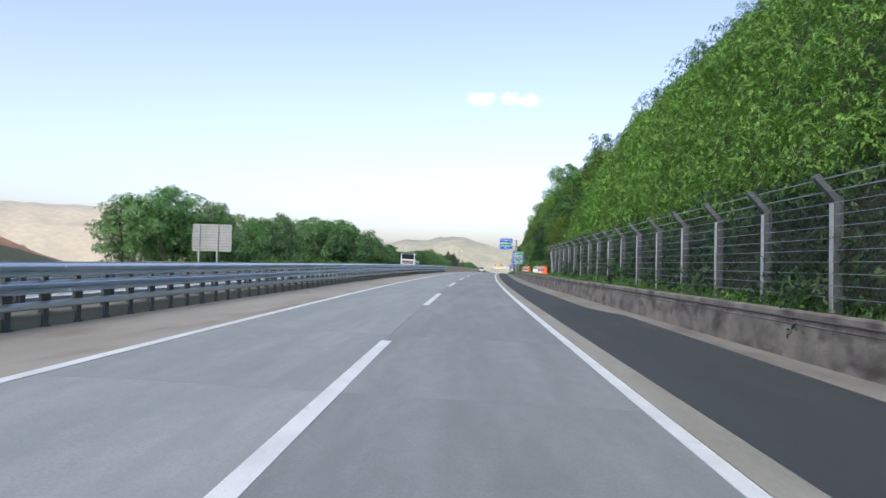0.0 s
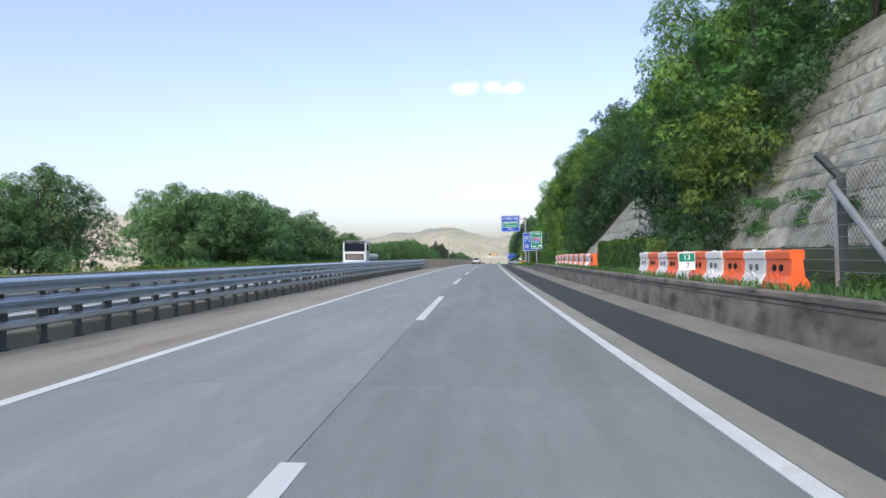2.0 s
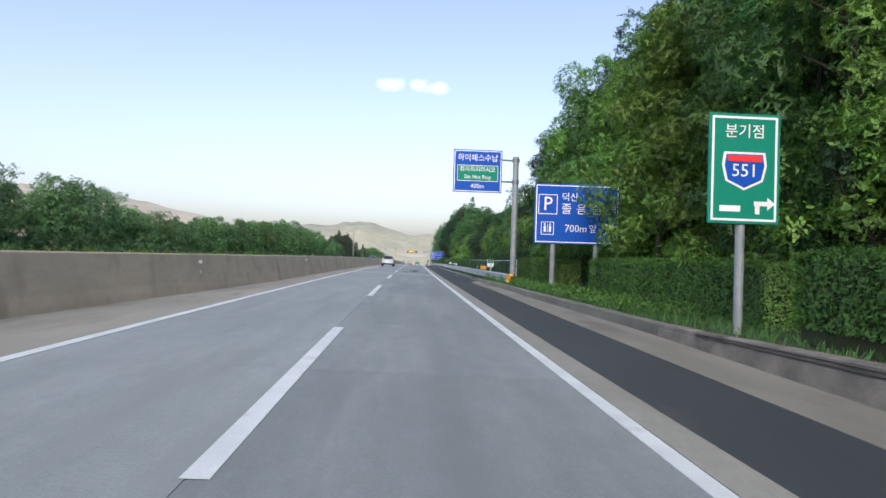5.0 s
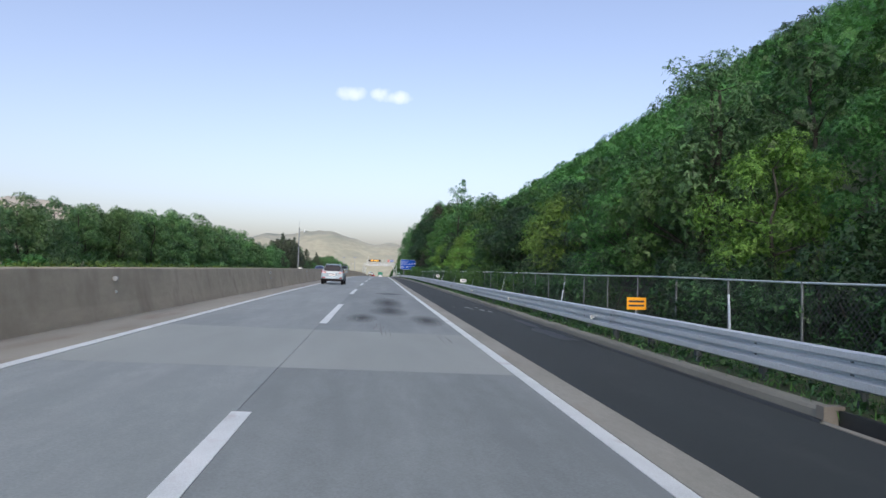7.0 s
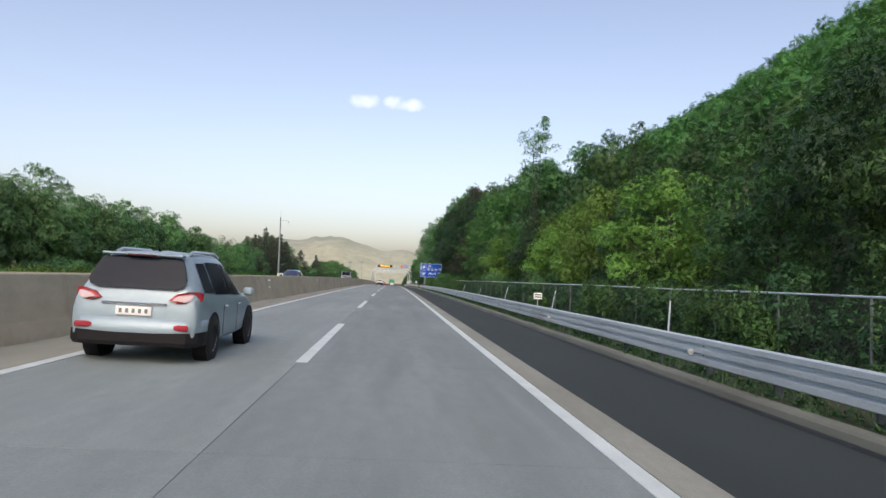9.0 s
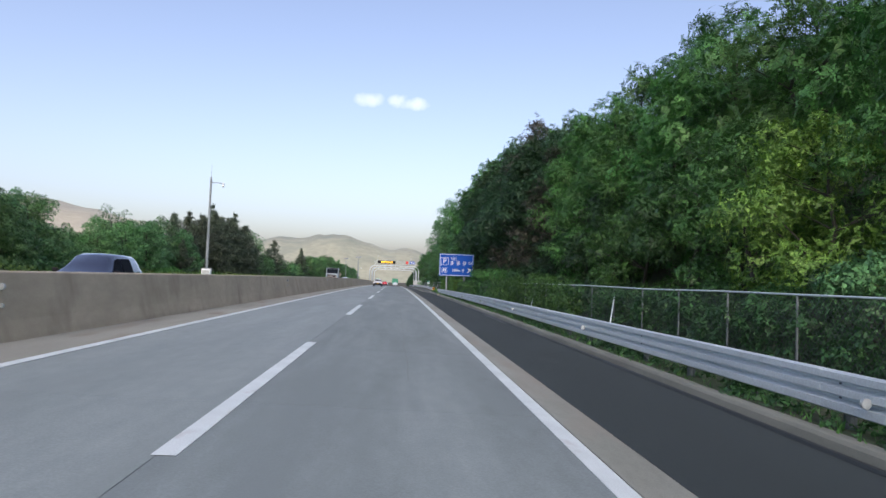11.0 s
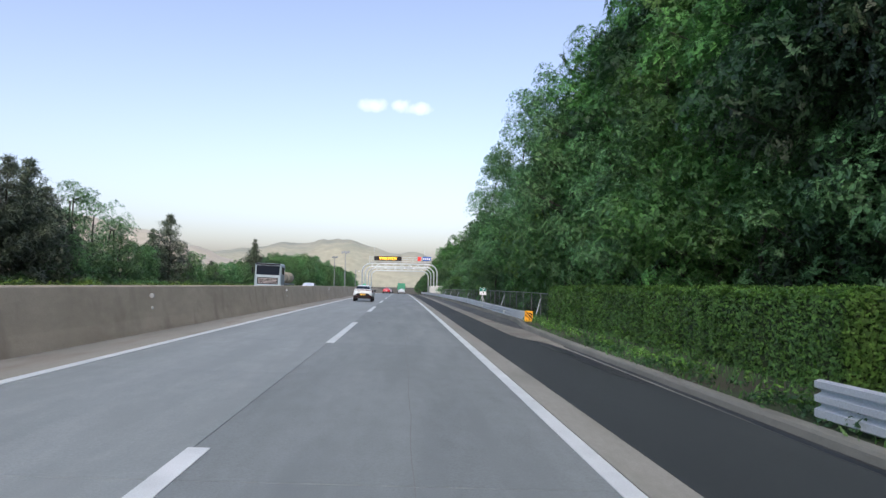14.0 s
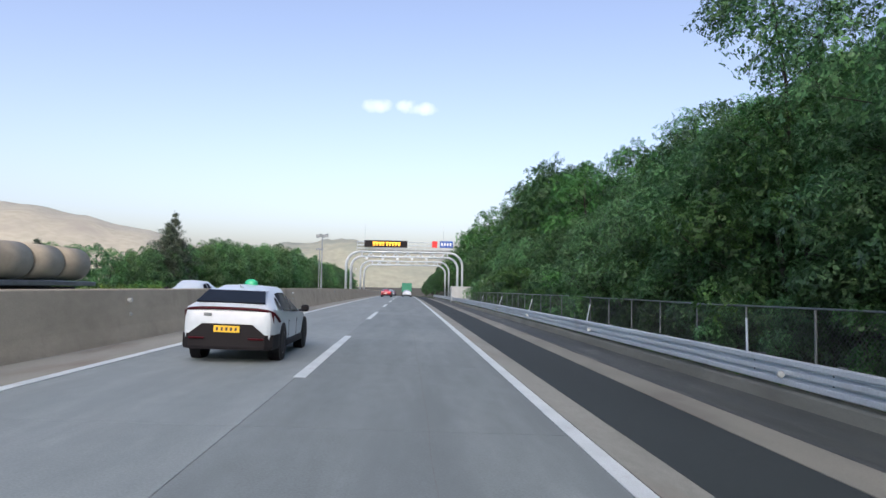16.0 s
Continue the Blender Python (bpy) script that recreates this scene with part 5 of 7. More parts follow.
def chevron_end(s):
    ob = thing("end_marker", at(s, rail_x(s) + 0.02, rail_low(s) + 0.22), "yellow and black striped end marker of the guardrail", "marker", "end markers")
    bm = B()
    box(bm, (0.36, 0.05, 0.46), (0.06, -0.03, 0), None, 0.01)
    part("panel", bm, YELLOW, ob)
    for k in range(3):
        lo, w = -0.30 + 0.16 * k, 0.09
        pts = [(max(-0.10, min(0.22, x)), z) for x, z in ((-0.10, lo + 0.32), (-0.10, lo + w + 0.32), (0.22, lo + w), (0.22, lo))]
        pts = [(x, max(-0.21, min(0.21, z))) for x, z in pts]
        bm = B()
        bm.faces.new([bm.verts.new((x, -0.062, z)) for x, z in pts])
        part("stripe", bm, BLACK, ob)


chevron_end(156.5)
chevron_end(355.7)


# ---------------------------------------------------------------- rockfall fence with cranked posts
def rock_fence():
    ob = thing("rockfall_fence", Matrix(), "tall grey steel fence with cranked posts and taut wires", "fence")
    bm = B()
    box(bm, (0.18, 0.014, 2.35), (0.02, 0.06, 1.0))
    box(bm, (0.18, 0.014, 2.35), (0.02, -0.06, 1.0))
    box(bm, (0.014, 0.11, 2.35), (0.02, 0, 1.0))
    upright = mesh_of("post", bm, FENCE_GREY)
    bm = B()
    box(bm, (0.13, 0.13, 0.62), (0, 0, 0.29), None, 0.01)
    arm = mesh_of("arm", bm, FENCE_GREY)
    bm = B()
    box(bm, (0.02, 0.12, 2.1), (-0.083, 0, 1.0))
    strip_me = mesh_of("strip", bm, SIGN_BACK)
    for i in range(26):
        s = -10.8 + 3.0 * i
        if s > 64:
            break
        p = part("post", upright, None, ob)
        p.matrix_basis = at(s, 8.5, 1.0)
        q = part("arm", arm, None, p, "arm bent towards the road")
        q.matrix_basis = pose(0, 0, 2.12, 0, -42, 0)
        part("strip", strip_me, None, p, "brighter strip on the post's road side")
    for k in range(10):
        z = 1.25 + 0.225 * k
        part("wire", sweep("wire", [(8.40, z - 0.006), (8.406, z + 0.006), (8.412, z - 0.006)], -60, 63, 6, WIRE, False, True), None, ob)
    for k in range(2):
        x, z = 8.42 - 0.2 * (k + 0.6), 3.14 + 0.2 * (k + 0.6)
        part("wire", sweep("wire", [(x, z - 0.01), (x + 0.01, z + 0.01), (x + 0.02, z - 0.01)], -60, 63, 6, WIRE, False, True), None, ob)
    bm = B()
    rod(bm, road(61.2, 8.36, 2.95), road(58.9, 8.36, 1.0), 0.07, 0.07, 8)
    part("brace", bm, POST_GREY, ob, "diagonal steel brace")
    vs, fs = [], []
    for s in np.arange(-14, 63, 0.13):               # the net behind the wires
        for d in (1.9, -1.9):
            a, b = road(s, 8.53, 1.1), road(s + d, 8.53, 3.2)
            k = len(vs)
            vs += [a - Vector((0, 0.008, 0)), a + Vector((0, 0.008, 0)), b + Vector((0, 0.008, 0)), b - Vector((0, 0.008, 0))]
            fs.append((k, k + 1, k + 2, k + 3))
    net = part("net", raw("net", vs, fs, NET_DARK), None, ob, "fine wire net")
    net["kind"] = "stuff"


rock_fence()


# ---------------------------------------------------------------- wire mesh boundary fence
def mesh_fence(s0, s1, x, top, label):
    ob = thing("mesh_fence", Matrix(), label, "fence", "mesh fences")
    bm = B()
    rod(bm, (0, 0, -0.3), (0, 0, top), 0.025, 0.025, 8)
    post = mesh_of("post", bm, STEEL_DARK)
    s, i = s0, 0
    while s <= s1:
        part("post", post, None, ob).matrix_basis = at(s, x, 0.0)
        if i % 5 == 2:
            bm = B()
            rod(bm, road(s - 0.05, x - 0.02, top * 0.8), road(s - 1.0, x - 0.5, 0.1), 0.025, 0.025, 8)
            part("brace", bm, STEEL, ob)
        s += 2.5
        i += 1
    part("top_pipe", sweep("top_pipe", lambda q: [(x + 0.022 * math.cos(a), top + 0.022 * math.sin(a) + 0.04 * noise.noise(Vector((q * 0.15, x, 0)))) for a in (0, 1.26, 2.51, 3.77, 5.03)], s0, s1, 2.5, STEEL if s0 < 300 else STEEL_DARK, True, True), None, ob)
    vs, fs = [], []
    for s in np.arange(s0, s1 - 1.5, 0.12):
        for d in (1.4, -1.4):
            a, b = road(s, x + 0.02, 0.15), road(s + d, x + 0.02, top)
            k = len(vs)
            vs += [a - Vector((0, 0.007, 0)), a + Vector((0, 0.007, 0)), b + Vector((0, 0.007, 0)), b - Vector((0, 0.007, 0))]
            fs.append((k, k + 1, k + 2, k + 3))
    net = part("net", raw("net", vs, fs, NET_DARK), None, ob, "grey chain-link mesh")
    net["kind"] = "stuff"


mesh_fence(162, 299.5, 9.0, 1.66, "chain-link fence with a bent top pipe, overgrown with ivy")
ob = thing("fence_gate", Matrix(), "bare galvanised steel gate frame in the chain-link fence", "gate")
for q in (163.25, 164.25):
    for dx in (0.0, 0.12):
        bm = B()
        rod(bm, road(q, 8.62 + dx, 0.1), road(q, 8.62 + dx, 1.75), 0.032, 0.032, 10)
        part("post", bm, STEEL, ob)
for z in (0.88, 1.73):
    bm = B()
    rod(bm, road(163.25, 8.62, z), road(164.25, 8.62, z), 0.03, 0.03, 10)
    part("rail", bm, STEEL, ob)
mesh_fence(302, 334.5, 9.1, 1.26, "low dark chain-link fence behind the rest area sign")
mesh_fence(357, 500, 9.3, 1.45, "dark chain-link fence in front of the bushes")


# ---------------------------------------------------------------- water-filled barriers on the wall
def water_barrier(m, material, label):
    ob = thing("water_barrier", m, label, "barrier", "water barriers")
    bm = B()
    sec = [(-0.25, 0.0), (-0.25, 0.14), (-0.15, 0.30), (-0.12, 0.62), (-0.16, 0.66), (-0.16, 0.80), (-0.13, 0.84), (0.13, 0.84), (0.16, 0.80), (0.16, 0.66), (0.12, 0.62), (0.15, 0.30), (0.25, 0.14), (0.25, 0.0)]
    ends = [[bm.verts.new((a, y, b)) for a, b in sec] for y in (-0.62, -0.585, 0.585, 0.62)]
    for e, f in ((0, 0.9), (3, 0.9)):
        for v in ends[e]:
            v.co.x *= f
    for k in range(3):
        for j in range(len(sec)):
            j2 = (j + 1) % len(sec)
            bm.faces.new((ends[k][j], ends[k][j2], ends[k + 1][j2], ends[k + 1][j]))
    bm.faces.new(ends[0]), bm.faces.new(ends[3][::-1])
    part("shell", bm, material, ob)
    for y in (-0.18, 0.16):
        # solid plug, its dark colour standing in for the hole's shade
        bm = B()
        rod(bm, (-0.165, y, 0.46), (-0.10, y, 0.46), 0.075, 0.075, 12)
        part("hole", bm, BLACK if material is ORANGE else STEEL_DARK, ob, "dark plug in place of a shaded forklift hole")
        bm = B()
        box(bm, (0.05, 0.05, 0.24), (-0.175, y + 0.06, 0.24), Matrix.Rotation(radians(-28), 4, "Y"))
        part("rib", bm, material, ob)
    bm = B()
    rod(bm, (0, 0.3, 0.83), (0, 0.3, 0.87), 0.06, 0.06, 10)
    part("cap", bm, material, ob)
    return ob


white_b = orange_b = None
for a, n in ((62.4, 10), (86.6, 16)):
    for i in range(n):
        s = a + 1.27 * i
        m = at(s, 7.95 + random.uniform(-0.03, 0.03), bank(s, 8) - 0.005, random.uniform(-1.5, 1.5))
        if i % 2 == 0:
            orange_b = copy_thing(orange_b, m) if orange_b else water_barrier(m, ORANGE, "faded orange plastic water barrier on the wall top")
        else:
            white_b = copy_thing(white_b, m) if white_b else water_barrier(m, WHITE_PLASTIC, "dirty white plastic water barrier on the wall top")


# ---------------------------------------------------------------- signs
def board(ob, wide, high, z, material, edge=SIGN_WHITE, name="panel"):
    bm = B()
    box(bm, (wide, 0.05, high), (0, 0.02, z), None, 0.006)
    p = part(name, bm, material, ob)
    bm = B()
    t = 0.045
    for sx, sz, cx, cz in ((wide - 0.12, t, 0, high / 2 - 0.08), (wide - 0.12, t, 0, -high / 2 + 0.08), (t, high - 0.12, wide / 2 - 0.08, 0), (t, high - 0.12, -wide / 2 + 0.08, 0)):
        box(bm, (sx, 0.008, sz), (cx, -0.008, z + cz))
    part("border", bm, edge, p, "white border line")
    bm = B()
    for k in (-0.3, 0.3):
        box(bm, (wide * 0.96, 0.05, 0.06), (0, 0.07, z + high * k))
    part("rear_rail", bm, STEEL_DARK, p)
    return p


def ring(bm, wide, high, x, z, t, y=-0.008):
    for sx, sz, cx, cz in ((wide, t, 0, high / 2), (wide, t, 0, -high / 2), (t, high, wide / 2, 0), (t, high, -wide / 2, 0)):
        box(bm, (sx, 0.008, sz), (x + cx, y, z + cz))


def rest_sign(s, x, bottom, wide, high, dist, ground_z, label):
    ob = thing("rest_area_sign", at(s, x, 0, -2), label, "road sign", "rest area signs")
    mid = bottom + high / 2
    p = board(ob, wide, high, mid, SIGN_BLUE)
    for sx in (-0.27, 0.24):
        bm = B()
        rod(bm, (wide * sx, 0.16, ground_z), (wide * sx, 0.16, bottom + high * 0.9), 0.115, 0.115, 14)
        part("post", bm, POST_GREY, ob)
    bm = B()
    ring(bm, wide * 0.215, high * 0.32, -wide * 0.345, mid + high * 0.155, 0.035)
    ring(bm, wide * 0.145, high * 0.205, -wide * 0.345, mid - high * 0.245, 0.028)
    part("frame", bm, SIGN_WHITE, p)
    words("P", high * 0.33, SIGN_WHITE, p, pose(-wide * 0.345, -0.008, mid + high * 0.155), squeeze=0.95)
    bm = B()
    for k in (-1, 1):                                # symbol as plain bars
        box(bm, (0.10, 0.008, high * 0.10), (-wide * 0.345 + k * 0.12, -0.008, mid - high * 0.255))
        box(bm, (0.07, 0.008, 0.07), (-wide * 0.345 + k * 0.12, -0.008, mid - high * 0.18))
    box(bm, (0.02, 0.008, high * 0.15), (-wide * 0.345, -0.008, mid - high * 0.245))
    part("symbol", bm, SIGN_WHITE, p)
    words("덕산", high * 0.155, SIGN_WHITE, p, pose(-wide * 0.085, -0.008, mid + high * 0.275))
    for k, c in enumerate("졸음쉼터"):
        words(c, high * 0.195, SIGN_WHITE, p, pose(-wide * 0.125 + k * wide * 0.178, -0.008, mid + high * 0.075))
    words(dist, high * 0.175, SIGN_WHITE, p, pose(-wide * 0.01, -0.008, mid - high * 0.245), squeeze=0.95)
    words("앞", high * 0.15, SIGN_WHITE, p, pose(wide * 0.19, -0.008, mid - high * 0.245))
    bm = B()
    box(bm, (0.10, 0.008, high * 0.17), (wide * 0.365, -0.008, mid - high * 0.27), Matrix.Rotation(radians(45), 4, "Y"))
    vs = [bm.verts.new((wide * 0.372 + a * high, -0.012, mid - high * 0.235 + b * high)) for a, b in ((0.09, 0.09), (-0.07, 0.085), (0.085, -0.07))]
    bm.faces.new(vs)
    part("arrow", bm, SIGN_WHITE, p)


rest_sign(149.1, 9.05, 2.52, 3.9, 2.75, "700m", 0.2, "large blue rest area sign with white lettering on two grey posts")
rest_sign(332.2, 8.52, 2.2, 3.86, 2.5, "200m", 0.2, "large blue rest area sign before the trees on two grey posts")


def toll_sign():
    ob = thing("toll_sign", at(161.8, 8.15, 0), "blue and green toll sign hung from a tall grey mast", "road sign")
    bm = B()
    rod(bm, (0, 0, 0), (0, 0, 8.4), 0.20, 0.185, 18)
    box(bm, (0.7, 0.7, 0.04), (0, 0, 0.12))
    part("mast", bm, POST_GREY, ob)
    for z in (8.15, 6.75):
        bm = B()
        rod(bm, (0, 0, z), (-1.1, -0.12, z), 0.06, 0.06, 10)
        rod(bm, (0, 0, z - 0.12), (0, 0, z + 0.12), 0.24, 0.24, 16)
        part("bracket", bm, STEEL_DARK, ob, "dark clamp bracket")
    p = board(ob, 3.15, 2.75, 7.36, SIGN_BLUE)
    p.location = (-2.5, -0.2, 0)
    words("하이패스수납", 0.50, SIGN_WHITE, p, pose(0, -0.008, 8.2), squeeze=0.95)
    bm = B()
    box(bm, (2.62, 0.014, 1.0), (0, -0.008, 7.22))
    q = part("inset", bm, SIGN_GREEN, p, "green inset panel")
    bm = B()
    ring(bm, 2.62, 1.0, 0, 7.22, 0.03, -0.016)
    part("inset_border", bm, SIGN_WHITE, p)
    words("정지하지마시오", 0.38, SIGN_WHITE, p, pose(0, -0.016, 7.46), squeeze=0.95)
    words("Do Not Stop", 0.34, SIGN_WHITE, p, pose(0, -0.016, 6.98), squeeze=0.95)
    words("400m", 0.40, SIGN_WHITE, p, pose(0, -0.008, 6.38))


toll_sign()


def route_sign():
    ob = thing("route_sign", at(131.9, 8.0, 0), "green exit sign with a route shield on a grey post", "road sign")
    p = board(ob, 1.45, 2.2, 3.65, SIGN_GREEN)
    bm = B()
    rod(bm, (0, 0.12, 0.2), (0, 0.12, 4.6), 0.09, 0.09, 12)
    part("post", bm, POST_GREY, ob)
    words("분기점", 0.30, SIGN_WHITE, p, pose(0, -0.008, 4.38))
    bm = B()
    box(bm, (0.42, 0.012, 0.12), (-0.28, -0.008, 2.85))
    part("lettering", bm, SIGN_WHITE, p)
    bm = B()
    box(bm, (0.09, 0.012, 0.22), (0.28, -0.008, 2.86))
    box(bm, (0.30, 0.012, 0.09), (0.36, -0.008, 2.96))
    bm.faces.new([bm.verts.new((x, -0.015, z)) for x, z in ((0.48, 2.83), (0.64, 2.96), (0.48, 3.09))])
    part("arrow", bm, SIGN_WHITE, p)
    crest = lambda f, y: [(f * x, y, 3.62 + f * z) for x, z in ((-0.42, 0.36), (0.42, 0.36), (0.46, 0.10), (0.38, -0.22), (0.0, -0.40), (-0.38, -0.22), (-0.46, 0.10))]
    q = part("shield", slab_of(crest(1.0, -0.010), (0, 0.012, 0)), SIGN_WHITE, p, "white edged route shield")
    part("field", slab_of(crest(0.88, -0.016), (0, 0.012, 0)), SIGN_BLUE, q, "blue field")
    bm = B()
    box(bm, (0.70, 0.012, 0.12), (0, -0.024, 3.85))
    part("band", bm, LED_RED, q, "red band")
    words("551", 0.36, SIGN_WHITE, q, pose(0, -0.026, 3.60))


route_sign()


def km_post(s, x, a, b, label):
    ob = thing("kilometre_post", at(s, x, 0), label, "marker post", "kilometre posts")
    bm = B()
    rod(bm, (0, 0.03, -0.1), (0, 0.03, 1.5), 0.03, 0.03, 10)
    part("post", bm, STEEL, ob)
    bm = B()
    rod(bm, (0, 0.04, 1.05), (0.30, 0.12, 0.10), 0.02, 0.02, 8)
    part("brace", bm, STEEL, ob)
    bm = B()
    box(bm, (0.47, 0.014, 0.50), (0, 0.006, 1.385), None, 0.004)
    part("border", bm, SIGN_WHITE, ob, "white border")
    bm = B()
    box(bm, (0.43, 0.02, 0.24), (0, 0, 1.5), None, 0.004)
    p = part("upper_plate", bm, SIGN_GREEN, ob, "green upper plate")
    words(a, 0.21, SIGN_WHITE, p, pose(0, -0.012, 1.5))
    bm = B()
    box(bm, (0.43, 0.02, 0.22), (0, 0, 1.265), None, 0.004)
    p = part("lower_plate", bm, SIGN_WHITE, ob, "white lower plate")
    words(b, 0.21, INK, p, pose(0, -0.012, 1.265))


km_post(167.9, 7.42, "13", ".6", "small green and white kilometre post behind the guardrail")
km_post(67.3, 7.42, "13", ".7", "small green and white kilometre post before the water barriers")
km_post(372.8, 7.5, "13", ".4", "small green and white kilometre post beside the bushes")


def notice(s, x, z, wide, high, material, label, bars=True):
    ob = thing("notice_plate", at(s, x, z), label, "notice")
    bm = B()
    box(bm, (wide, 0.015, high), (0, 0, 0), None, 0.004)
    p = part("plate", bm, material, ob)
    bm = B()
    for k in range(2):
        box(bm, (wide * 0.8, 0.006, high * 0.16), (0, -0.01, high * (0.18 - 0.34 * k)))
    part("lettering", bm, INK, p)
    bm = B()
    rod(bm, (0, 0.03, -z), (0, 0.03, high * 0.4), 0.018, 0.018, 8)
    part("stake", bm, STEEL, ob)


notice(183.6, 8.6, 0.9, 0.55, 0.34, YELLOW, "small orange notice plate on the chain-link fence")
notice(214.0, 7.75, 0.95, 0.44, 0.24, SIGN_WHITE, "small white notice plate behind the guardrail")
notice(243, 8.4, 1.05, 0.4, 0.3, SIGN_WHITE, "small white notice plate behind the guardrail")


def light_board():
    """A steel frame standing on the verge."""
    ob = thing("steel_frame", at(166.0, 9.2, 0.15, 6), "empty grey steel rectangular frame standing on the verge", "frame")
    for w, h, x, z in ((0.09, 1.5, -0.45, 0.75), (0.09, 1.5, 0.45, 0.75), (0.99, 0.08, 0, 1.5), (0.99, 0.08, 0, 0.25)):
        bm = B()
        box(bm, (w, 0.09, h), (x, 0, z), None, 0.006)
        part("bar", bm, STEEL, ob)


light_board()


def far_board():
    ob = thing("billboard", at(52.1, -19.5, 0, 0), "grey back of a roadside panel sign on posts", "road sign")
    bm = B()
    box(bm, (3.2, 0.05, 2.15), (0, 0, 2.6))
    p = part("panel", bm, POST_GREY, ob)
    for k in range(9):
        bm = B()
        box(bm, (3.15, 0.05, 0.05), (0, -0.05, 1.7 + 0.225 * k))
        part("rib", bm, STEEL_DARK, p)
    for x in (-1.0, 0.5):
        bm = B()
        rod(bm, (x, -0.1, -0.6), (x, -0.1, 3.6), 0.08, 0.08, 10)
        part("post", bm, POST_GREY, ob)


far_board()


def camera_mast(s, x, tall):
    ob = thing("cctv_mast", at(s, x, -0.3), "tall grey steel mast with a traffic camera on an arm", "mast")
    bm = B()
    rod(bm, (0, 0, 0), (0, 0, tall * 0.45), 0.16, 0.14, 14)
    rod(bm, (0, 0, tall * 0.45), (0, 0, tall), 0.13, 0.10, 14)
    rod(bm, (0, 0, tall * 0.445), (0, 0, tall * 0.46), 0.18, 0.18, 14)
    part("pole", bm, POST_GREY, ob)
    bm = B()
    rod(bm, (0, 0, tall), (0, 0, tall + 1.5), 0.02, 0.008, 6)
    part("lightning_rod", bm, POST_GREY, ob)
    bm = B()
    rod(bm, (0, 0, tall - 0.55), (1.3, 0, tall - 0.6), 0.045, 0.04, 10)
    a = part("arm", bm, POST_GREY, ob)
    bm = B()
    rod(bm, (1.3, 0, tall - 0.55), (1.3, 0, tall - 0.85), 0.12, 0.12, 12)
    bmesh.ops.create_uvsphere(bm, u_segments=12, v_segments=8, radius=0.13, matrix=Matrix.Translation((1.3, 0, tall - 0.92)))
    part("dome_camera", bm, SIGN_WHITE, a, "white dome camera")


camera_mast(330.7, -18.5, 11.5)
ob = thing("control_cabinet", at(327.5, -17.6, 0), "small pale roadside control cabinet", "cabinet")
bm = B()
box(bm, (0.9, 0.5, 1.35), (0, 0, 0.66), None, 0.02)
body = part("body", bm, SIGN_WHITE, ob)
bm = B()
box(bm, (0.96, 0.58, 0.06), (0, 0, 1.37), None, 0.01)
part("roof", bm, POST_GREY, ob)
bm = B()
box(bm, (0.7, 0.02, 1.0), (0, -0.26, 0.66), None, 0.006)
part("door", bm, SIGN_BACK, body)


# ---------------------------------------------------------------- gantry over the road
def tube(bm, pts, r, n=10):
    """One unbroken tube along a path in the x-z plane."""
    rings = []
    for i, p in enumerate(pts):
        a, b = Vector(pts[max(i - 1, 0)]), Vector(pts[min(i + 1, len(pts) - 1)])
        d = (b - a).normalized()
        side, up = Vector((0, 1, 0)), d.cross(Vector((0, 1, 0)))
        rings.append([bm.verts.new(Vector(p) + (side * math.cos(t) + up * math.sin(t)) * r) for t in [2 * math.pi * k / n for k in range(n)]])
    for a, b in zip(rings[:-1], rings[1:]):
        for k in range(n):
            bm.faces.new((a[k], a[(k + 1) % n], b[(k + 1) % n], b[k]))
    bm.faces.new(rings[0][::-1]), bm.faces.new(rings[-1])
    return bm


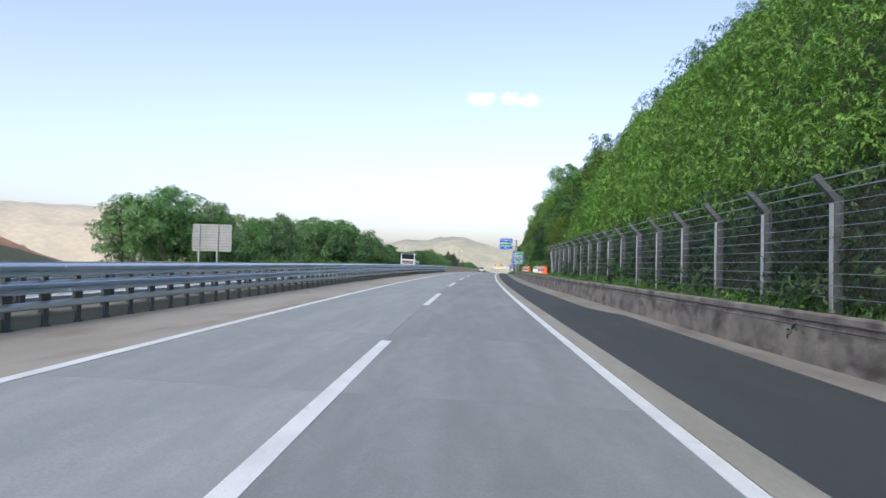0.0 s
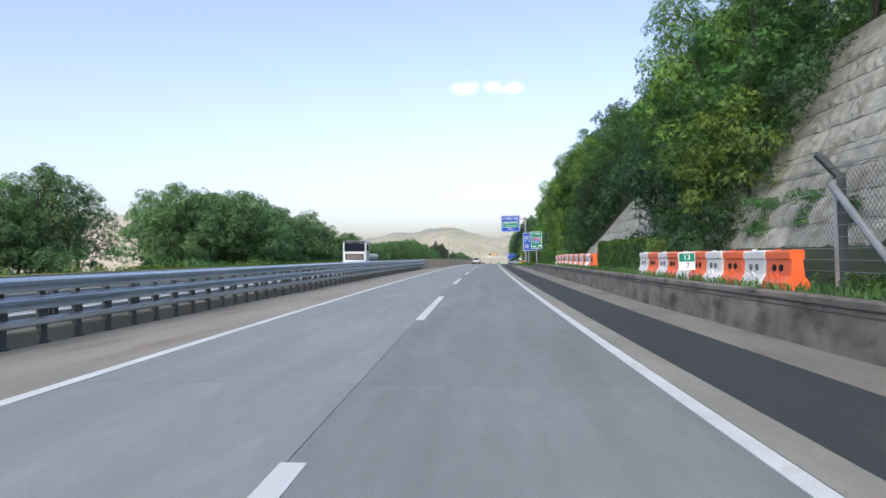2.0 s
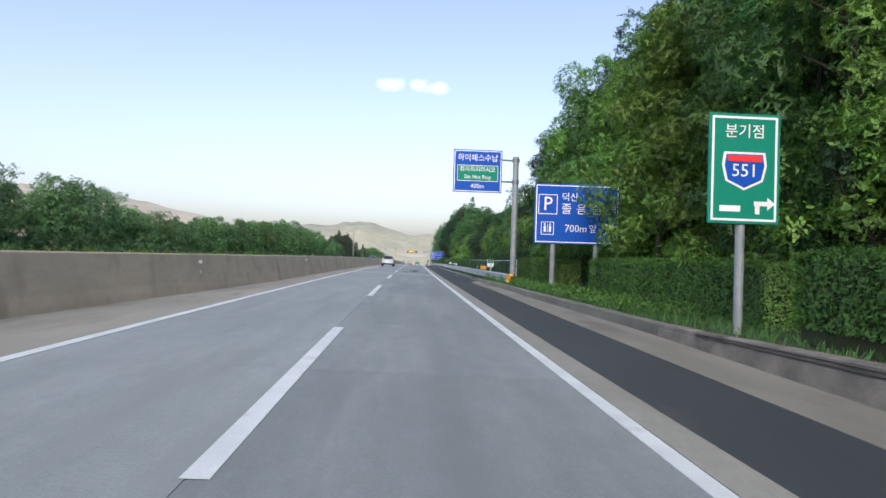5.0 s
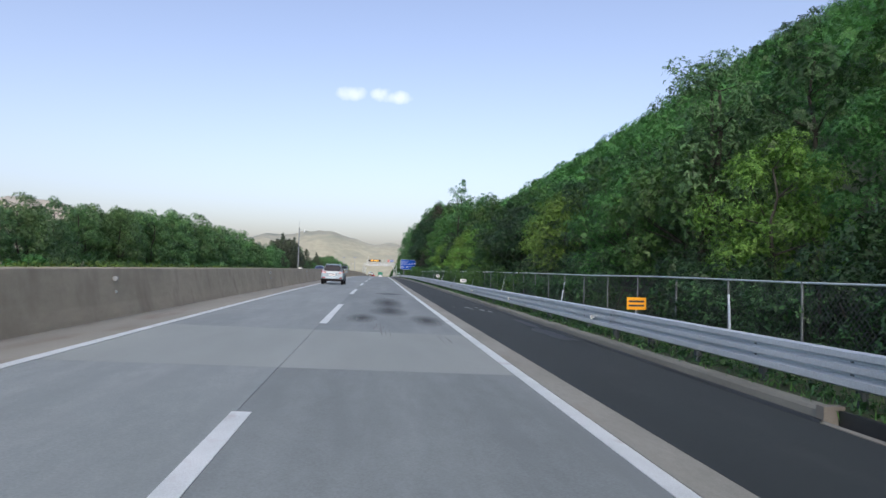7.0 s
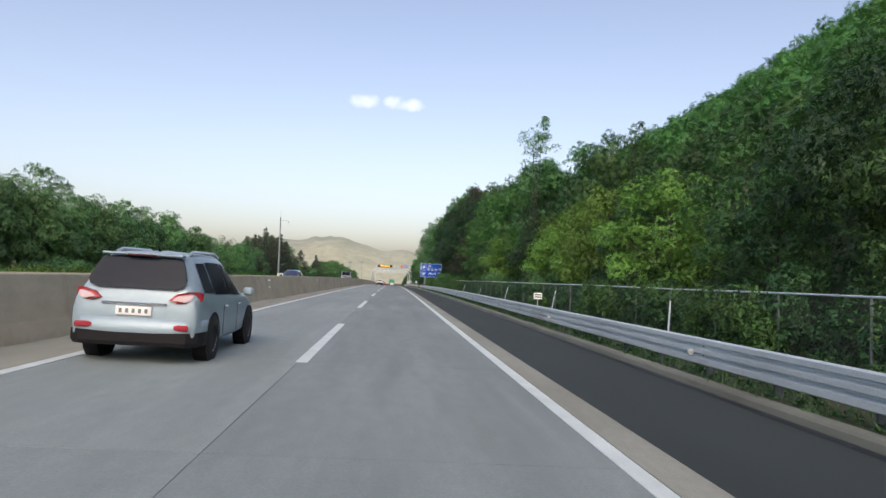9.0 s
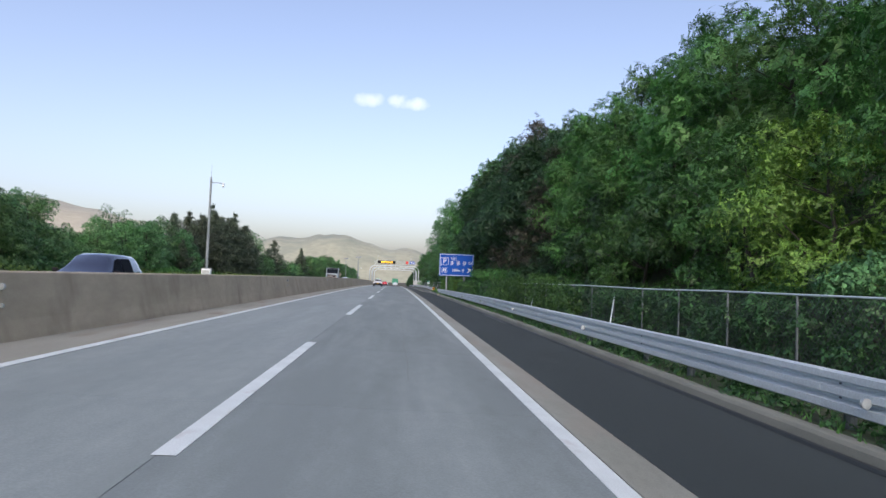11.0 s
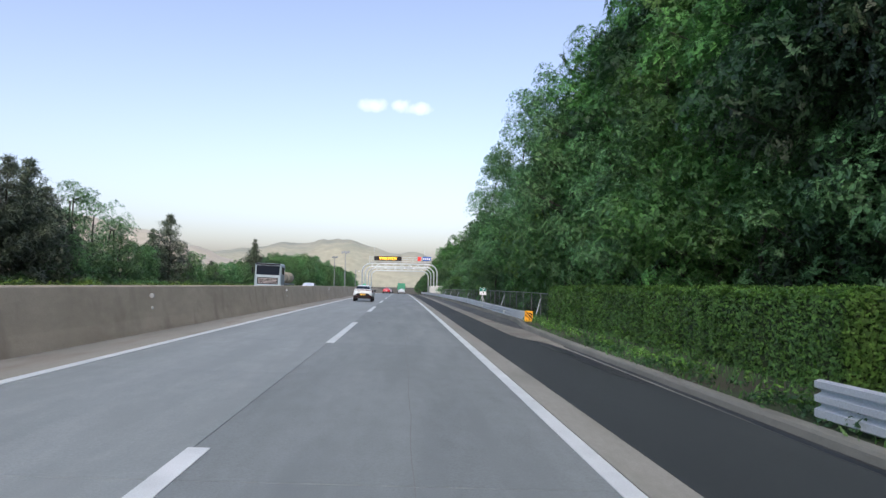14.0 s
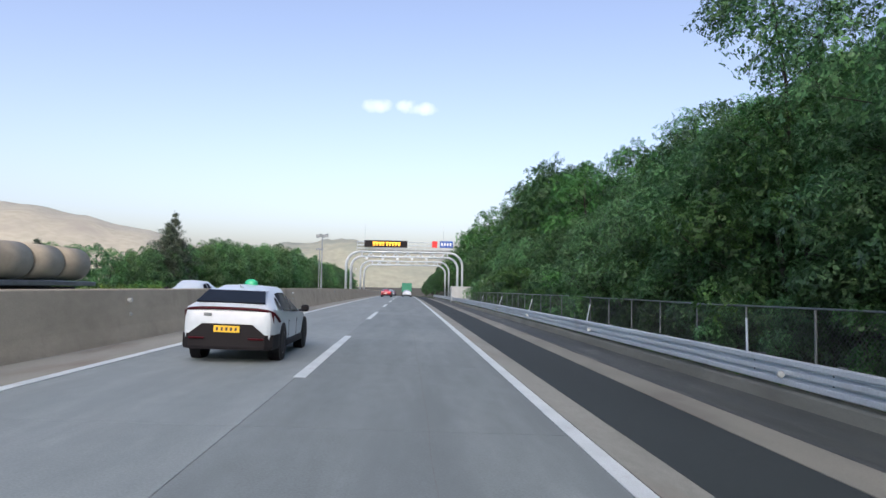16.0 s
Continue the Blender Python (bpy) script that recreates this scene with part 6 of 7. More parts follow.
def portal(s, label, boards):
    ob = thing("sign_gantry", at(s, 0, 0), label, "gantry", "gantries")
    lo, hi, top = -5.75, 8.75, 6.0
    for y in (0.0, 1.3):
        for inset in (0.0, 0.6):
            a, b, r = lo + inset, hi - inset, 1.7 - inset * 0.5
            pts = [(a, y, 0.9)]
            for k in range(9):
                an = math.pi - k * math.pi / 16
                pts.append((a + r + r * math.cos(an), y, top - inset - r + r * math.sin(an)))
            for k in range(9):
                an = math.pi / 2 - k * math.pi / 16
                pts.append((b - r + r * math.cos(an), y, top - inset - r + r * math.sin(an)))
            pts.append((b, y, 0.0))
            part("arch", tube(B(), pts, 0.10), STEEL, ob, "bent steel tube arch", True)
        for k in range(15):
            x = lo + 1.9 + k * (hi - lo - 3.8) / 14
            bm = B()
            rod(bm, (x, y, top - 0.55), (x + (0.5 if k % 2 else -0.5) * (k not in (0, 14)), y, top), 0.04, 0.04, 6)
            part("web", bm, STEEL, ob)
    for k in range(8):
        x = lo + 1.7 + k * (hi - lo - 3.4) / 7
        bm = B()
        rod(bm, (x, 0, top - 0.02), (x, 1.3, top - 0.02), 0.05, 0.05, 6)
        part("cross_tube", bm, STEEL, ob)
    if not boards:
        return
    bm = B()
    box(bm, (11.6, 0.9, 0.06), (1.6, 0.5, top + 0.2))
    part("walkway", bm, STEEL_DARK, ob)
    for z in (0.45, 0.85, 1.25):
        bm = B()
        rod(bm, (-4.4, 0.95, top + z), (7.6, 0.95, top + z), 0.03, 0.03, 6)
        rod(bm, (-4.4, 0.05, top + z), (7.6, 0.05, top + z), 0.03, 0.03, 6)
        part("handrail", bm, STEEL, ob)
    for x in np.arange(-4.4, 7.7, 1.2):
        bm = B()
        rod(bm, (x, 0.05, top + 0.2), (x, 0.05, top + 1.3), 0.028, 0.028, 6)
        part("stanchion", bm, STEEL, ob)
    bm = B()
    box(bm, (5.3, 0.3, 0.85), (-0.85, -0.2, top + 0.98), None, 0.02)
    v = part("message_board", bm, BLACK, ob, "black message board with amber characters")
    for k in range(9):
        for j in range(3):
            bm = B()
            w = 0.20 + 0.08 * ((k * 3 + j) % 3)
            box(bm, (w, 0.02, 0.09), (-2.3 + 0.37 * k + 0.1 * (k > 3), -0.37, top + 0.80 + 0.17 * j))
            part("led_bar", bm, LED_AMBER, v)
    bm = B()
    box(bm, (0.66, 0.14, 0.8), (5.2, -0.15, top + 1.02), None, 0.02)
    part("red_panel", bm, LED_RED, ob, "red square signal panel")
    bm = B()
    box(bm, (1.6, 0.12, 0.8), (6.65, -0.15, top + 1.05), None, 0.02)
    q = part("blue_panel", bm, SIGN_BLUE, ob, "blue panel with white bars")
    for k in range(4):
        bm = B()
        box(bm, (0.2, 0.02, 0.4), (6.1 + 0.36 * k, -0.22, top + 1.05))
        part("bar", bm, SIGN_WHITE, q)
    for x in (-3.5, 6.3):
        bm = B()
        rod(bm, (x, 0.4, top + 0.2), (x, 0.4, top + 3.4), 0.035, 0.012, 6)
        part("lightning_rod", bm, STEEL, ob)
    for x in (-3.2, -1.2, 0.6, 2.4, 4.2):
        bm = B()
        box(bm, (0.28, 0.5, 0.24), (x, -0.1, top - 0.85), None, 0.03)
        rod(bm, (x, 0, top - 0.75), (x, 0, top - 0.5), 0.03, 0.03, 6)
        part("sensor", bm, SIGN_WHITE, ob, "white sensor box")


portal(455, "arched silver steel gantry with message boards over the carriageway", True)
portal(481, "second arched silver steel gantry without boards", False)
ob = thing("equipment_cabin", at(453, 8.7, 0.1), "pale grey equipment cabin beside the gantry", "cabin")
bm = B()
box(bm, (2.9, 2.2, 1.9), (0, 1.2, 1.0), None, 0.03)
body = part("body", bm, SIGN_BACK, ob)
for k in range(6):
    bm = B()
    box(bm, (0.04, 0.03, 1.7), (-1.2 + 0.48 * k, 0.09, 1.0))
    part("rib", bm, SIGN_BACK, body)
ob = thing("enforcement_camera", at(449, 10.9, 0), "white box camera on a black striped post", "camera post")
bm = B()
rod(bm, (0, 0, 0), (0, 0, 2.6), 0.12, 0.12, 12)
part("post", bm, BLACK, ob)
bm = B()
box(bm, (1.0, 0.7, 0.4), (-0.2, 0, 2.75), None, 0.05)
box(bm, (0.35, 0.5, 1.5), (0.3, 0, 2.0), None, 0.04)
part("housing", bm, SIGN_WHITE, ob)


def lamp_mast(s, x, tall):
    ob = thing("light_mast", at(s, x, -0.3), "grey mast with a cluster of floodlights beyond the median", "mast", "light masts")
    bm = B()
    rod(bm, (0, 0, 0), (0, 0, tall), 0.12, 0.08, 10)
    part("pole", bm, POST_GREY, ob)
    for k in range(4):
        bm = B()
        box(bm, (0.4, 0.25, 0.45), (-0.6 + 0.4 * k, 0, tall + 0.1 * (k % 2)), None, 0.04)
        part("floodlight", bm, POST_GREY, ob)


lamp_mast(462, -9.6, 8.4)
lamp_mast(520, -17.5, 10)
camera_mast(610, -17.5, 10)


# ---------------------------------------------------------------- vehicles (each faces along +y, its rear axle at y = 0)
def section(half, z0, zb, zr, hr):
    """Half of a body section: sill, flank, belt, roof."""
    return [(0.0, z0), (half * 0.86, z0), (half * 0.97, z0 + 0.07), (half, z0 + (zb - z0) * 0.42), (half * 0.995, z0 + (zb - z0) * 0.74), (half * 0.955, zb), (hr + (half * 0.955 - hr) * 0.5, zb + (zr - zb) * 0.5),
            (hr, zr - 0.05 * (zr > zb + 0.1)), (hr * 0.86, zr), (0.0, zr + 0.03)]


def loft(rows):
    bm, grid = B(), []
    for y, *sec in rows:
        half = section(*sec)
        ring_pts = half + [(-x, z) for x, z in half[-2:0:-1]]
        grid.append([bm.verts.new((x, y, z)) for x, z in ring_pts])
    k = len(grid[0])
    for a, b in zip(grid[:-1], grid[1:]):
        for j in range(k):
            bm.faces.new((a[j], a[(j + 1) % k], b[(j + 1) % k], b[j]))
    bm.faces.new(grid[0][::-1]), bm.faces.new(grid[-1])
    return bm


def interp_rows(rows, y):
    ys = [r[0] for r in rows]
    return [float(np.interp(y, ys, [r[i] for r in rows])) for i in range(1, 6)]


def side_window(rows, y0, y1, lo, hi, side, slant0=0.0, slant1=0.0):
    """Glass between belt and roof, 6 mm proud of the flank."""
    bm, n = B(), 6
    low, up = [], []
    for i in range(n + 1):
        f = i / n
        for lst, h, sl in ((low, lo, 0), (up, hi, 1)):
            y = (y0 + slant0 * sl) * (1 - f) + (y1 + slant1 * sl) * f
            half, z0, zb, zr, hr = interp_rows(rows, y)
            z = zb + (zr - 0.05 - zb) * h
            x = half * 0.955 + (hr - half * 0.955) * h + 0.022
            lst.append(bm.verts.new((side * x, y, z)))
    for i in range(n):
        bm.faces.new((low[i], low[i + 1], up[i + 1], up[i]))
    return bm


def wheel(parent, x, y, r, wide, rim, spokes):
    bm = B()
    side = 1 if x > 0 else -1
    sec = [(-0.5, 0.62), (-0.5, 0.9), (-0.40, 0.985), (-0.2, 1.0), (0.2, 1.0), (0.40, 0.985), (0.5, 0.9), (0.5, 0.62)]
    n = 28
    g = [[bm.verts.new((x + a * wide, y + math.cos(t) * b * r, r + math.sin(t) * b * r)) for a, b in sec] for t in [2 * math.pi * i / n for i in range(n)]]
    for i in range(n):
        for j in range(len(sec) - 1):
            bm.faces.new((g[i][j], g[i][j + 1], g[(i + 1) % n][j + 1], g[(i + 1) % n][j]))
    w = part("wheel", bm, RUBBER, parent, "black rubber tyre", True)
    bm = B()
    rod(bm, (x - side * wide * 0.1, y, r), (x + side * wide * 0.30, y, r), r * 0.64, r * 0.64, 24)
    part("rim_well", bm, BLACK, w)
    bm = B()
    for k in range(spokes):
        a = 2 * math.pi * k / spokes
        m = Matrix.Rotation(a, 4, "X")
        box(bm, (0.035, 0.085, r * 0.56), (x + side * wide * 0.36, y, r), Matrix.Translation(m @ Vector((0, 0, r * 0.33))) @ m)
    rod(bm, (x + side * wide * 0.3, y, r), (x + side * wide * 0.42, y, r), r * 0.15, r * 0.12, 12)
    for k in range(24):
        a, b = 2 * math.pi * k / 24, 2 * math.pi * (k + 1) / 24
        rod(bm, (x + side * wide * 0.38, y + math.cos(a) * r * 0.63, r + math.sin(a) * r * 0.63), (x + side * wide * 0.38, y + math.cos(b) * r * 0.63, r + math.sin(b) * r * 0.63), 0.02, 0.02, 5)
    part("rim", bm, rim, w, "alloy rim")
    bm = B()
    rod(bm, (x - side * wide * 0.5, y, r), (x + side * wide * 0.44, y, r), r * 1.14, r * 1.14, 28)
    return bm


def skirt(rows, z0, tops, out, y1):
    """Lower bumper: wraps the tail from flank to flank; tops: (x share, height) pairs."""
    half = interp_rows(rows, y1)[0]
    plan = [(-half, y1), (-half * 0.995, y1 - 0.18), (-half * 0.95, rows[0][0] + 0.12), (-half * 0.80, rows[0][0] + 0.015), (-half * 0.53, rows[0][0]), (-half * 0.3, rows[0][0] - 0.01)]
    plan = plan + [(-x, y) for x, y in plan[::-1]]
    bm, cols = B(), []
    for x, y in plan:
        f = abs(x) / half
        top = float(np.interp(f, [t[0] for t in tops], [t[1] for t in tops]))
        px = x * (1 + out / half)
        cols.append([bm.verts.new((px * 0.97, y - out * 0.4, z0)), bm.verts.new((px, y - out, z0 + 0.06)), bm.verts.new((px, y - out, top)), bm.verts.new((px * 0.9, y + 0.12, top + 0.01)), bm.verts.new((px * 0.9, y + 0.12, z0))])
    for a, b in zip(cols[:-1], cols[1:]):
        for k in range(4):
            bm.faces.new((a[k], a[k + 1], b[k + 1], b[k]))
    bm.faces.new(cols[0]), bm.faces.new(cols[-1][::-1])
    return bm


def panel(bm, pts):
    bm.faces.new([bm.verts.new(p) for p in pts])
    return bm


def car(m, rows, paint, label, name="car", r=0.36, base=2.7, track=1.6, rim=ALLOY, spokes=5, doors=(), rails=False, cladding=None, category="car", group=""):
    ob = thing(name, m, label, category, group)
    body = part("body", loft(rows), paint, ob, "", True)
    bv = body.modifiers.new("edge", "BEVEL")
    bv.width, bv.segments, bv.limit_method, bv.angle_limit = 0.025, 2, "ANGLE", radians(28)
    half = max(q[1] for q in rows)
    for x in (-half + 0.10, half - 0.10):
        for y in (0.0, base):
            arch = wheel(ob, x * 1.0, y, r, 0.235, rim, spokes)
            part("wheel_arch", arch, BLACK, body, "dark wheel arch")
    for side in (-1, 1):
        for y0, y1, lo, hi, a, b in doors:
            part("side_window", side_window(rows, y0, y1, lo, hi, side, a, b), SIDE_GLASS, body, "dark tinted glass")
        bm = B()
        y = base - 0.62
        zb = interp_rows(rows, y)[2]
        box(bm, (0.2, 0.12, 0.16), (side * (half + 0.09), y, zb + 0.1), None, 0.04)
        box(bm, (0.12, 0.05, 0.05), (side * (half - 0.02), y, zb + 0.04))
        part("wing_mirror", bm, paint if paint is SILVER else BLACK, ob)
        for y in (0.75, 1.75):
            bm = B()
            box(bm, (0.03, 0.2, 0.035), (side * (half + 0.004), y, zb - 0.13), None, 0.008)
            part("door_handle", bm, CHROME if paint is SILVER else paint, body)
            bm = B()
            box(bm, (0.008, 0.012, 0.5), (side * (half * 0.998), y - 0.12, zb - 0.36))
            part("door_gap", bm, INK, body)
        if cladding:
            bm = B()
            box(bm, (0.05, base - r * 2.1, 0.16), (side * (half - 0.015), base / 2, interp_rows(rows, base / 2)[1] + 0.08), None, 0.02)
            part("sill", bm, cladding, body, "black plastic sill")
        if rails:
            bm = B()
            for a, b in (((0.0, 0), (0.25, 0.06)), ((0.25, 0.06), (1.5, 0.07)), ((1.5, 0.07), (1.8, 0.0))):
                rod(bm, (side * 0.56, a[0] - 0.35, 1.68 + a[1]), (side * 0.56, b[0] - 0.35, 1.68 + b[1]), 0.025, 0.025, 8)
            part("roof_rail", bm, ALLOY, ob, "silver roof rail")
    return ob, body


def plate_at(body, y, z, wide, material):
    bm = B()
    box(bm, (wide, 0.015, 0.13), (0, y, z), None, 0.004)
    p = part("number_plate", bm, material, body)
    bm = B()
    for k in range(5):
        box(bm, (wide * 0.085, 0.006, 0.065), (-wide * 0.36 + k * wide * 0.18, y - 0.01, z))
    part("bars", bm, JOINT if material is PLATE_YELLOW else STEEL_DARK, p)


# silver sport utility car
SUV = ((-0.93, 0.80, 0.46, 0.80, 0.82, 0.60), (-0.90, 0.90, 0.36, 0.98, 1.02, 0.72), (-0.80, 0.935, 0.31, 1.02, 1.30, 0.68), (-0.62, 0.945, 0.30, 1.03, 1.60, 0.62), (-0.42, 0.945, 0.28, 1.03, 1.69, 0.60), (0.4, 0.945, 0.26, 1.01, 1.72, 0.62),
       (1.2, 0.945, 0.26, 0.99, 1.71, 0.62), (1.65, 0.945, 0.26, 0.98, 1.62, 0.60), (2.1, 0.94, 0.27, 0.98, 1.30, 0.64), (2.5, 0.935, 0.28, 0.98, 1.04, 0.74), (3.1, 0.90, 0.30, 0.88, 0.94, 0.74), (3.5, 0.82, 0.34, 0.72, 0.80, 0.66), (3.62, 0.70, 0.40, 0.60, 0.64, 0.5))
suv, body = car(at(223.4, -2.37, 0, 0, True), SUV, SILVER, "silver sport utility car with roof rails in the outer lane", "sport_utility_car", 0.365, 2.7, 1.60, ALLOY, 5,
                ((-0.42, 0.10, 0.12, 0.86, 0.10, -0.02), (0.16, 1.02, 0.08, 0.88, 0.0, 0.0), (1.08, 1.98, 0.08, 0.88, 0.0, -0.55)), True)
part("rear_window", slab_of([(-0.56, -0.862, 1.13), (0.56, -0.862, 1.13), (0.68, -0.845, 1.17), (0.72, -0.81, 1.25), (0.66, -0.725, 1.44), (0.61, -0.672, 1.555), (0.54, -0.655, 1.59), (-0.54, -0.655, 1.59), (-0.61, -0.672, 1.555), (-0.66, -0.725, 1.44), (-0.72, -0.81, 1.25), (-0.68, -0.845, 1.17)], (0, 0.03, 0.01)), GLASS, body, "dark tinted rear window").location = (0, -0.06, 0.01)
for sd in (-1, 1):
    bm = B()
    pod = [(0.50, -0.935, 0.98), (0.60, -0.925, 1.07), (0.76, -0.87, 1.115), (0.90, -0.76, 1.12), (0.945, -0.66, 1.09), (0.935, -0.70, 0.98), (0.80, -0.87, 0.935), (0.62, -0.935, 0.94)]
    t = part("tail_lamp", slab_of([(sd * x, y - 0.03, z) for x, y, z in pod], (-sd * 0.02, 0.08, 0)), LAMP_RED, body, "red tail lamp")
    lens = [(0.56, -0.96, 0.985), (0.64, -0.945, 1.05), (0.76, -0.90, 1.08), (0.84, -0.84, 1.07), (0.82, -0.87, 0.985), (0.74, -0.925, 0.96)]
    part("lens", slab_of([(sd * x, y - 0.035, z) for x, y, z in lens], (-sd * 0.01, 0.04, 0)), LAMP_PALE, t, "pale clear lens")
    bm = B()
    box(bm, (0.26, 0.04, 0.09), (sd * 0.70, -0.955, 0.57), Matrix.Rotation(radians(-16 * sd), 4, "Z"), 0.02)
    part("bumper_reflector", bm, LAMP_RED, body, "red bumper reflector")
part("bumper_skin", skirt(SUV, 0.44, ((0, 0.70), (1, 0.68)), 0.02, -0.42), SILVER, body, "", True)
part("rear_bumper", skirt(SUV, 0.28, ((0, 0.46), (1, 0.50)), 0.035, -0.42), BLACK, body, "black lower bumper")
plate_at(body, -0.965, 0.80, 0.52, PLATE_WHITE)
bm = B()
box(bm, (0.95, 0.03, 0.035), (0, -0.955, 0.91), None, 0.01)
part("chrome_strip", bm, CHROME, body, "chrome strip over the plate")
bm = B()
box(bm, (1.2, 0.22, 0.04), (0, -0.66, 1.655), None, 0.015)
part("spoiler", bm, SILVER, body)
bm = B()
box(bm, (0.42, 0.03, 0.025), (0, -0.775, 1.64))
part("brake_light", bm, LAMP_DARK, body)
bm = B()
rod(bm, (0.1, -0.3, 1.72), (0.1, -0.42, 1.80), 0.025, 0.008, 8)
part("aerial", bm, BLACK, body)

# white electric taxi
TAXI = ((-1.02, 0.76, 0.52, 0.90, 0.93, 0.64), (-0.97, 0.87, 0.40, 1.05, 1.09, 0.74), (-0.80, 0.93, 0.33, 1.09, 1.17, 0.74), (-0.50, 0.94, 0.29, 1.06, 1.34, 0.66), (-0.15, 0.94, 0.27, 1.00, 1.46, 0.58), (0.5, 0.94, 0.25, 0.97, 1.54, 0.60), (1.2, 0.94, 0.25, 0.94, 1.53, 0.60),
        (1.75, 0.94, 0.25, 0.93, 1.40, 0.60), (2.35, 0.935, 0.26, 0.93, 1.10, 0.70), (2.75, 0.93, 0.27, 0.93, 0.98, 0.76), (3.3, 0.89, 0.30, 0.82, 0.88, 0.72), (3.65, 0.80, 0.34, 0.66, 0.72, 0.62), (3.73, 0.70, 0.4, 0.55, 0.58, 0.5))
taxi, body = car(at(386.0, -1.56, 0, 0, True) @ Matrix.Diagonal((0.90, 0.96, 0.93, 1)), TAXI, CAR_WHITE, "white electric taxi with a green roof lamp in the outer lane", "taxi", 0.37, 2.9, 1.61, DARK_ALLOY, 5,
                 ((-0.25, 0.12, 0.15, 0.72, 0.22, 0.0), (0.18, 1.10, 0.10, 0.86, 0.0, 0.0), (1.16, 2.15, 0.10, 0.86, 0.0, -0.6)), False, BLACK, "taxi")
part("rear_window", slab_of([(-0.70, -0.80, 1.165), (0.70, -0.80, 1.165), (0.60, -0.36, 1.39), (-0.60, -0.36, 1.39)], (0, 0.03, -0.03)), GLASS, body, "dark sloping rear window").location = (0, -0.04, 0.055)
bm = B()
box(bm, (1.22, 0.26, 0.045), (0, -0.30, 1.43), Matrix.Rotation(radians(8), 4, "X"), 0.015)
part("spoiler", bm, CAR_WHITE, body)
# black strip added where the spoiler throws its shadow on the tail
bm = B()
box(bm, (1.15, 0.1, 0.06), (0, -0.38, 1.385), None, 0.01)
part("spoiler_shadow", bm, BLACK, body, "black strip that stands for the shadow under the spoiler")
bar = [(0.955, -0.50, 0.84), (0.945, -0.66, 0.91), (0.905, -0.84, 1.0), (0.80, -0.965, 1.055), (0.60, -1.005, 1.08), (0.3, -1.015, 1.09)]
bar = [(-x, y, z) for x, y, z in bar] + bar[::-1]
bm = B()
for a, b in zip(bar[:-1], bar[1:]):
    rod(bm, a, b, 0.030, 0.030, 8)
part("tail_lamp", bm, LAMP_DARK, body, "thin dark red light bar across the tail")
for sd in (-1, 1):
    bm = B()
    rod(bm, (sd * 0.87, -0.90, 1.0), (sd * 0.90, -0.86, 0.82), 0.035, 0.012, 8)
    part("lamp_tip", bm, LAMP_DARK, body)
    bm = B()
    box(bm, (0.32, 0.03, 0.035), (sd * 0.60, -1.075, 0.50), None, 0.008)
    part("bumper_reflector", bm, LAMP_DARK, body)
part("rear_bumper", skirt(TAXI, 0.28, ((0, 0.78), (0.53, 0.78), (0.78, 0.58), (1, 0.58)), 0.02, -0.36), BLACK, body, "black plastic lower bumper")
bm = B()
box(bm, (0.16, 0.012, 0.06), (-0.40, -1.03, 0.96))
part("badge", bm, STEEL_DARK, body)
plate_at(body, -1.065, 0.685, 0.52, PLATE_YELLOW)
bm = B()
bmesh.ops.create_uvsphere(bm, u_segments=20, v_segments=10, radius=1.0, matrix=Matrix.Translation((0, 0.75, 1.565)) @ Matrix.Diagonal((0.16, 0.10, 0.13, 1)))
part("roof_lamp", bm, TAXI_GREEN, taxi, "green domed taxi roof lamp", True)
bm = B()
rod(bm, (0, -0.05, 1.48), (0, -0.18, 1.56), 0.05, 0.01, 8)
part("aerial", bm, CAR_WHITE, body)

# distant cars
SEDAN = ((-1.05, 0.74, 0.5, 0.85, 0.88, 0.62), (-1.0, 0.86, 0.40, 0.96, 1.0, 0.74), (-0.6, 0.91, 0.30, 0.98, 1.06, 0.72), (-0.2, 0.915, 0.27, 0.97, 1.28, 0.60), (0.25, 0.915, 0.26, 0.95, 1.42, 0.56), (1.2, 0.915, 0.26, 0.92, 1.44, 0.57), (1.65, 0.915, 0.26, 0.91, 1.34, 0.57), (2.2, 0.91, 0.27, 0.9, 1.02, 0.66),
         (2.6, 0.90, 0.28, 0.88, 0.93, 0.72), (3.3, 0.86, 0.31, 0.76, 0.82, 0.68), (3.6, 0.74, 0.38, 0.6, 0.66, 0.55))
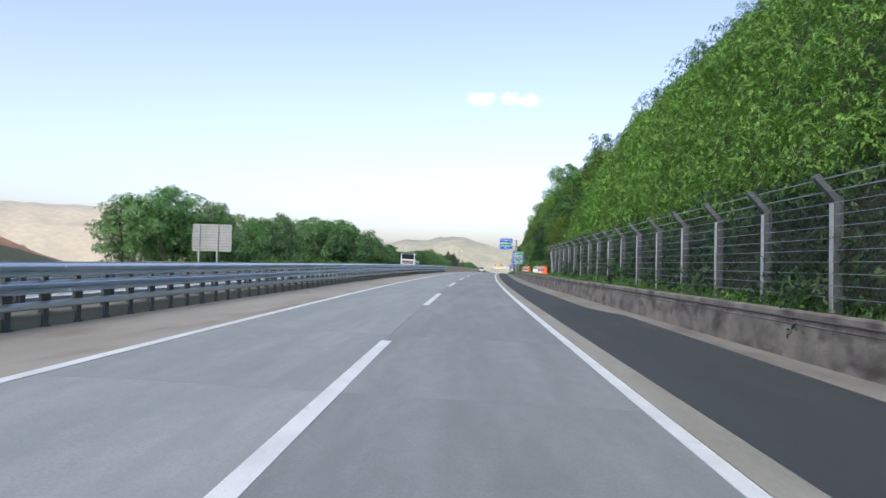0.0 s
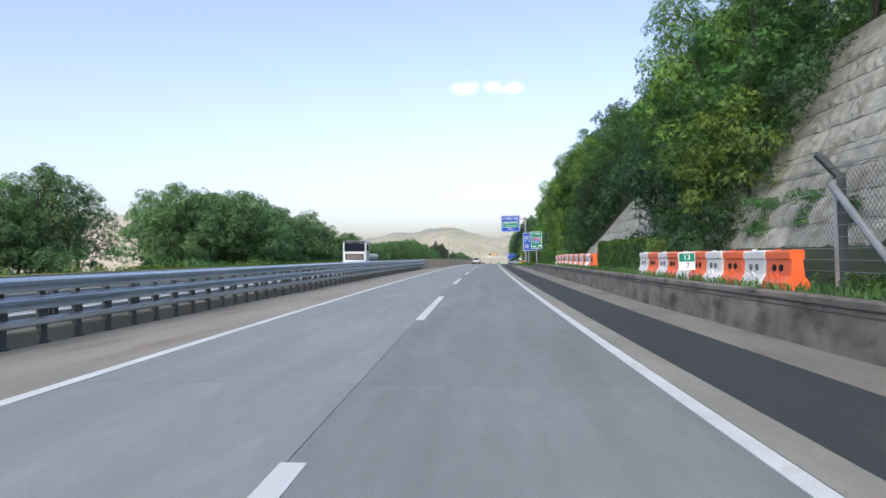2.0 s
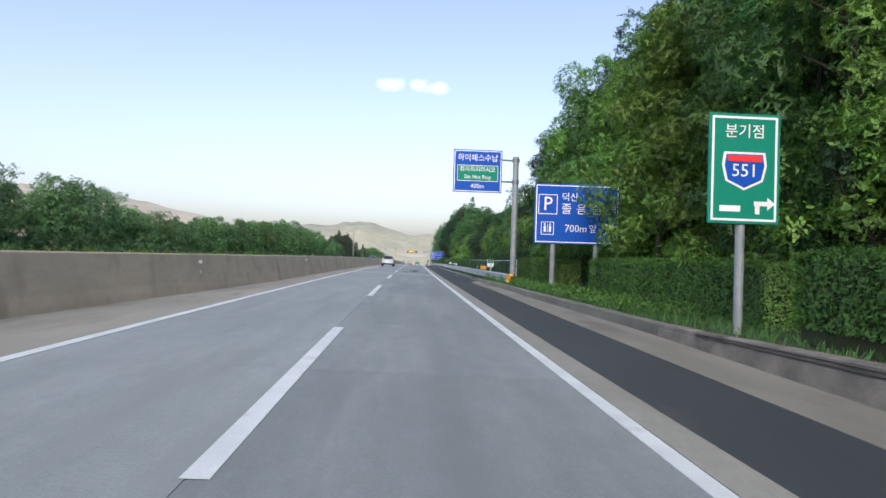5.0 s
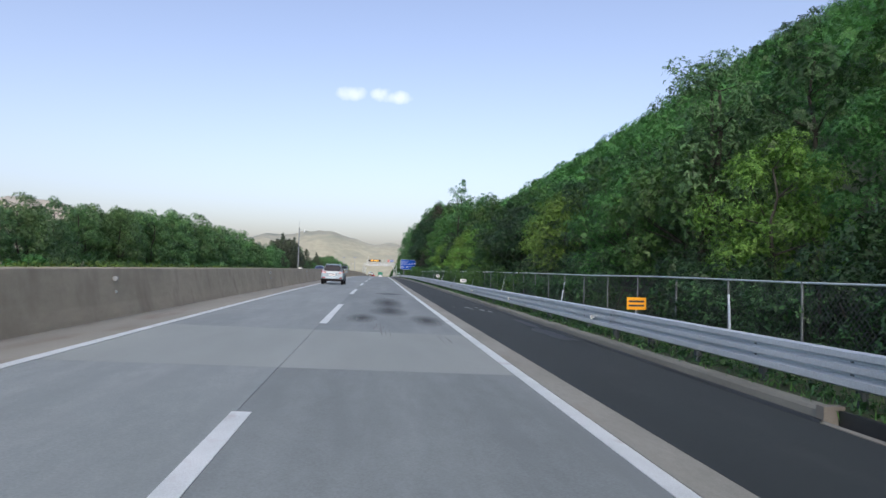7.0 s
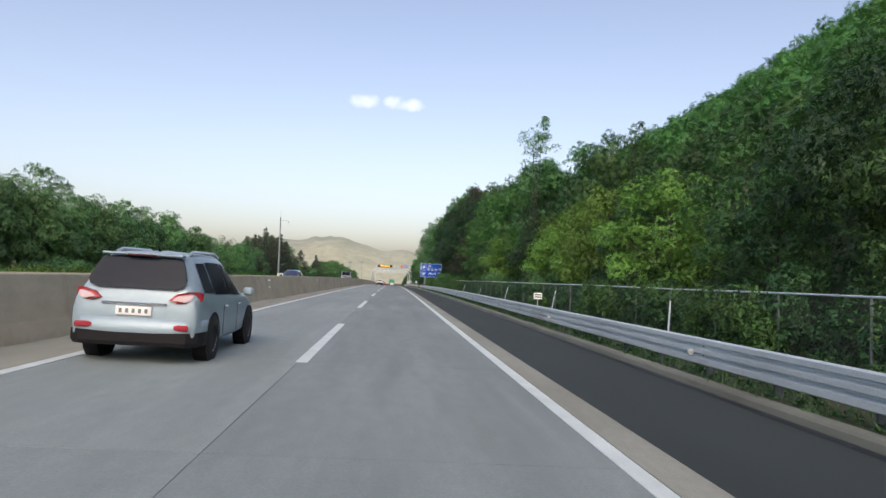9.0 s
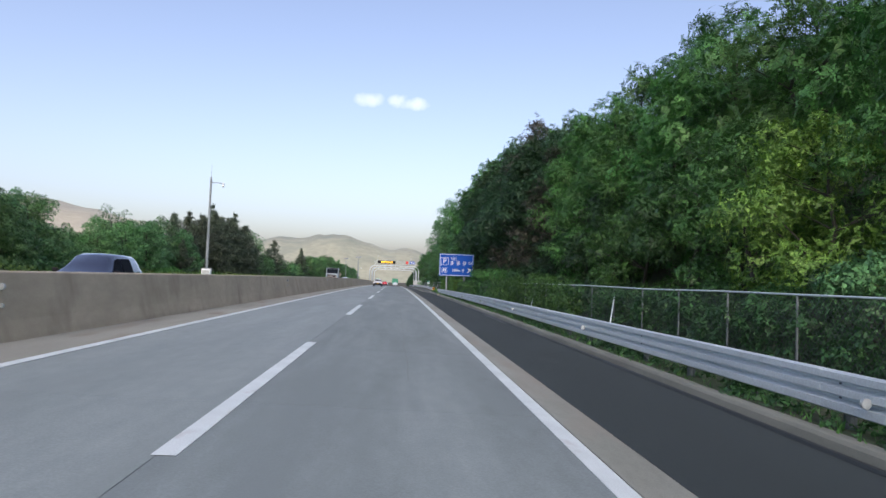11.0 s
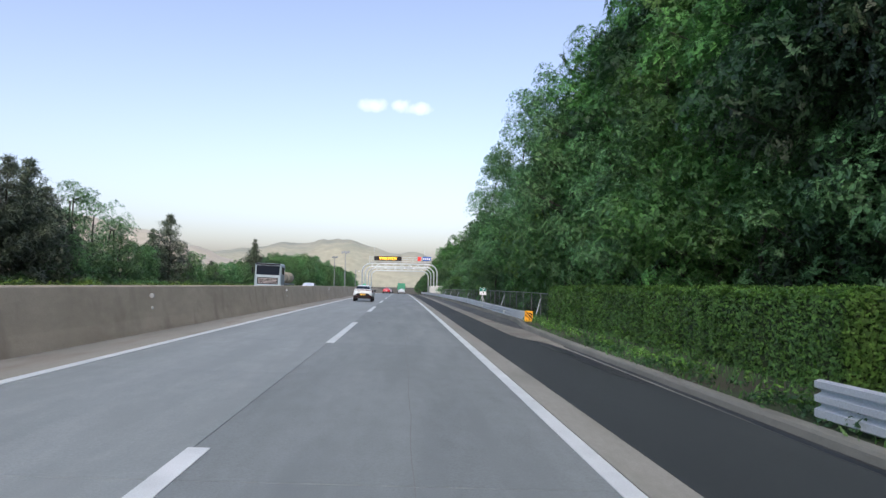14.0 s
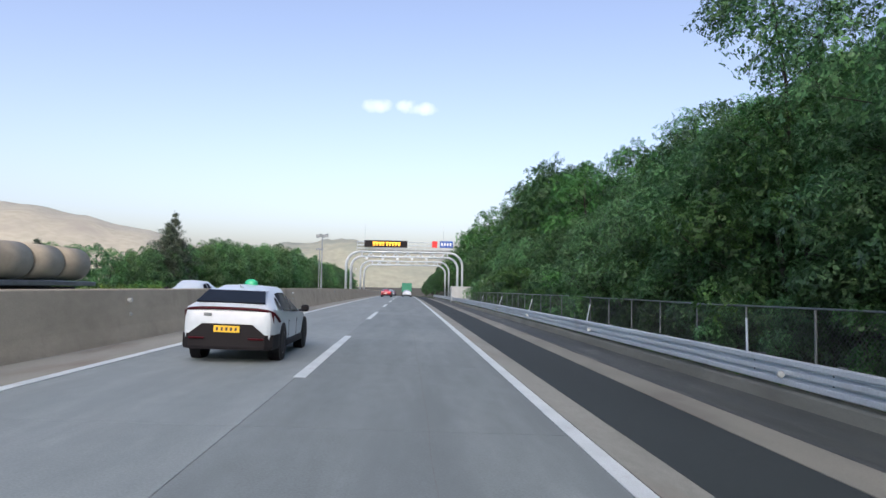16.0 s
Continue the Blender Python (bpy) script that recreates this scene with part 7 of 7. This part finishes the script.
for s, x, paint, label in ((490.5, -1.75, CAR_RED, "red saloon car far ahead in the outer lane"), (505, -1.9, CAR_DARK, "dark blue saloon car far ahead"), (512, 1.95, CAR_WHITE, "white saloon car far ahead in the inner lane"), (530, -1.9, CAR_WHITE, "white saloon car in the far queue"), (548, -1.8, CAR_DARK, "dark saloon car in the far queue")):
    ob, body = car(at(s, x, 0, 0, True), SEDAN, paint, label, "saloon_car", 0.33, 2.75, 1.58, ALLOY, 5, ((-0.1, 0.55, 0.1, 0.85, 0.2, 0), (0.6, 1.15, 0.1, 0.85, 0, 0), (1.2, 2.1, 0.1, 0.85, 0, -0.55)), False, None, "car", "distant cars")
    part("rear_window", slab_of([(-0.6, -0.45, 1.10), (0.6, -0.45, 1.10), (0.54, 0.12, 1.37), (-0.54, 0.12, 1.37)], (0, 0.02, -0.02)), GLASS, body, "dark rear window").location = (0, -0.04, 0.03)
    for sd in (-1, 1):
        bm = B()
        box(bm, (0.36, 0.05, 0.13), (sd * 0.62, -1.02, 0.86), Matrix.Rotation(radians(-10 * sd), 4, "Z"), 0.02)
        part("tail_lamp", bm, LAMP_RED, body)
    bm = B()
    box(bm, (1.5, 0.1, 0.2), (0, -1.0, 0.42), None, 0.03)
    part("rear_bumper", bm, BLACK, body)
    plate_at(body, -1.06, 0.66, 0.5, PLATE_WHITE)


# lorries
def lorry(m, cab, load, label, name="lorry", backwards=False):
    ob = thing(name, m, label, "lorry", "lorries")
    bm = B()
    box(bm, (2.45, 1.9, 2.25), (0, 4.4, 1.95), None, 0.12)
    c = part("cab", bm, cab, ob)
    bm = B()
    box(bm, (2.1, 0.05, 0.85), (0, 5.36, 2.42), None, 0.02)
    part("windscreen", bm, GLASS, c, "dark windscreen")
    bm = B()
    box(bm, (2.2, 0.25, 0.12), (0, 5.42, 2.98), None, 0.03)
    part("sun_visor", bm, BLACK, c)
    bm = B()
    box(bm, (1.9, 0.06, 0.62), (0, 5.37, 1.45), None, 0.03)
    g = part("grille", bm, BLACK, c)
    for k in range(4):
        bm = B()
        box(bm, (1.7, 0.03, 0.03), (0, 5.41, 1.25 + 0.13 * k))
        part("slat", bm, ALLOY, g)
    bm = B()
    box(bm, (2.45, 0.35, 0.55), (0, 5.35, 0.75), None, 0.06)
    part("bumper", bm, cab, c)
    for sd in (-1, 1):
        bm = B()
        box(bm, (0.34, 0.06, 0.22), (sd * 0.92, 5.52, 0.85), None, 0.03)
        part("headlamp", bm, SIGN_WHITE, c, "clear headlamp")
        bm = B()
        box(bm, (0.14, 0.12, 0.62), (sd * 1.42, 5.35, 2.35), None, 0.04)
        rod(bm, (sd * 1.2, 5.2, 2.65), (sd * 1.42, 5.35, 2.65), 0.02, 0.02, 6)
        part("mirror", bm, BLACK, c)
        bm = B()
        box(bm, (0.03, 0.8, 0.62), (sd * 1.225, 4.75, 2.45), None, 0.01)
        part("side_window", bm, GLASS, c)
        for y in (4.3, 0.6, -0.8):
            bm = B()
            rod(bm, (sd * 0.85, y, 0.5), (sd * 1.2, y, 0.5), 0.5, 0.5, 24)
            w = part("wheel", bm, RUBBER, ob)
            bm = B()
            rod(bm, (sd * 1.19, y, 0.5), (sd * 1.215, y, 0.5), 0.28, 0.24, 16)
            part("rim", bm, ALLOY, w)
    bm = B()
    for sd in (-1, 1):
        box(bm, (0.12, 7.2, 0.25), (sd * 0.42, 0.8, 0.95))
    part("chassis", bm, BLACK, ob)
    if load == "pipes":
        bm = B()
        box(bm, (2.4, 6.0, 0.15), (0, 0.2, 1.2), None, 0.02)
        bed = part("bed", bm, STEEL_DARK, ob)
        for k in range(2):
            for y in (-1.6, 0.2, 2.0):
                bm = B()
                n, g2 = 24, []
                for i in range(n):
                    a = 2 * math.pi * i / n
                    g2.append([bm.verts.new((-0.6 + 1.2 * k + math.cos(a) * q, y + d, 1.86 + math.sin(a) * q)) for q, d in ((0.56, -0.8), (0.56, 0.8), (0.46, 0.8), (0.46, -0.8))])
                for i in range(n):
                    for j in range(4):
                        bm.faces.new((g2[i][j], g2[i][(j + 1) % 4], g2[(i + 1) % n][(j + 1) % 4], g2[(i + 1) % n][j]))
                part("concrete_pipe", bm, BARRIER_CONCRETE, ob, "grey concrete pipe", True)
    elif load == "flat":
        bm = B()
        box(bm, (2.4, 6.2, 0.18), (0, 0.2, 1.2), None, 0.02)
        bed = part("bed", bm, STEEL_DARK, ob)
        bm = B()
        box(bm, (2.2, 5.6, 0.5), (0, 0.1, 1.55), None, 0.15)
        part("tarpaulin", bm, WHITE_PLASTIC, bed, "white tarpaulin over a low load")
    else:
        bm = B()
        box(bm, (2.45, 6.2, 2.3), (0, 0.2, 2.25), None, 0.05)
        bx = part("box_body", bm, load, ob)
        for k in range(8):
            for sd in (-1, 1):
                bm = B()
                box(bm, (0.04, 0.06, 2.2), (sd * 1.235, -2.6 + 0.8 * k, 2.25))
                part("rib", bm, load, bx)
        for sd in (-1, 1):
            bm = B()
            box(bm, (0.3, 0.05, 0.14), (sd * 0.95, -2.93, 0.95), None, 0.01)
            part("tail_lamp", bm, LAMP_RED, ob)
    return ob


lorry(at(394.2, -10.6, 0, 180, True), SILVER, "pipes", "silver-grey lorry carrying concrete pipes on the far carriageway")
lorry(at(120.5, -11.8, 0, 180, True), CAR_WHITE, "flat", "white flatbed lorry with a white cover on the far carriageway")
lorry(at(545, 1.9, 0, 0, True), CAB_GREY, TRUCK_GREEN, "green box lorry far ahead in the inner lane")
ob, body = car(at(284.0, -9.0, 0, 180, True), SUV, CAR_DARK, "dark blue car on the far carriageway", "sport_utility_car", 0.36, 2.7, 1.6, ALLOY, 5, ((0.16, 1.02, 0.08, 0.88, 0.0, 0.0), (1.08, 1.98, 0.08, 0.88, 0.0, -0.55)))
ob, body = car(at(409.0, -9.4, 0, 180, True), SEDAN, CAR_WHITE, "white saloon car on the far carriageway", "saloon_car", 0.33, 2.75, 1.58, ALLOY, 5, ((0.6, 1.15, 0.1, 0.85, 0, 0), (1.2, 2.1, 0.1, 0.85, 0, -0.55)))

# ---------------------------------------------------------------- wear on the road
def crack(s0, s1, x, wide, label):
    """A thin dark line that wanders along the lane."""
    line = lambda q: [(x + 0.035 * noise.noise(Vector((q * 0.35, x, 5))) + 0.012 * noise.noise(Vector((q * 2.1, x, 9))) + d, 0.005) for d in (-wide, wide)]
    tagged(new("crack", sweep("crack", line, s0, s1, 0.5, SCRAPE)), label, "crack", kind="structure")


crack(268, 302, 2.05, 0.005, "fine dark crack along the concrete lane")
crack(302, 345, 1.93, 0.005, "fine dark crack along the concrete lane")
crack(345, 420, 2.0, 0.005, "fine dark crack along the concrete lane")
crack(60, 92, 2.5, 0.005, "fine dark crack along the concrete lane")


def blotch(name, s, x, long, wide, material, label, dz=0.006, ragged=0.35):
    """A flat worn mark with a ragged outline."""
    n, pts = 26, []
    for i in range(n):
        a = 2 * math.pi * i / n
        r = 1 + ragged * noise.noise(Vector((math.cos(a) * 1.7 + s, math.sin(a) * 1.7 + x, 2))) + ragged * 0.6 * noise.noise(Vector((math.cos(a) * 5 + s, math.sin(a) * 5, x)))
        pts.append(road(s + math.cos(a) * r * long / 2, x + math.sin(a) * r * wide / 2, dz))
    tagged(new(name, raw(name, pts, [tuple(range(n))], material)), label, "road wear", kind="structure")


for q, x, a, b in ((193.6, 5.45, 0.9, 0.10), (193.1, 5.8, 1.3, 0.16), (192.2, 6.0, 0.8, 0.14), (194.6, 5.4, 0.5, 0.3), (194.9, 5.85, 1.0, 0.09), (194.4, 4.8, 0.25, 0.2)):
    blotch("worn_paint", q, x, a, b, PAINT_WORN, "worn remains of white paint on the asphalt", 0.004, 0.8)
for q, x, a, b in ((186.6, 6.2, 3.4, 0.30), (183.2, 6.1, 4.0, 0.5), (345.2, 6.02, 4.2, 0.42), (341.0, 6.05, 5.0, 0.35), (286.8, 6.12, 7.0, 0.2)):
    blotch("damp_patch", q, x, a, b, WET_AND_SHADE, "dark damp patch on the hard shoulder by the kerb", 0.003, 0.5)
for q, x, a, b in ((182.5, 1.42, 0.28, 0.14), (353.4, 0.95, 0.16, 0.13)):
    blotch("repair_spot", q, x, a, b, PAINT_WORN if q < 300 else JOINT, "small filled hole in the concrete lane", 0.006, 0.3)
for q, x, n in ((185.2, 0.75, 7), (185.2, 1.22, 6), (183.3, 1.47, 6), (182.0, 1.63, 6), (185.0, 2.65, 5), (184.9, 3.1, 7), (181.0, 2.9, 5)):
    for k in range(n):                               # scrape marks
        blotch("scrape", q + u(-0.7, 0.7), x + u(-0.14, 0.14), u(0.5, 1.5), u(0.012, 0.03), SCRAPE, "dark scrape mark on the concrete lane", 0.005, 0.4)

STAIN = bpy.data.materials.new("rubber_stain")
STAIN.use_nodes = True
sn, sl = STAIN.node_tree.nodes, STAIN.node_tree.links
clear, s_mix, s_grad, s_noise, s_ramp, s_mul = (sn.new("ShaderNode" + k) for k in ("BsdfTransparent", "MixShader", "TexGradient", "TexNoise", "ValToRGB", "Math"))
s_place, s_map = sn.new("ShaderNodeTexCoord"), sn.new("ShaderNodeMapping")
s_grad.gradient_type = "SPHERICAL"
s_map.inputs["Location"].default_value, s_map.inputs["Scale"].default_value = (-1, -1, 0), (2, 2, 0)
sl.new(s_place.outputs["Generated"], s_map.inputs["Vector"])
sl.new(s_map.outputs["Vector"], s_grad.inputs["Vector"])
s_noise.inputs["Scale"].default_value, s_noise.inputs["Detail"].default_value = 2.5, 6
sl.new(s_place.outputs["Object"], s_noise.inputs["Vector"])
s_ramp.color_ramp.elements[0].color, s_ramp.color_ramp.elements[1].color = (0.5, 0.5, 0.5, 1), (0.8, 0.8, 0.8, 1)
sl.new(s_noise.outputs["Fac"], s_ramp.inputs["Fac"])
s_mul.operation = "MULTIPLY"
sl.new(s_grad.outputs["Fac"], s_mul.inputs[0])
sl.new(s_ramp.outputs["Color"], s_mul.inputs[1])
sn["Principled BSDF"].inputs["Base Color"].default_value, sn["Principled BSDF"].inputs["Roughness"].default_value = (0.055, 0.066, 0.07, 1), 0.8
sl.new(s_mul.outputs["Value"], s_mix.inputs[0])
sl.new(clear.outputs["BSDF"], s_mix.inputs[1])
sl.new(sn["Principled BSDF"].outputs["BSDF"], s_mix.inputs[2])
sl.new(s_mix.outputs["Shader"], sn["Material Output"].inputs["Surface"])
for q, x, a, b in ((195.5, 1.95, 11.0, 1.5), (189.5, 1.9, 5.0, 1.6), (206.2, 2.2, 2.4, 2.2), (186.0, 1.0, 4.0, 1.0), (186.0, 2.95, 4.5, 1.1)):
    blotch("stain", q, x, a, b, STAIN, "soft dark tyre stain on the concrete lane", 0.0045, 0.15)

# ---------------------------------------------------------------- concrete slabs, one by one
bm = B()
box(bm, (3.57, 5.985, 0.1), (-1.80, 0, -0.05))
slab_left = mesh_of("slab", bm, CONCRETE)
bm = B()
box(bm, (3.74, 5.985, 0.1), (1.865, 0, -0.05))
slab_right = mesh_of("slab", bm, CONCRETE_WORN)
new_left, new_right = slab_left.copy(), slab_right.copy()
for me in (new_left, new_right):
    me.materials.clear()
    me.materials.append(CONCRETE_NEW)
for i in range(-4, 118):
    s = 6.0 * i + 4.8
    for x, me, fresh in ((-0.028, slab_left, new_left), (-0.03, slab_right, new_right)):
        ob = part("slab", fresh if i == 29 else me, None, road_bed)
        ob.matrix_basis = at(s, x, 0.0, 0, True)
